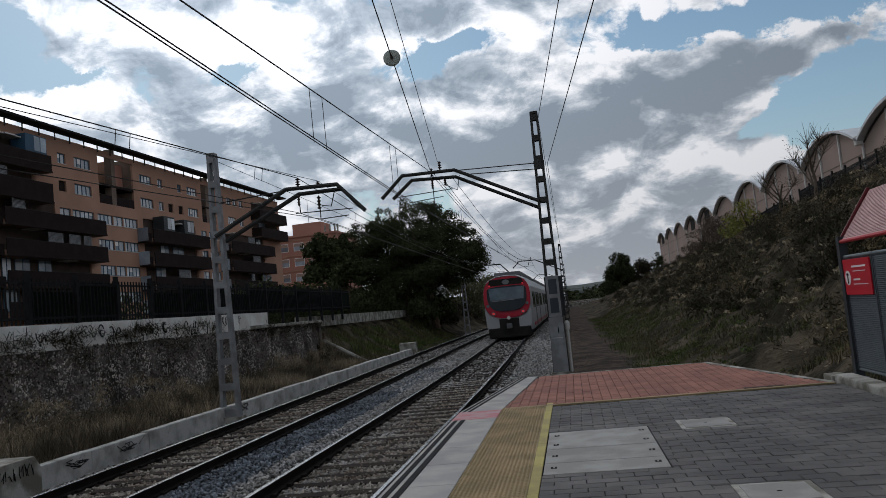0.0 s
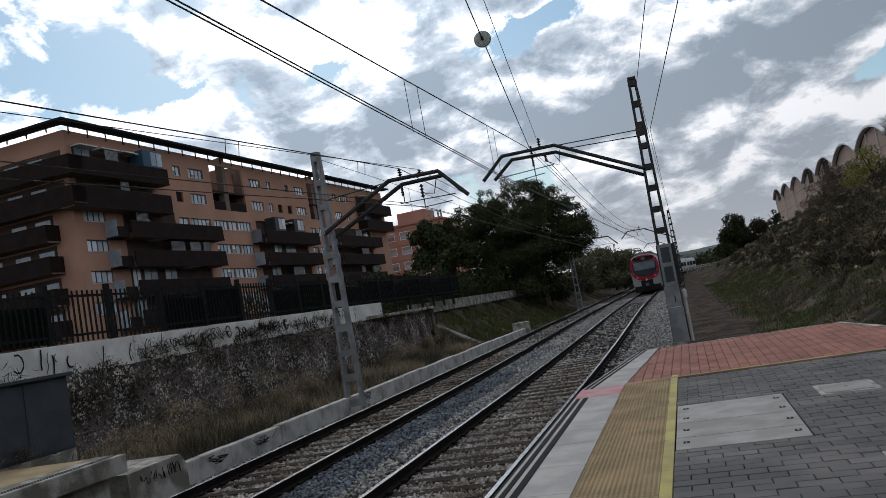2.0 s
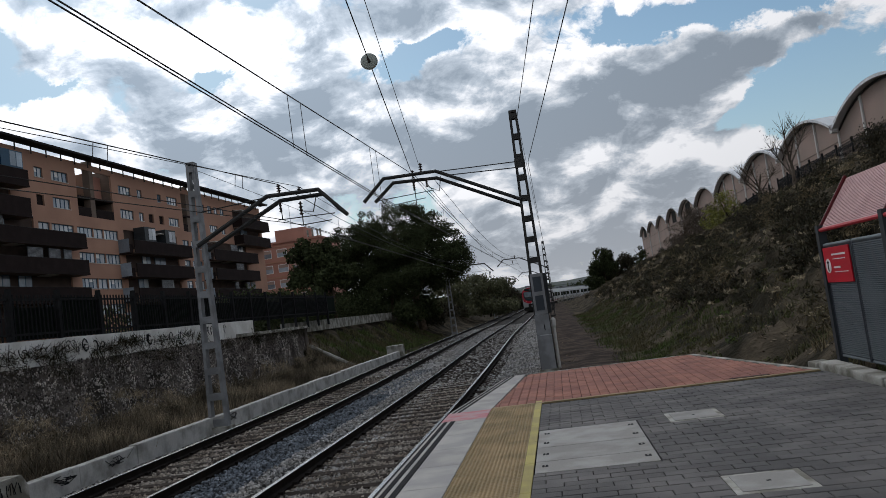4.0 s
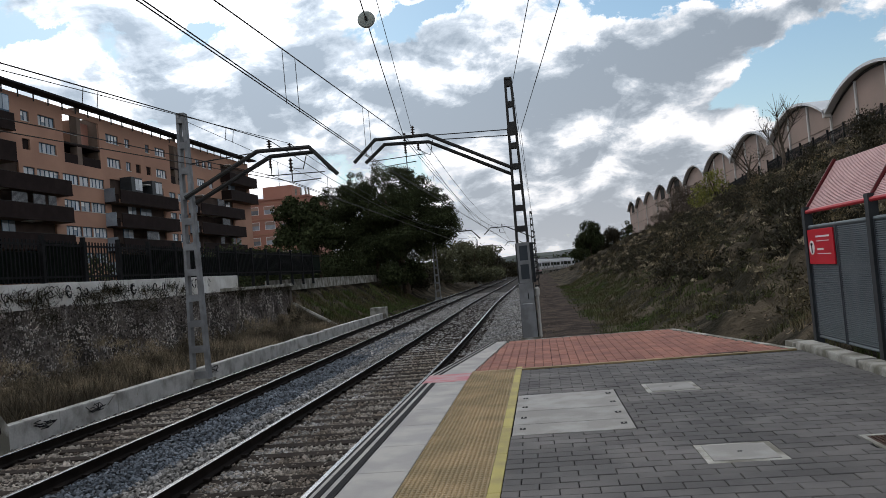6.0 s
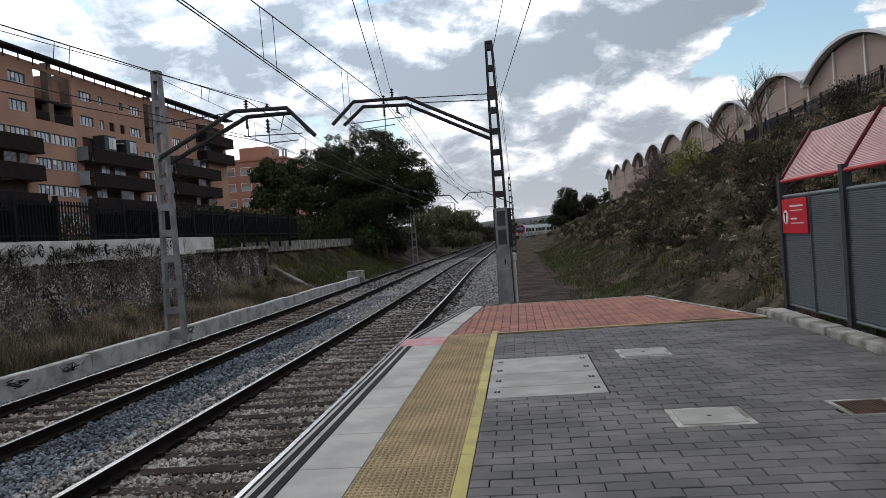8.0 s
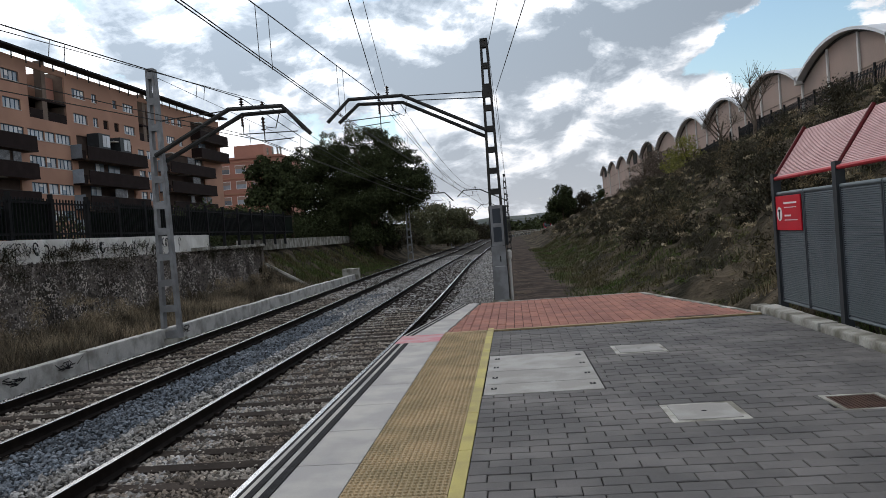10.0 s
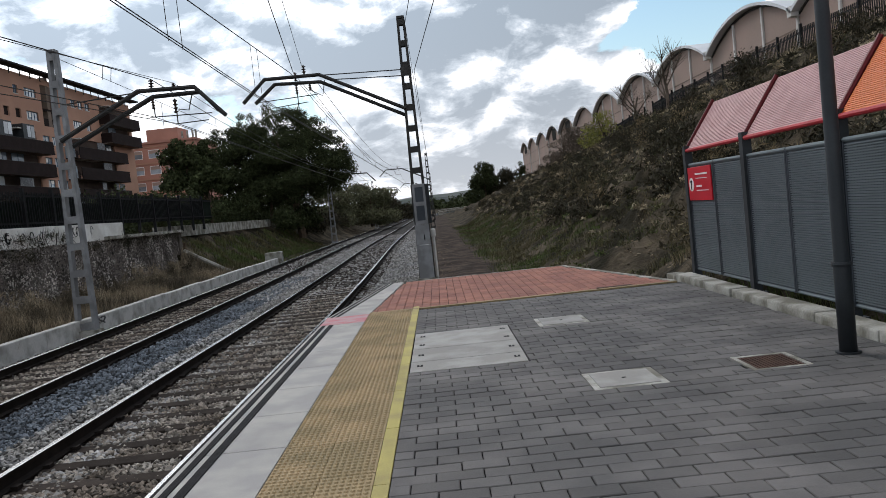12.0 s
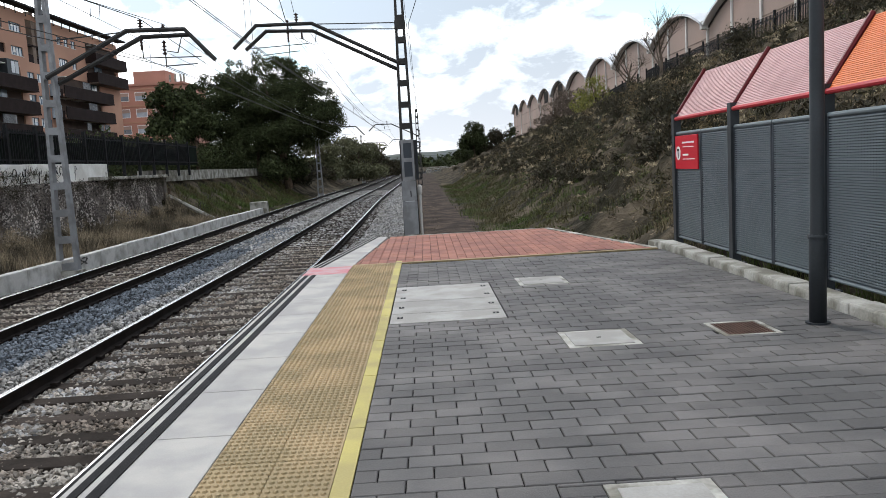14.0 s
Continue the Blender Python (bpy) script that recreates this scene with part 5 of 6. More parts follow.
def make_apartments():
    h = thing("apartment_building", "orange brick apartment block with dark brown balconies and flat roof", "building")
    h.matrix_basis = pose(-52.0, 59.0, 0, 0, 0, -1.9)
    top, base, end = 23.62, 1.4, 74.0
    rnd = random.Random(21)
    rows = [(20.92, 22.02), (17.92, 19.06), (15.03, 16.15), (12.10, 13.26), (9.12, 10.30), (6.15, 7.30)]
    fronts = [20.75, 17.90, 14.92, 12.00, 9.00, 6.05]
    wins = []                                       # y0, y1, row, casements
    for r in (2, 3, 4, 5):
        wins += [(0.95, 3.85, r, 4), (21.5, 24.4, r, 4), (24.5, 26.4, r, 2), (26.5, 29.4, r, 4), (45.2, 47.0, r, 2), (47.6, 50.6, r, 4)]
    wins += [(15.2, 16.5, 0, 2), (17.9, 20.7, 0, 4), (17.8, 20.7, 1, 4), (15.1, 16.9, 2, 2), (17.2, 20.9, 2, 5)]
    wins += [(30.4, 33.1, 0, 4), (34.6, 35.7, 0, 2), (39.5, 40.5, 0, 2), (42.0, 44.8, 0, 4), (30.4, 33.3, 1, 4), (34.6, 35.7, 1, 2), (42.0, 44.8, 1, 4)]
    wins += [(51.6, 53.0, 0, 2), (54.0, 55.4, 0, 2), (56.1, 57.4, 0, 2), (58.2, 59.6, 0, 2), (54.1, 56.8, 1, 4), (58.1, 59.5, 1, 2)]
    dark = [(15.2, 16.4, 1), (36.9, 38.1, 1), (39.5, 40.7, 1)]
    # openings behind the balconies
    loggias = []
    for r in (2, 3, 4, 5):
        loggias += [(6.2, 14.4 if r == 2 else 19.8, r), (30.6, 43.6, r), (52.2, 66.6, r)]
    for r in (0, 1):
        loggias += [(0.6, 11.4, r), (62.8, 73.0, r)]
    holes = [(a, b, *rows[r]) for a, b, r, n in wins] + [(a, b, *rows[r]) for a, b, r in dark]
    holes += [(a, b, rows[r][0] - 0.9, rows[r][1] + 0.32) for a, b, r in loggias]
    recesses = [(22.1, 29.0), (46.0, 50.2)]
    holes += [(a, b, 17.45, 22.95) for a, b in recesses]
    wall_sheet("wall", 0.0, 0.0, end, base, top, holes, M_BRICK, h, 0.22, "orange brick wall")
    for a, b in recesses:                           # the parapet is open over the roof terraces
        part("terrace_screen", boxed(-0.3, -0.02, a + 0.1, b - 0.1, 23.0, 23.6), M_BRICK, h)
    # inner walls in the tone darkened for shade
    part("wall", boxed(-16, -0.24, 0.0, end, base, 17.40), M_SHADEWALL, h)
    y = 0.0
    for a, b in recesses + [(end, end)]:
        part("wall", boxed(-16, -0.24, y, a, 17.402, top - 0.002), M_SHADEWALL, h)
        y = b
    part("end_wall", boxed(-16, -0.002, -0.16, -0.002, base, top), M_BRICK, h, "orange brick end wall")
    part("end_wall", boxed(-16, -0.002, end + 0.002, end + 0.16, base, top), M_BRICK, h, "orange brick end wall")
    for a, b, r, n in wins:
        make_window(h, 0.0, a, b, *rows[r], n, rnd)
    for a, b, r in dark:
        part("vent_opening", boxed(-0.235, -0.2, a, b, *rows[r]), M_BALCONY, h, "dark recessed opening")
    # behind each balcony: glass doors, screens, awnings
    for a, b, r in loggias:
        # shallow back wall, the loggia's deep shade is in its colour
        part("loggia_wall", boxed(-0.236, -0.20, a, b, rows[r][0] - 0.9, rows[r][1] + 0.32), M_LOGGIA_SHADE, h)
        y = a + 0.4
        while y < b - 1.6:
            wd = min(rnd.uniform(1.2, 2.8), b - y - 0.2)
            k = rnd.random()
            z0 = rows[r][0] - 0.88
            if k < 0.34:
                door = part("balcony_door", boxed(-0.198, -0.15, y, y + wd, z0, rows[r][1] + 0.15), M_FRAME, h)
                for i in range(2):
                    part("pane", boxed(-0.149, -0.135, y + 0.07 + i * wd / 2, y + (i + 1) * wd / 2 - 0.07, z0 + 0.08, rows[r][1] + 0.06), M_NET if rnd.random() < 0.45 else M_GLASS, door)
            elif k < 0.56:
                sc = part("louvre_screen", boxed(1.25, 1.29, y, y + wd, z0 + 0.05, rows[r][1] - 0.15), M_SCREENDARK, h)
                for q in range(9):
                    part("louvre", boxed(1.29, 1.33, y, y + wd, rows[r][0] - 0.02 + q * 0.115, rows[r][0] + 0.05 + q * 0.115), M_GALV, sc)
            elif k < 0.76:
                part("awning", boxed(0.05, 1.35, y, y + wd, rows[r][1] + 0.02, rows[r][1] + 0.14), M_PALEPANEL, h, "pale rolled awning")
            y += wd + rnd.uniform(0.3, 1.5)
    for r in (2, 3, 4, 5):
        make_balcony(h, 0.0, 5.2, 20.5, fronts[r], glass_end=1.7)
        make_balcony(h, 0.0, 30.0, 44.4, fronts[r], glass_end=0.8)
        make_balcony(h, 0.0, 51.4, 67.3, fronts[r], glass_end=0.8)
    for r in (0, 1):
        make_balcony(h, 0.0, -1.75, 12.0, fronts[r], 1.55 + 0.25 * r)
        make_balcony(h, 0.0, 62.4, 73.6, fronts[r])
    # terraces let into the top floors
    for i, (a, b) in enumerate(recesses):
        m = a + (b - a) * 0.42
        part("recess_wall", boxed(-3.4, -3.2, a, b, 17.45, 22.3), M_BRICK, h)
        part("recess_wall", boxed(-3.2, -0.24, m + 0.4, m + 0.6, 19.9, 22.9), M_BRICK, h)
        part("recess_wall", boxed(-1.6, -1.4, m + 0.62, b - 0.02, 19.9, 22.9), M_BRICK2, h, "pinkish brick terrace wall")
        part("recess_floor", boxed(-3.2, 0.0, a + 0.01, b - 0.01, 19.55, 19.80), M_BALCONY, h)
        part("recess_floor", boxed(-3.2, -0.01, a + 0.01, b - 0.01, 17.3, 17.46), M_BALCONY, h)
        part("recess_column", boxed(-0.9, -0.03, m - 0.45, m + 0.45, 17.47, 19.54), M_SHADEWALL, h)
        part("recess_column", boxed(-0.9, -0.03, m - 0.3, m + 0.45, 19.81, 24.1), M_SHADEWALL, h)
        part("recess_balustrade", boxed(-0.08, -0.02, a + 0.01, m - 0.46, 17.47, 18.5), M_BALCONY, h)
        part("recess_balustrade", boxed(-0.08, -0.02, m + 0.46, b - 0.01, 17.47, 18.5), M_BALCONY, h)
        part("handrail", boxed(-0.06, -0.02, a + 0.01, m - 0.31, 20.75, 20.81), M_GALV, h)
        part("terrace_door", boxed(-3.2, -3.12, a + 0.6, a + 1.6, 19.82, 21.9), M_FRAME, h)
        for q in range(3):
            part("terrace_beam", boxed(-3.3 + q * 1.3, -3.1 + q * 1.3, a, m - 0.31, 23.62, 23.82), M_DARKSTEEL, h)
    part("glazed_box", boxed(0.03, 1.66, 8.4, 11.4, 20.8, 22.5), M_FRAME, h)
    for y0, y1 in ((9.6, 10.4), (10.5, 11.3)):
        part("glazed_box_pane", boxed(1.66, 1.69, y0, y1, 20.95, 22.4), M_GLASS, h)
    for y0 in (33.2, 38.2):
        g = part("glazed_box", boxed(0.03, 1.56, y0 - 0.4, y0 + 2.2, 14.93, 16.8), M_LAMPPOST, h)
        for i in range(2):
            part("pane", boxed(1.56, 1.58, y0 + 0.5 + i * 0.85, y0 + 1.25 + i * 0.85, 15.2, 16.6), M_NET, g)
    for y0, wd in ((0.4, 2.4), (3.2, 2.6), (6.0, 2.6)):
        part("awning", boxed(0.1, 1.2, y0, y0 + wd, 22.05, 22.17), M_PALEPANEL, h, "pale rolled awning")
    # roof frame
    roof = part("roof", boxed(0.1, 1.5, -1.8, end + 0.6, 24.0, 24.22), M_FENCE, h, "thin dark flat roof frame raised above the walls")
    part("roof_return", boxed(-17.0, 0.09, -1.8, -0.4, 24.0, 24.22), M_FENCE, roof)
    part("roof_slab", boxed(-16, -0.3, 0.3, 22.0, 23.63, 23.75), M_KERB, roof)
    x = -16.0
    while x < 0:
        part("roof_post", boxed(x, x + 0.1, -0.55, -0.45, top, 24.0), M_DARKSTEEL, roof)
        x += 2.4
    y = 0.3
    while y < end:
        part("roof_post", boxed(0.15, 0.25, y, y + 0.1, top - 0.4, 24.0), M_DARKSTEEL, roof)
        y += 2.4
    part("chimney", boxed(-8, -6.5, 40, 42, 23.6, 25), M_BRICK, h)
    # the end that faces along the line
    for r in range(6):
        z, x1 = fronts[r] - 1.5, (-1.9 if r > 1 else 1.7)
        b = part("balcony", boxed(-15.5, x1, -1.75, -0.163, z - 0.14, z), M_SHADEWALL, h)
        part("balustrade", boxed(-15.5, x1, -1.85, -1.752, z - 0.14 - 0.2 * (r == 1), fronts[r]), M_BALCONY, b, "dark brown balcony front")
        part("balustrade", boxed(x1 - 0.1, x1, -1.75, -0.17, z + 0.01, fronts[r]), M_BALCONY, b)
        # back wall coloured dark as if shaded by the balcony above
        part("loggia_wall", boxed(-15, x1 - 0.6 if r > 1 else -0.6, -0.19, -0.162, z + 0.01, z + 2.6), M_LOGGIA_SHADE, h)
        for x0 in (-14, -11, -7.5, -4.6):
            part("balcony_door", boxed(x0, x0 + 1.8, -0.23, -0.192, z + 0.1, z + 2.2), M_GLASS, h)


make_apartments()


def make_pink_block():
    h = thing("apartment_building", "pinkish brick apartment block with roof huts and aerials, behind the trees", "building")
    h.matrix_basis = pose(-56.5, 148.0, 0, 0, 0, -2)
    part("wall", boxed(0, 13, 0, 14, 0.5, 18.6), M_BRICK2, h)
    part("roof", boxed(-0.3, 13.3, -0.3, 14.3, 18.6, 19.0), M_BRICK2, h)
    part("roof_hut", boxed(3.0, 9.0, 3, 9, 19.0, 21.6), M_BRICK2, h)
    for x in (10, 11, 12, 12.6):
        part("chimney", boxed(x, x + 0.3, 2, 2.3, 19.0, 20.6), M_KERB, h)
    part("aerial", rod(bmesh.new(), (6.2, 4, 21.6), (6.2, 4, 26.5), 0.05, n=5), M_GALV, h)
    for z in (4, 7, 10, 13, 16):
        for x in (1.0, 4.2, 7.4, 10.4):
            w = part("window", boxed(x, x + 1.9, -0.05, -0.003, z, z + 1.4), M_GLASS, h)
            part("window_frame", boxed(x - 0.1, x + 2.0, -0.03, -0.004, z - 0.1, z + 1.5), M_WHITE, w)
            part("blind", boxed(x, x + 1.9, -0.07, -0.052, z + 0.8, z + 1.4), M_CREAM, w)
    for z in (3, 6, 9, 12, 15, 18):
        part("floor_band", boxed(-0.05, 13.05, -0.1, -0.003, z - 0.1, z + 0.15), M_BRICK, h)


make_pink_block()


# ---- vaulted warehouses above the bank ----
def make_warehouse(k):
    y0 = 59.7 + 14.35 * k
    w = thing("vaulted_warehouse", "cream panelled warehouse bay with a white barrel-vault roof", "warehouse", group="vaulted warehouses")
    zv, rise, L, X = 10.55 + 0.185 * k, 1.75, 14.35, 22.0
    n = 20
    arc = [(y0 + L * i / n, zv + rise * (1 - (2 * i / n - 1) ** 2)) for i in range(n + 1)]
    bm = bmesh.new()
    front = [bm.verts.new((X, y, z)) for y, z in arc]
    low = [bm.verts.new((X, y, 4.5)) for y, z in arc]
    backf = [bm.verts.new((X + 0.3, y, z)) for y, z in arc]
    backl = [bm.verts.new((X + 0.3, y, 4.5)) for y, z in arc]
    for i in range(n):
        bm.faces.new((front[i], low[i], low[i + 1], front[i + 1]))
        bm.faces.new((backf[i], backf[i + 1], backl[i + 1], backl[i]))
    part("wall", bm, M_CREAM, w)
    bm = bmesh.new()
    rows = []
    for x in (X - 0.55, X + 38):
        rows.append([[bm.verts.new((x, y, z + o)) for y, z in arc] for o in (0.06, 0.26)])
    for i in range(n):
        bm.faces.new((rows[0][1][i], rows[1][1][i], rows[1][1][i + 1], rows[0][1][i + 1]))
        bm.faces.new((rows[0][0][i], rows[0][0][i + 1], rows[1][0][i + 1], rows[1][0][i]))
        bm.faces.new((rows[0][0][i], rows[0][1][i], rows[0][1][i + 1], rows[0][0][i + 1]))
    bmesh.ops.recalc_face_normals(bm, faces=bm.faces[:])
    part("roof", bm, M_ROOF, w, "white barrel-vault roof")
    bm = bmesh.new()
    strips = [[bm.verts.new((x, y, z + o)) for y, z in arc] for x, o in ((X - 0.004, -0.12), (X - 0.08, -0.12), (X - 0.08, 0.02))]
    for a, b in zip(strips, strips[1:]):
        for i in range(n):
            bm.faces.new((a[i], a[i + 1], b[i + 1], b[i]))
    part("eaves_band", bm, M_DARKSTEEL, w, "dark band under the roof edge")
    for f in ((0.0, 1 / 3, 2 / 3) if k < 3 else (0.0,)):
        y = y0 + L * f
        zt = zv + rise * (1 - (2 * f - 1) ** 2)
        part("column", boxed(X - 0.12, X - 0.006, y - 0.11, y + 0.11, 4.5, zt - 0.1), M_PALEPANEL, w, "pale column")
    for z in (7.4, 9.6):
        part("panel_joint", boxed(X - 0.03, X - 0.005, y0, y0 + L, z + 0.185 * k, z + 0.09 + 0.185 * k), M_SHADEWALL, w)
    for i in range(3):
        if (i + k) % 3 != 1 and k < 2:
            part("pale_panel", boxed(X - 0.05, X - 0.006, y0 + L * i / 3 + 0.2, y0 + L * (i + 1) / 3 - 0.2, 6.0, 7.35 + 0.185 * k + (0.5 if k < 1 else 0)), M_PALEPANEL, w)
    if k in (4, 5, 8):
        part("opening", boxed(X - 0.06, X - 0.003, y0 + L * 0.36, y0 + L * 0.64, zv - 0.6, zv + rise - 0.35), M_UNDER, w, "dark vent opening under the vault")
    part("gutter_box", boxed(X - 0.55, X + 0.3, y0 - 0.25, y0 + 0.25, zv - 0.25, zv + 0.35), M_PALEPANEL, w)
    if k == 8:
        part("end_wall", boxed(X, X + 38, y0 + L - 0.3, y0 + L, 4.0, zv + 0.05), M_CREAM, w)
    return w


for k in range(-4, 9):
    make_warehouse(k)


def make_crest_fence():
    f = thing("bank_fence", "dark steel paling fence along the top of the bank", "fence")
    post = None
    verts, faces = [], []
    y = 16.0
    while y < 118:
        z = ground_z(17.6, y) - 0.1
        if post is None:
            post = part("post", boxed(17.55, 17.66, -0.055, 0.055, 0, 1.35), M_FENCE, f)
            post.location = (0, y, z)
        else:
            piece("post", post.data, f, Matrix.Translation((0, y, z)))
        if y < 50 or random.random() < 0.45:
            z2 = ground_z(17.6, y + 2.5) - 0.1
            def bar(x0, x1, ya, yb, za, zb, h):
                k = len(verts)
                verts.extend([(x0, ya, za), (x1, ya, za), (x1, yb, zb), (x0, yb, zb), (x0, ya, za + h), (x1, ya, za + h), (x1, yb, zb + h), (x0, yb, zb + h)])
                faces.extend([(k, k + 3, k + 2, k + 1), (k + 4, k + 5, k + 6, k + 7), (k, k + 1, k + 5, k + 4), (k + 2, k + 3, k + 7, k + 6), (k, k + 4, k + 7, k + 3), (k + 1, k + 2, k + 6, k + 5)])
            for h in (0.25, 0.95):
                bar(17.59, 17.63, y, y + 2.5, z + h, z2 + h, 0.06)
            if y < 75:
                for i in range(1, 16):
                    t = i / 16
                    zz = z + (z2 - z) * t
                    bar(17.595, 17.625, y + 2.5 * t - 0.025, y + 2.5 * t + 0.025, zz + 0.12, zz + 0.12, 1.05)
        y += 2.5
    tagged(raw("pale_field", verts, faces, M_FENCE, f), kind="stuff")


make_crest_fence()


# ---- plants ----
def leaf_cloud(name, blobs, count, size, material, seed, parent=None, up=0.3, shell=0.55, slim=0.35):
    """Small bent leaves over a set of rounded clumps (x, y, z, rx, ry, rz)."""
    rng = np.random.default_rng(seed)
    vol = np.array([b[3] * b[4] + b[4] * b[5] + b[3] * b[5] for b in blobs])
    pick = rng.choice(len(blobs), count, p=vol / vol.sum())
    b = np.array(blobs)[pick]
    d = rng.normal(size=(count, 3))
    d /= np.linalg.norm(d, axis=1)[:, None]
    r = (shell + (1 - shell) * rng.random(count)) * (1 + 0.10 * rng.normal(size=count))
    c = b[:, :3] + d * b[:, 3:] * r[:, None]
    u = rng.normal(size=(count, 3))
    u[:, 2] += up
    u /= np.linalg.norm(u, axis=1)[:, None]
    v = np.cross(u, rng.normal(size=(count, 3)))
    v /= np.linalg.norm(v, axis=1)[:, None]
    s = size * rng.uniform(0.5, 1.3, count)[:, None]
    pts = np.stack([c - v * s * slim, c + u * s * 0.5, c + v * s * slim, c - u * s * 0.5 + np.cross(u, v) * s * 0.2], 1)
    f = np.arange(count * 4).reshape(-1, 4)
    tri = np.concatenate([f[:, [0, 1, 2]], f[:, [0, 2, 3]]])
    return raw(name, pts.reshape(-1, 3).tolist(), tri.tolist(), material, parent)


def make_tree(at, trunk_r, forks, blobs, count, size, leaves, label, seed, bark=None, name="tree", category="tree", shell=0.55, slim=0.3):
    t = thing(name, label, category, at)
    bm = bmesh.new()
    for path, r0, r1 in forks:
        n = len(path)
        for i in range(n - 1):
            rod(bm, path[i], path[i + 1], r0 + (r1 - r0) * i / (n - 1), r0 + (r1 - r0) * (i + 1) / (n - 1), 8)
    part("trunk", bm, bark or M_BARK, t)
    leaf_cloud("crown", blobs, count, size, leaves, seed, t, shell=shell, slim=slim)
    return t


def clumps(rnd, centre, spread, n, r0, r1, flat=0.7):
    out = []
    for _ in range(n):
        while True:
            d = Vector((rnd.uniform(-1, 1), rnd.uniform(-1, 1), rnd.uniform(-1, 1)))
            if 0.25 < d.length < 1:
                break
        r = rnd.uniform(r0, r1)
        out.append((centre[0] + d.x * spread[0], centre[1] + d.y * spread[1], centre[2] + d.z * spread[2], r, r, r * flat))
    return out


def make_pine():
    """A broad domed crown of many small pads on forked stems."""
    rnd = random.Random(31)
    x, y, z = -12.4, 64.0, 0.6
    blobs = []
    while len(blobs) < 170:
        u, v = rnd.uniform(-1, 1), rnd.uniform(-1, 1)
        if u * u + v * v > 1:
            continue
        dome = math.sqrt(max(0.0, 1 - (u * u + v * v) ** 1.3))
        up = rnd.uniform(0.0, 1.0) ** 0.8
        px, py = -0.2 + 5.7 * u, 4.6 * v
        low, high = 1.9 + 1.3 * (u * u + v * v), 4.6 + 5.3 * dome - 0.35 * u
        r = rnd.uniform(0.55, 1.15)
        blobs.append((px, py, low + (high - low) * up, r * 1.15, r * 1.15, r * 0.62))
    blobs += [(-1.6, 0, 6.6, 3.6, 2.8, 2.3), (1.6, 0, 6.0, 3.2, 2.8, 2.2), (0, 0, 4.2, 4.6, 3.4, 1.9), (-3.2, 0, 4.6, 2.2, 2.0, 1.9), (-3.6, 0, 7.0, 1.8, 1.6, 1.5)]
    for i in range(26):                              # loose sprays that break the outline
        a = math.pi * (i + rnd.random()) / 26
        blobs.append((-0.2 + 6.0 * math.cos(a), rnd.uniform(-2, 2), 4.4 + 5.5 * math.sin(a) ** 0.9 - 0.3 * math.cos(a), rnd.uniform(0.3, 0.55), rnd.uniform(0.3, 0.55), rnd.uniform(0.25, 0.4)))
    forks = [([(1.3, 0, -0.6), (1.1, 0, 1.5), (0.7, 0, 3.6), (0.3, 0, 6.0)], 0.34, 0.18), ([(1.0, 0, 2.0), (2.4, 0.5, 4.6), (3.6, 0.5, 6.6)], 0.18, 0.07), ([(0.9, 0, 2.2), (-1.5, -0.5, 4.5), (-3.5, -0.6, 6.0)], 0.18, 0.07), ([(-2.9, 0.4, -0.3), (-2.6, 0.4, 2.0), (-1.6, 0.2, 5.0)], 0.24, 0.12), ([(-1.4, 1.2, -0.4), (-1.2, 1.0, 2.4), (-0.6, 0.6, 5.0)], 0.16, 0.1), ([(0.6, 0, 4.0), (0.5, -1.5, 6.5), (0.2, -2.0, 8.0)], 0.14, 0.05)]
    make_tree((x, y, z), 0.4, forks, blobs, 150000, 0.25, M_PINE, "large dark umbrella pine on the green slope", 31, name="pine_tree", shell=0.45, slim=0.12)


make_pine()


def small_tree(x, y, z, h, w, seed, leaves, label, count, size=0.3, name="tree", bare=False, trunk_h=0.35, category="tree"):
    rnd = random.Random(seed)
    blobs = clumps(rnd, (0, 0, h * (1 + trunk_h) / 2), (w * 0.40, w * 0.40, h * (1 - trunk_h) * 0.36), 16, w * 0.12, w * 0.24, 0.85)
    if trunk_h < 0.2:
        blobs += [(rnd.uniform(-0.42, 0.42) * w, rnd.uniform(-0.42, 0.42) * w, h * rnd.uniform(0.08, 0.35), w * 0.2, w * 0.2, h * 0.16) for _ in range(10)]
    blobs += [(b[0] + rnd.uniform(-0.2, 0.2) * w, b[1], b[2] + rnd.uniform(-0.08, 0.12) * h, b[3] * 0.45, b[4] * 0.45, b[5] * 0.45) for b in blobs]
    forks = [([(0, 0, -0.4), (rnd.uniform(-0.2, 0.2), 0, h * 0.35), (rnd.uniform(-0.3, 0.3), 0, h * 0.7)], h * 0.022 + 0.03, 0.05)]
    for i in range(5):
        a = rnd.uniform(0, 6.28)
        z0 = h * rnd.uniform(0.25, 0.5)
        forks.append(([(0, 0, z0), (math.cos(a) * w * 0.2, math.sin(a) * w * 0.2, z0 + h * 0.2), (math.cos(a) * w * 0.36, math.sin(a) * w * 0.36, z0 + h * 0.36)], 0.06, 0.02))
    if bare:
        limbs = forks[1:]
        for i in range(110):
            lp = rnd.choice(limbs)[0]
            t = rnd.uniform(0.2, 1.0)
            st = Vector(lp[1]).lerp(Vector(lp[2]), t)
            en = st + Vector((rnd.uniform(-0.2, 0.2) * w, rnd.uniform(-0.2, 0.2) * w, rnd.uniform(0.03, 0.24) * h))
            forks.append(([tuple(st), tuple(en)], 0.016, 0.006))
    return make_tree((x, y, z), 0.2, forks, blobs, count, size, leaves, label, seed, bark=M_TWIG if bare else None, name=name, category=category)


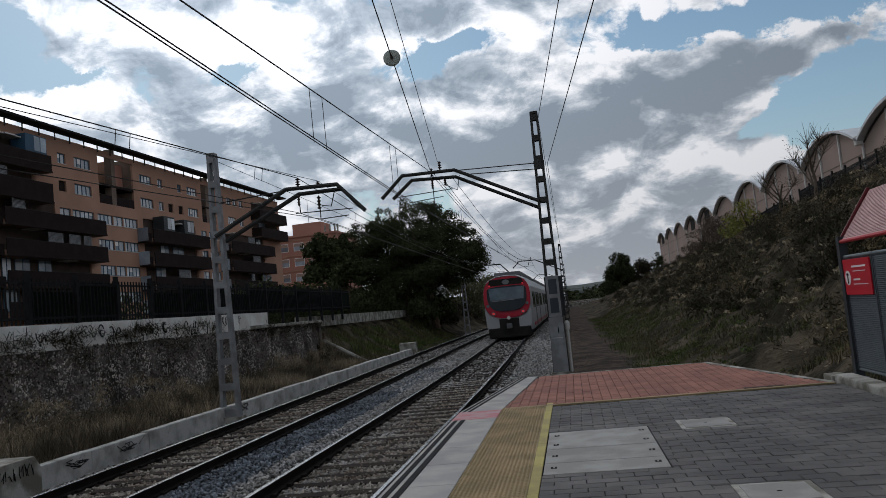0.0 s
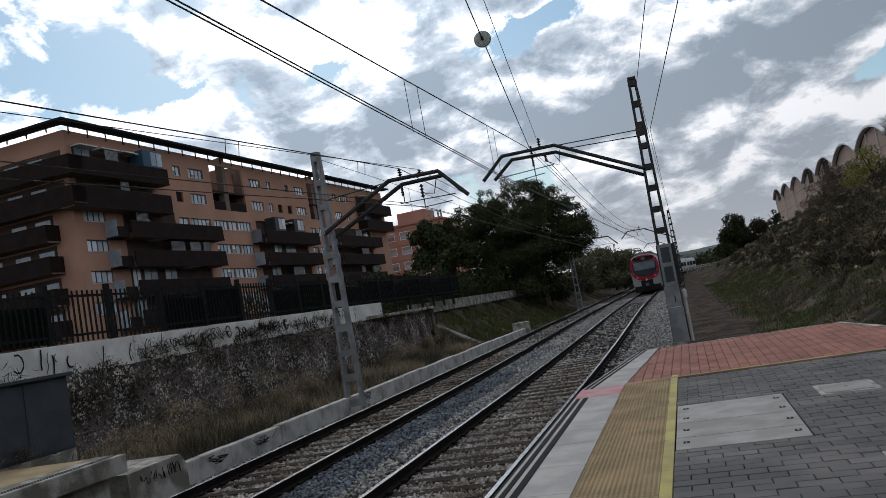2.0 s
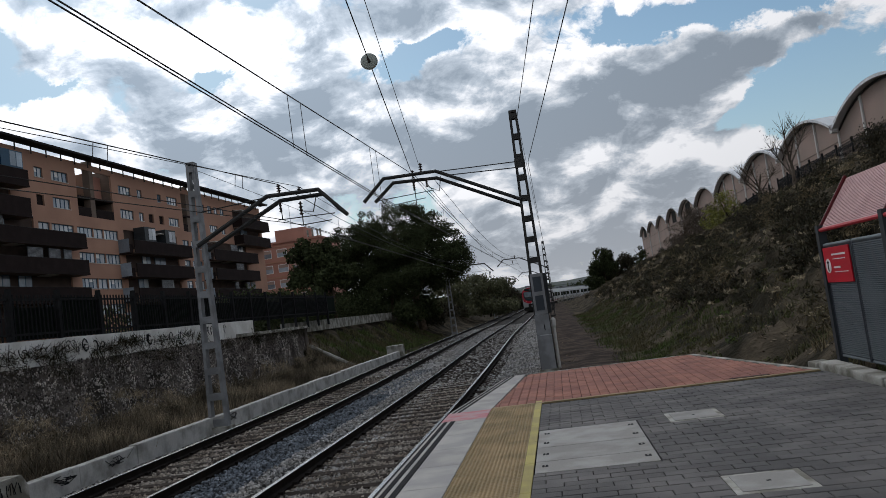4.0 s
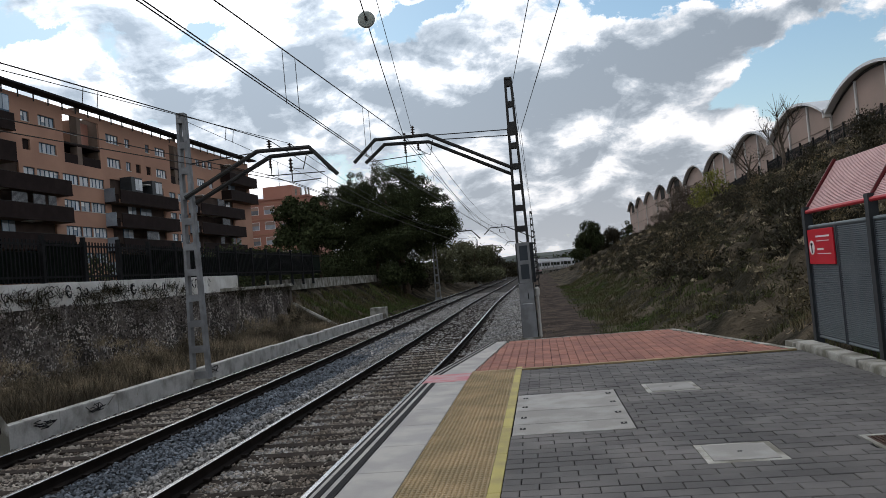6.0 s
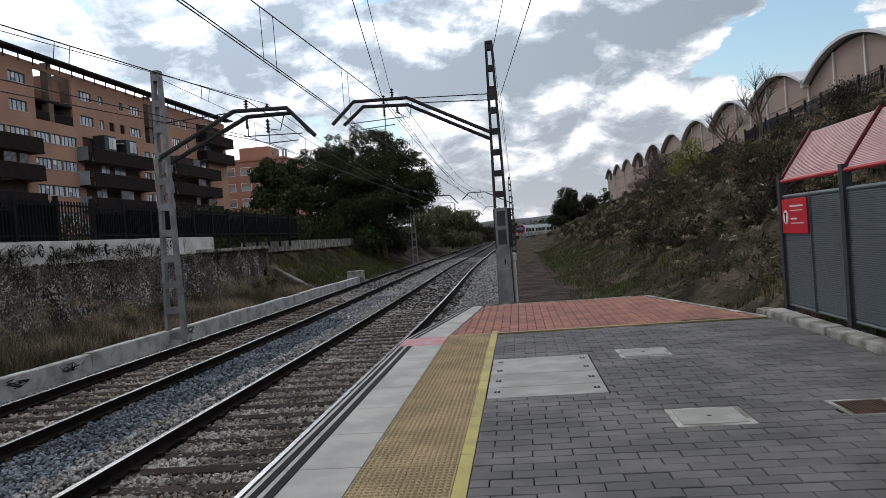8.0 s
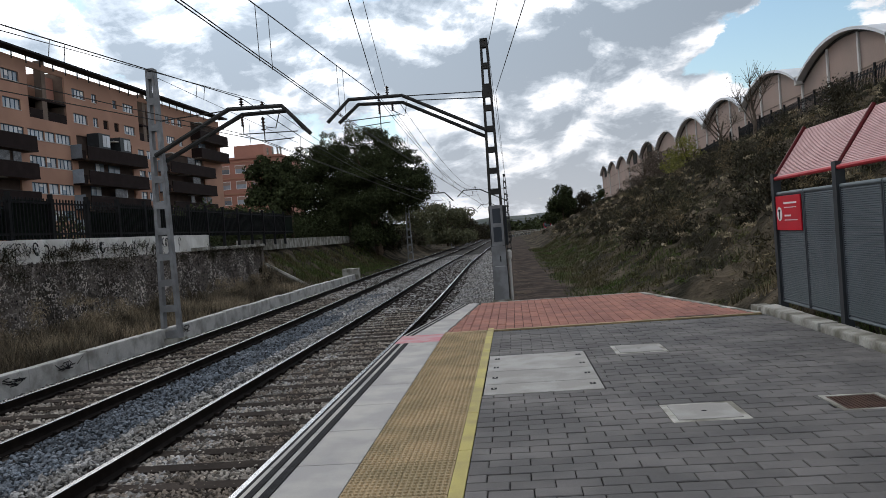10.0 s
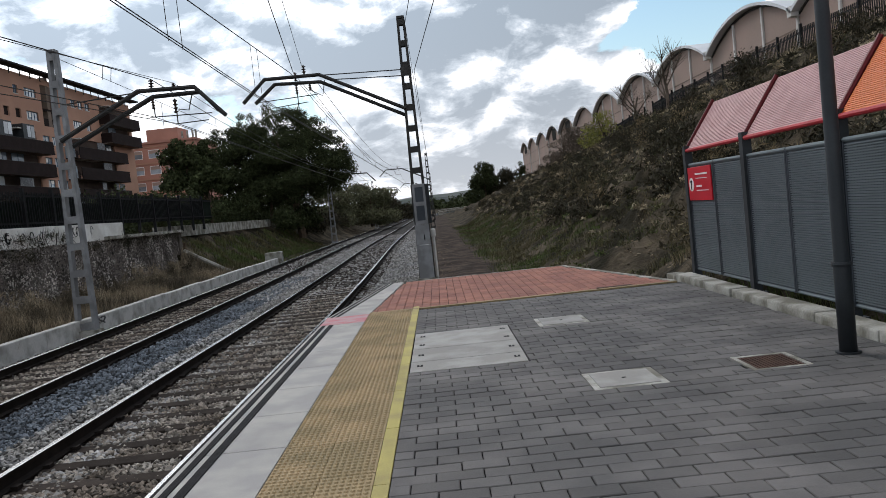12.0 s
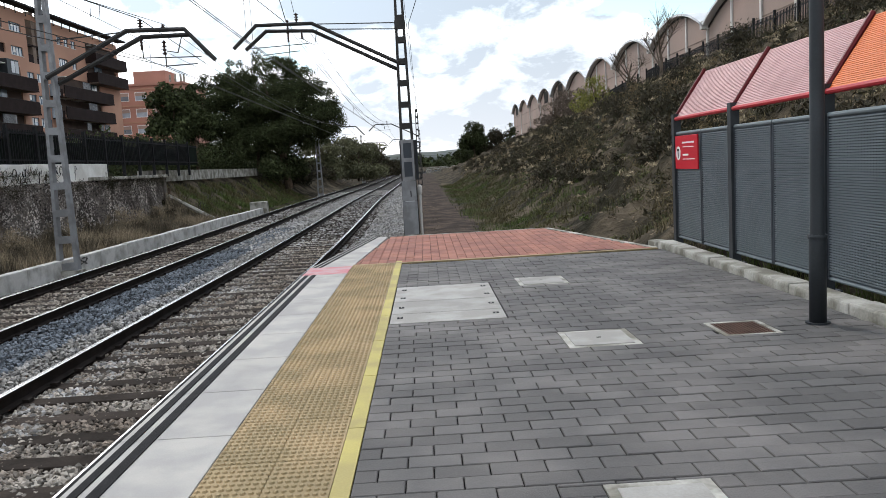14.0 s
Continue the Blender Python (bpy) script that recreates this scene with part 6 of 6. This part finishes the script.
small_tree(-18.9, 60, 1.4, 7.4, 4.4, 41, M_PINE, "dark pine with bare reddish stems behind the fence", 9000, 0.3, "pine_tree")
small_tree(-16.4, 57, 1.4, 5.4, 3.2, 42, M_PINE, "small dark pine beside the larger one", 6000, 0.3, "pine_tree")
small_tree(-24.5, 66, 1.4, 3.6, 4.0, 43, M_PINE, "dark evergreen among the garden trees", 6000, 0.3)
small_tree(-8.9, 106, 0.0, 5.9, 7.5, 44, M_LEAF, "olive-green tree in young leaf beside the line", 16000, 0.3, trunk_h=0.1)
small_tree(-12.6, 98, 0.3, 5.4, 5.5, 45, M_LEAF, "olive-green tree in young leaf", 9000, 0.3, trunk_h=0.1)
small_tree(-9.0, 132, -0.2, 4.6, 6.0, 46, M_SHRUB, "brownish tree in bud far along the line", 6000, 0.35, trunk_h=0.1)
small_tree(-12.0, 150, -0.2, 5.0, 8.0, 47, M_PINE, "dark far tree beside the line", 6000, 0.4, trunk_h=0.1)
small_tree(-8.0, 175, -0.5, 3.6, 8.0, 48, M_SHRUB, "far brownish tree in bud beside the bend", 5000, 0.4, trunk_h=0.1)
small_tree(9.3, 143, 1.4, 7.4, 6.2, 49, M_PINE, "dark round evergreen at the end of the bank", 22000, 0.3, trunk_h=0.05)
small_tree(13.0, 143, 2.4, 4.6, 6.0, 50, M_SHRUB, "brownish shrub tree beside the evergreen", 11000, 0.25, trunk_h=0.05)
small_tree(15.6, 140, 3.4, 4.8, 2.6, 51, M_PINE, "small pointed conifer below the warehouse", 4000, 0.25, trunk_h=0.05)
small_tree(16.4, 53.5, 5.6, 5.4, 3.6, 52, M_SHRUB, "bare twiggy tree at the top of the bank", 250, 0.1, bare=True)
small_tree(16.0, 60.0, 5.2, 4.2, 3.4, 53, M_SHRUB, "bare twiggy tree on the bank", 250, 0.1, bare=True)
small_tree(14.2, 64.0, 4.6, 3.2, 3.6, 54, M_YELLOWLEAF, "yellow-green shrub in young leaf on the bank", 3500, 0.16, name="shrub", trunk_h=0.05, category="shrub")
small_tree(14.6, 76.0, 4.8, 3.6, 4.6, 55, M_TWIG, "greyish bare shrub on the bank", 4500, 0.16, name="shrub", trunk_h=0.05, category="shrub")
small_tree(14.8, 88.0, 4.6, 3.6, 5.0, 56, M_TWIG, "greyish bare shrub on the bank", 4500, 0.16, name="shrub", trunk_h=0.05, category="shrub")


def make_hedge():
    rnd = random.Random(61)
    blobs = []
    for i in range(60):
        y = rnd.uniform(31, 95)
        blobs.append((-14.2 - rnd.uniform(0, 8), y, 2.0 + rnd.uniform(0, 1.3), rnd.uniform(0.8, 1.8), rnd.uniform(0.8, 1.8), rnd.uniform(0.8, 1.5)))
    for i in range(26):
        blobs.append((-16 - rnd.uniform(0, 9), rnd.uniform(42, 80), 1.9 + rnd.uniform(0, 1.2), rnd.uniform(0.9, 1.8), rnd.uniform(0.9, 1.8), rnd.uniform(0.8, 1.4)))
    h = leaf_cloud("garden_hedge", blobs, 70000, 0.18, M_PINE, 61, shell=0.4)
    tagged(h, "dark overgrown garden shrubs behind the fence", "hedge", kind="stuff")
    blobs = [(-10.8 - rnd.uniform(0, 3.5), rnd.uniform(68, 96), 0.6 + rnd.uniform(0, 1.0), rnd.uniform(0.7, 1.3), rnd.uniform(1, 2), rnd.uniform(0.5, 1.0)) for _ in range(30)]
    tagged(leaf_cloud("trackside_shrubs", blobs, 9000, 0.25, M_SHRUB, 62, shell=0.3), "dark brambles beside the far track", "shrubs", kind="stuff")
    # dark shrubs added to darken the slope like shade under the crown
    blobs = [(-10.6 - rnd.uniform(0, 5.5), rnd.uniform(58, 80), 0.9 + rnd.uniform(0, 1.3), rnd.uniform(0.6, 1.2), rnd.uniform(0.8, 1.6), rnd.uniform(0.4, 0.9)) for _ in range(40)]
    tagged(leaf_cloud("pine_undergrowth", blobs, 22000, 0.2, M_PINE, 64, shell=0.3), "dark undergrowth added as shade below the large pine", "shrubs", kind="stuff")
    blobs = [(rnd.uniform(-70, -14), rnd.uniform(105, 240), 0.5 + rnd.uniform(0, 2.0), rnd.uniform(2, 4), rnd.uniform(2, 4), rnd.uniform(1.2, 2.6)) for _ in range(90)]
    tagged(leaf_cloud("far_trees", blobs, 26000, 0.6, M_PINE, 63, shell=0.3), "dark far trees beside the railway", "trees", kind="stuff")


make_hedge()


def blades(name, x, y, zf, count, h0, h1, material, label, seed, width=0.012, lean=0.5):
    rng = np.random.default_rng(seed)
    px, py = x(rng, count), y(rng, count)
    verts, faces = [], []
    for i in range(len(px)):
        z = zf(px[i], py[i])
        h, a, w = rng.uniform(h0, h1), rng.uniform(0, 6.28), width * rng.uniform(0.6, 1.6)
        dx, dy = math.cos(a) * h * lean * rng.random(), math.sin(a) * h * lean * rng.random()
        k = len(verts)
        verts += [(px[i] - w * math.sin(a), py[i] + w * math.cos(a), z - 0.03), (px[i] + w * math.sin(a), py[i] - w * math.cos(a), z - 0.03), (px[i] + dx, py[i] + dy, z + h)]
        faces.append((k, k + 1, k + 2))
    ob = raw(name, verts, faces, material)
    tagged(ob, label, "grass", kind="stuff")


def bunched(x0, x1, n, spread):
    """Values in bunches, so that grass grows in tufts."""
    def f(rng, count):
        c = rng.uniform(x0, x1, n)
        return np.clip(c[np.arange(count) % n] + rng.normal(0, spread, count), x0 - 1.5 * spread, x1 + 1.5 * spread)
    return f


blades("dry_weeds", bunched(-11.6, -9.25, 1700, 0.07), bunched(9.5, 35, 1700, 0.07), ground_z, 40000, 0.08, 0.62, M_WEED, "tall dry weeds at the foot of the retaining wall", 71, 0.011, 1.1)
blades("bank_grass", bunched(3.9, 17, 1500, 0.10), bunched(11, 70, 1500, 0.12), ground_z, 24000, 0.04, 0.18, M_GRASS, "tufts of rough grass on the bank", 72, 0.009, 1.2)
blades("bank_dry_grass", bunched(3.9, 17.4, 1500, 0.12), bunched(4, 90, 1500, 0.14), ground_z, 70000, 0.05, 0.24, M_DRYGRASS, "dry straw-coloured grass on the bank", 73, 0.010, 1.4)
blades("green_grass", bunched(-12.4, -9.4, 500, 0.15), bunched(35.6, 66, 500, 0.2), ground_z, 22000, 0.06, 0.26, M_GRASS, "green grass on the slope by the wall", 74, 0.02, 1.0)
blades("toe_grass", bunched(1.6, 4.6, 900, 0.22), bunched(19, 75, 900, 0.2), ground_z, 38000, 0.03, 0.17, M_GRASS, "green grass at the foot of the bank", 75, 0.010, 1.0)
blades("kerb_grass", bunched(3.42, 3.9, 120, 0.05), bunched(-2, 10.5, 120, 0.06), ground_z, 3500, 0.05, 0.22, M_GRASS, "grass behind the kerb", 76, 0.008, 1.0)


def make_bank_shrubs():
    rnd = random.Random(81)
    dark, dry = [], []
    for i in range(600):
        x, y = rnd.uniform(4.6, 16.0), rnd.uniform(8, 120)
        r = rnd.choice((0.22, 0.3, 0.45, 0.6, 0.8, 1.0)) * rnd.uniform(0.8, 1.2) * (1 if y < 60 else 0.75)
        (dark if rnd.random() < 0.7 else dry).append((x, y, ground_z(x, y) + r * 0.3, r * 0.9, r * 1.0, r * 0.75))
    tagged(leaf_cloud("bank_shrubs", dark, 120000, 0.17, M_SHRUB, 81, shell=0.15, slim=0.13, up=0.9), "low dark scrub scattered over the bank", "shrubs", kind="stuff")
    tagged(leaf_cloud("bank_dry_scrub", dry, 40000, 0.17, M_DRYGRASS, 82, shell=0.2, slim=0.08, up=0.9), "low dry scrub scattered over the bank", "shrubs", kind="stuff")
    twigs = [(-11.80, rnd.uniform(13, 24.5), rnd.uniform(1.42, 1.72), 0.08, rnd.uniform(0.3, 0.8), rnd.uniform(0.1, 0.22)) for _ in range(26)]
    tagged(leaf_cloud("parapet_twigs", twigs, 1300, 0.5, M_SHRUB, 84, shell=0.2, slim=0.014, up=0.8), "bare dark twigs hanging over the parapet", "creeper", kind="stuff")
    creeper = [(-11.60, rnd.uniform(9, 34.5), rnd.uniform(0.7, 1.6), 0.10, rnd.uniform(0.4, 1.1), rnd.uniform(0.12, 0.4)) for _ in range(40)]
    tagged(leaf_cloud("wall_creeper", creeper, 3000, 0.22, M_SHRUB, 83, shell=0.2, slim=0.03), "bare dark creeper over the retaining wall", "creeper", kind="stuff")


make_bank_shrubs()


def make_brush():
    """Thin dry brush before the retaining wall; grassy ledges with dark clumps as their shadow along the bank."""
    rnd = random.Random(85)
    brush = [(-11.45 + rnd.uniform(0, 1.5) * rnd.random(), rnd.uniform(8.5, 34.5), -0.55 + rnd.uniform(0, 1.1) * rnd.random(), rnd.uniform(0.08, 0.25), rnd.uniform(0.3, 0.8), rnd.uniform(0.15, 0.4)) for _ in range(170)]
    tagged(leaf_cloud("wall_brush", brush, 42000, 0.13, M_WEED, 85, shell=0.15, slim=0.05, up=1.2), "thin dry brush before the retaining wall", "brush", kind="stuff")
    pale, dim, green = [], [], []
    for i in range(2300):
        y = 7 + 88 * rnd.random() ** 1.35
        x = rnd.uniform(4.4, 17.2)
        k = (1 + y / 120) * (0.5 if x < 5 else 1)
        b = (rnd.uniform(0.08, 0.16) * k, rnd.uniform(0.30, 0.85) * k, rnd.uniform(0.05, 0.11) * k)
        patch = noise.noise((x * 0.28, y * 0.16, 61))
        if rnd.random() < 0.58 + 0.6 * patch:
            pale.append((x, y, ground_z(x, y) + b[2] * 0.5, *b))
        else:
            # dark clumps set slightly downhill to act as shadow under the ledges
            dim.append((x - 0.1, y, ground_z(x - 0.1, y) + b[2], b[0] * 1.2, b[1], b[2] * 2.2))
    for i in range(500):
        y = rnd.uniform(6, 70)
        x = (4.2 if y < 14 else 2.4) + 5.0 * rnd.random() ** 1.6
        green.append((x, y, ground_z(x, y) + 0.04, rnd.uniform(0.12, 0.3), rnd.uniform(0.2, 0.5), rnd.uniform(0.05, 0.12)))
    tagged(leaf_cloud("ledge_grass", pale, 150000, 0.125, M_TUFT, 86, shell=0.3, slim=0.16, up=0.3), "matted dry grass on small ledges of the bank", "grass", kind="stuff")
    tagged(leaf_cloud("ledge_scrub", dim, 90000, 0.13, M_SHRUB, 87, shell=0.2, slim=0.18, up=0.5), "dark leaf clumps standing in for shadow below the ledges", "shrubs", kind="stuff")
    tagged(leaf_cloud("toe_herbs", green, 26000, 0.07, M_GRASS, 88, shell=0.2, slim=0.25, up=0.6), "green herbs at the foot of the bank", "herbs", kind="stuff")


make_brush()


def make_clods():
    """Lumps of earth and stones on the bank and the dirt path."""
    rng = np.random.default_rng(19)
    n = 14000
    x, y = 3.8 + 13.4 * rng.random(n), 8 + 72 * rng.random(n) ** 1.5
    x[:2600], y[:2600] = rng.uniform(-0.4, 3.8, 2600), 14.4 + 40 * rng.random(2600) ** 1.5
    base = np.array([(1, 0, 0.1), (0, 1, 0.05), (-0.9, 0.1, 0.1), (0.1, -0.9, 0.0), (0.15, 0.1, 0.6), (-0.3, -0.2, 0.5), (0, 0, -0.6)])
    tri = np.array([(0, 1, 4), (1, 2, 5), (1, 5, 4), (2, 3, 5), (3, 0, 4), (3, 4, 5), (1, 0, 6), (2, 1, 6), (3, 2, 6), (0, 3, 6)])
    s = rng.uniform(0.015, 0.06, n)
    s[:2600] *= 0.4
    a = rng.uniform(0, 6.28, n)
    v = base[None] * rng.uniform(0.6, 1.4, (n, 1, 3)) * s[:, None, None]
    ca, sa = np.cos(a)[:, None], np.sin(a)[:, None]
    v = np.stack([v[..., 0] * ca - v[..., 1] * sa, v[..., 0] * sa + v[..., 1] * ca, v[..., 2]], -1)
    z = np.array([ground_z(p, q) for p, q in zip(x, y)])
    v += np.stack([x, y, z - 0.015], -1)[:, None, :]
    f = (tri[None] + (np.arange(n) * 7)[:, None, None]).reshape(-1, 3)
    tagged(raw("bank_clods", v.reshape(-1, 3).tolist(), f.tolist(), M_CLOD), "lumps of dry earth and stone on the bank", "clods", kind="stuff")


make_clods()


# ---- distance ----
def make_distance():
    verts, faces = [], []
    n = 160
    for i in range(n + 1):
        a = radians(-75 + 150 * i / n)
        x, y = math.sin(a) * 1500, math.cos(a) * 1500
        h = 27 + 9 * noise.noise((i * 0.06, 0, 0)) + 2.5 * noise.noise((i * 0.5, 3, 0))
        verts += [(x, y, -2), (x, y, h * 0.55), (x * 1.3, y * 1.3, h * 1.3)]
    for i in range(n):
        for j in range(2):
            a = i * 3 + j
            faces.append((a, a + 3, a + 4, a + 1))
    tagged(raw("far_hills", verts, faces, M_FAR, smooth=True), "low hills on the horizon, greyed in colour for haze", "hills", kind="structure")
    rnd = random.Random(91)
    blobs = [(rnd.uniform(-60, 160), rnd.uniform(300, 420), rnd.uniform(0, 3), rnd.uniform(5, 10), rnd.uniform(5, 10), rnd.uniform(2, 4.5)) for _ in range(70)]
    tagged(leaf_cloud("far_wood", blobs, 16000, 1.6, M_PINE, 91, shell=0.3), "dark belt of far trees", "trees", kind="stuff")
    # double bars added for two white lines, no railing is known here
    g = thing("added_lineside_bars", "pale double bars on posts, added along the far bend", "railing")
    s = 172.0
    post = None
    while s < 300:
        p = track(s, 4.2)
        if post is None:
            post = part("post", boxed(-0.06, 0.06, -0.06, 0.06, -0.95, 0.55), M_KERB, g)
            post.location = p
        else:
            piece("post", post.data, g, Matrix.Translation(p))
        s += 4
    for z in (0.05, 0.45):
        sweep("rail_bar", [(4.15, z), (4.25, z), (4.25, z + 0.14), (4.15, z + 0.14)], list(range(172, 301, 4)), M_KERB, g)


make_distance()


# ---- the train ----
CAR = 20.0


def make_car(kind):
    """A coach, its middle over the origin and the line along +y; kind: rear, middle or front."""
    c = thing("train_car", {"rear": "white commuter train coach with a red-framed driver's cab", "middle": "white commuter train coach with a dark window band", "front": "white leading coach of the commuter train"}[kind], "train car", group="coaches of the train")
    half = CAR / 2 - 0.15
    ring = [(-1.40, 0.42), (-1.47, 0.9), (-1.47, 2.2), (-1.42, 3.1), (-1.20, 3.62), (-0.7, 3.86), (0, 3.92), (0.7, 3.86), (1.20, 3.62), (1.42, 3.1), (1.47, 2.2), (1.47, 0.9), (1.40, 0.42)]
    stations = [(-half, 1.0, 0.0), (half, 1.0, 0.0)]
    if kind == "rear":
        stations = [(-half, 0.90, 0.10), (-half + 0.22, 0.95, 0.04), (-half + 0.7, 0.985, 0.01), (-half + 1.5, 1.0, 0.0), (half, 1.0, 0.0)]
    bm = bmesh.new()
    rows = []
    for y, k, lift in stations:
        rows.append([bm.verts.new((x * k, y + (0.30 * max(0, (z - 1.9) / 2.0) if k < 0.95 else 0) , 0.42 + (z - 0.42) * (1 - (1 - k) * 0.35))) for x, z in ring])
    for a, b in zip(rows, rows[1:]):
        for i in range(len(ring)):
            j = (i + 1) % len(ring)
            bm.faces.new((a[i], a[j], b[j], b[i]))
    bm.faces.new(rows[0]), bm.faces.new(rows[-1])
    bmesh.ops.recalc_face_normals(bm, faces=bm.faces[:])
    part("body", bm, M_TRAINWHITE, c)
    part("underframe", boxed(-1.25, 1.25, -half + 0.5, half - 0.2, 0.18, 0.46), M_UNDER, c)
    for side in (-1, 1):
        x = side * 1.478
        part("window_band", boxed(min(x, x - side * 0.03), max(x, x - side * 0.03), -half + 2.2, half - 0.4, 1.75, 2.75), M_TRAINGLASS, c, "dark window band")
        part("red_stripe", boxed(min(x, x - side * 0.03), max(x, x - side * 0.03), -half + 2.2, half - 0.4, 0.62, 0.80), M_TRAINRED, c)
        for y in (-4.5, 2.5):
            part("door", boxed(min(x, x + side * 0.006), max(x, x + side * 0.006), y, y + 1.5, 0.55, 2.75), M_TRAINGREY, c)
    part("roof_gear", boxed(-0.85, 0.85, -half + 2.0, half - 1.0, 3.84, 4.14, bevel=0.08), M_TRAINGREY, c, "grey roof equipment")
    for y in (-half + 3, half - 3):
        bogie = part("bogie", boxed(-1.15, 1.15, y - 1.5, y + 1.5, 0.25, 0.6, bevel=0.05), M_UNDER, c)
        for dy in (-1.1, 1.1):
            for side in (-0.872, 0.872):
                part("wheel", lathe(bmesh.new(), [(0.42, -0.06), (0.42, 0.06)], (side, y + dy, 0.42), 16, "x"), M_UNDER, bogie)
    if kind == "rear":
        yf = -half
        # cab face, layered outwards: red mask, dark windscreen, white chin, coupler
        def plate(pts, y, thick, lean):
            b = bmesh.new()
            fr = [b.verts.new((x, y + lean * max(0, z - 1.9), z)) for x, z in pts]
            bk = [b.verts.new((x, y + thick + lean * max(0, z - 1.9), z)) for x, z in pts]
            b.faces.new(fr), b.faces.new(bk[::-1])
            for i in range(len(pts)):
                j = (i + 1) % len(pts)
                b.faces.new((fr[i], bk[i], bk[j], fr[j]))
            bmesh.ops.recalc_face_normals(b, faces=b.faces[:])
            return b
        turn = [2 * math.pi * i / 40 for i in range(40)]
        mask = [(1.43 * math.copysign(abs(math.cos(a)) ** 0.72, math.cos(a)), 2.56 + (1.24 if math.sin(a) > 0 else 1.30) * math.copysign(abs(math.sin(a)) ** 0.72, math.sin(a))) for a in turn]
        part("cab_mask", plate(mask, yf - 0.06, 0.10, 0.15), M_TRAINRED, c, "red oval cab front")
        glass = [(1.22 * math.copysign(abs(math.cos(a)) ** 0.6, math.cos(a)), 2.70 + (0.52 if math.sin(a) > 0 else 1.03) * math.copysign(abs(math.sin(a)) ** (0.35 if math.sin(a) > 0 else 0.85), math.sin(a))) for a in turn]
        ws = part("windscreen", plate(glass, yf - 0.10, 0.05, 0.15), M_TRAINGLASS, c, "dark curved windscreen")
        # thin plate over the glass that paints the reflected sky
        part("sky_reflection", plate([(-1.02, 2.36), (1.02, 2.36), (1.10, 3.12), (-1.10, 3.12)], yf - 0.106, 0.004, 0.15), M_CABREFLECTION, ws, "sky reflection painted blue-grey on the upper windscreen")
        part("wiper", plate([(-0.95, 2.30), (0.45, 2.33), (0.45, 2.37), (-0.95, 2.34)], yf - 0.112, 0.004, 0.15), M_TRAINGREY, ws)
        part("destination_panel", plate([(-1.12, 3.27), (1.12, 3.27), (0.98, 3.66), (-0.98, 3.66)], yf - 0.08, 0.05, 0.15), M_UNDER, c)
        part("roof_emblem", plate([(0.22 * math.cos(a), 3.46 + 0.15 * math.sin(a)) for a in turn], yf - 0.086, 0.004, 0.15), M_TRAINGREY, c)
        for side in (-1, 1):
            part("chin", plate([(side * 0.62, 0.68), (side * 1.36, 0.68), (side * 1.43, 1.95), (side * 1.12, 1.42), (side * 0.62, 1.24)][::side], yf - 0.05, 0.12, 0.0), M_TRAINWHITE, c, "white lower cab panel")
            lamp = part("lamp_cluster", lathe(bmesh.new(), [(0.13, -0.02), (0.13, 0.02)], (side * 0.90, yf - 0.07, 1.58), 16, "y"), M_TRAINGREY, c)
            part("tail_light", lathe(bmesh.new(), [(0.07, -0.01), (0.07, 0.02)], (side * 0.90, yf - 0.10, 1.58), 16, "y"), M_TAIL, lamp, "glowing red tail light")
            part("lamp_cluster", lathe(bmesh.new(), [(0.09, -0.02), (0.09, 0.02)], (side * 1.20, yf - 0.075, 2.06), 16, "y"), M_TRAINGREY, c)
            part("marker_light", lathe(bmesh.new(), [(0.045, -0.02), (0.045, 0.02)], (side * 1.02, yf + 0.14, 3.30), 12, "y"), M_TAIL, c, "small red upper light")
        part("coupler_recess", boxed(-0.60, 0.60, yf - 0.045, yf + 0.3, 0.30, 1.22), M_UNDER, c)
        part("coupler", boxed(-0.16, 0.16, yf - 0.30, yf + 0.2, 0.62, 0.92, bevel=0.04), M_TRAINGREY, c)
        part("cow_catcher", boxed(-1.30, 1.30, yf - 0.08, yf + 0.5, 0.06, 0.68, bevel=0.08), M_UNDER, c)
        part("emblem", lathe(bmesh.new(), [(0.11, -0.02), (0.11, 0.02)], (0, yf - 0.075, 1.26), 20, "y"), M_WHITE, c)
    return c


CARS = [make_car("rear")] + [make_car("middle") for _ in range(6)] + [make_car("front")]


# ---- what moves ----
TRAIN_AT = [(0, 47.5), (0.5, 55.5), (1, 64), (1.5, 73), (2, 82.5), (2.5, 93), (3, 104.5), (4, 128), (5, 153), (6, 179), (7, 206), (8, 234), (9, 263), (10, 293), (11, 324), (12, 356), (13, 389), (14, 422)]


def motions():
    for i, car in enumerate(CARS):
        rows = []
        for t, s in TRAIN_AT:
            a, b = track(s + CAR * i + 2.5), track(s + CAR * i + CAR - 2.5)
            d = b - a
            mid = (a + b) / 2
            rows.append((t, pose(mid.x, mid.y, -0.70, 0, 0, -math.degrees(math.atan2(d.x, d.y)))))
        walk(car, rows)


motions()
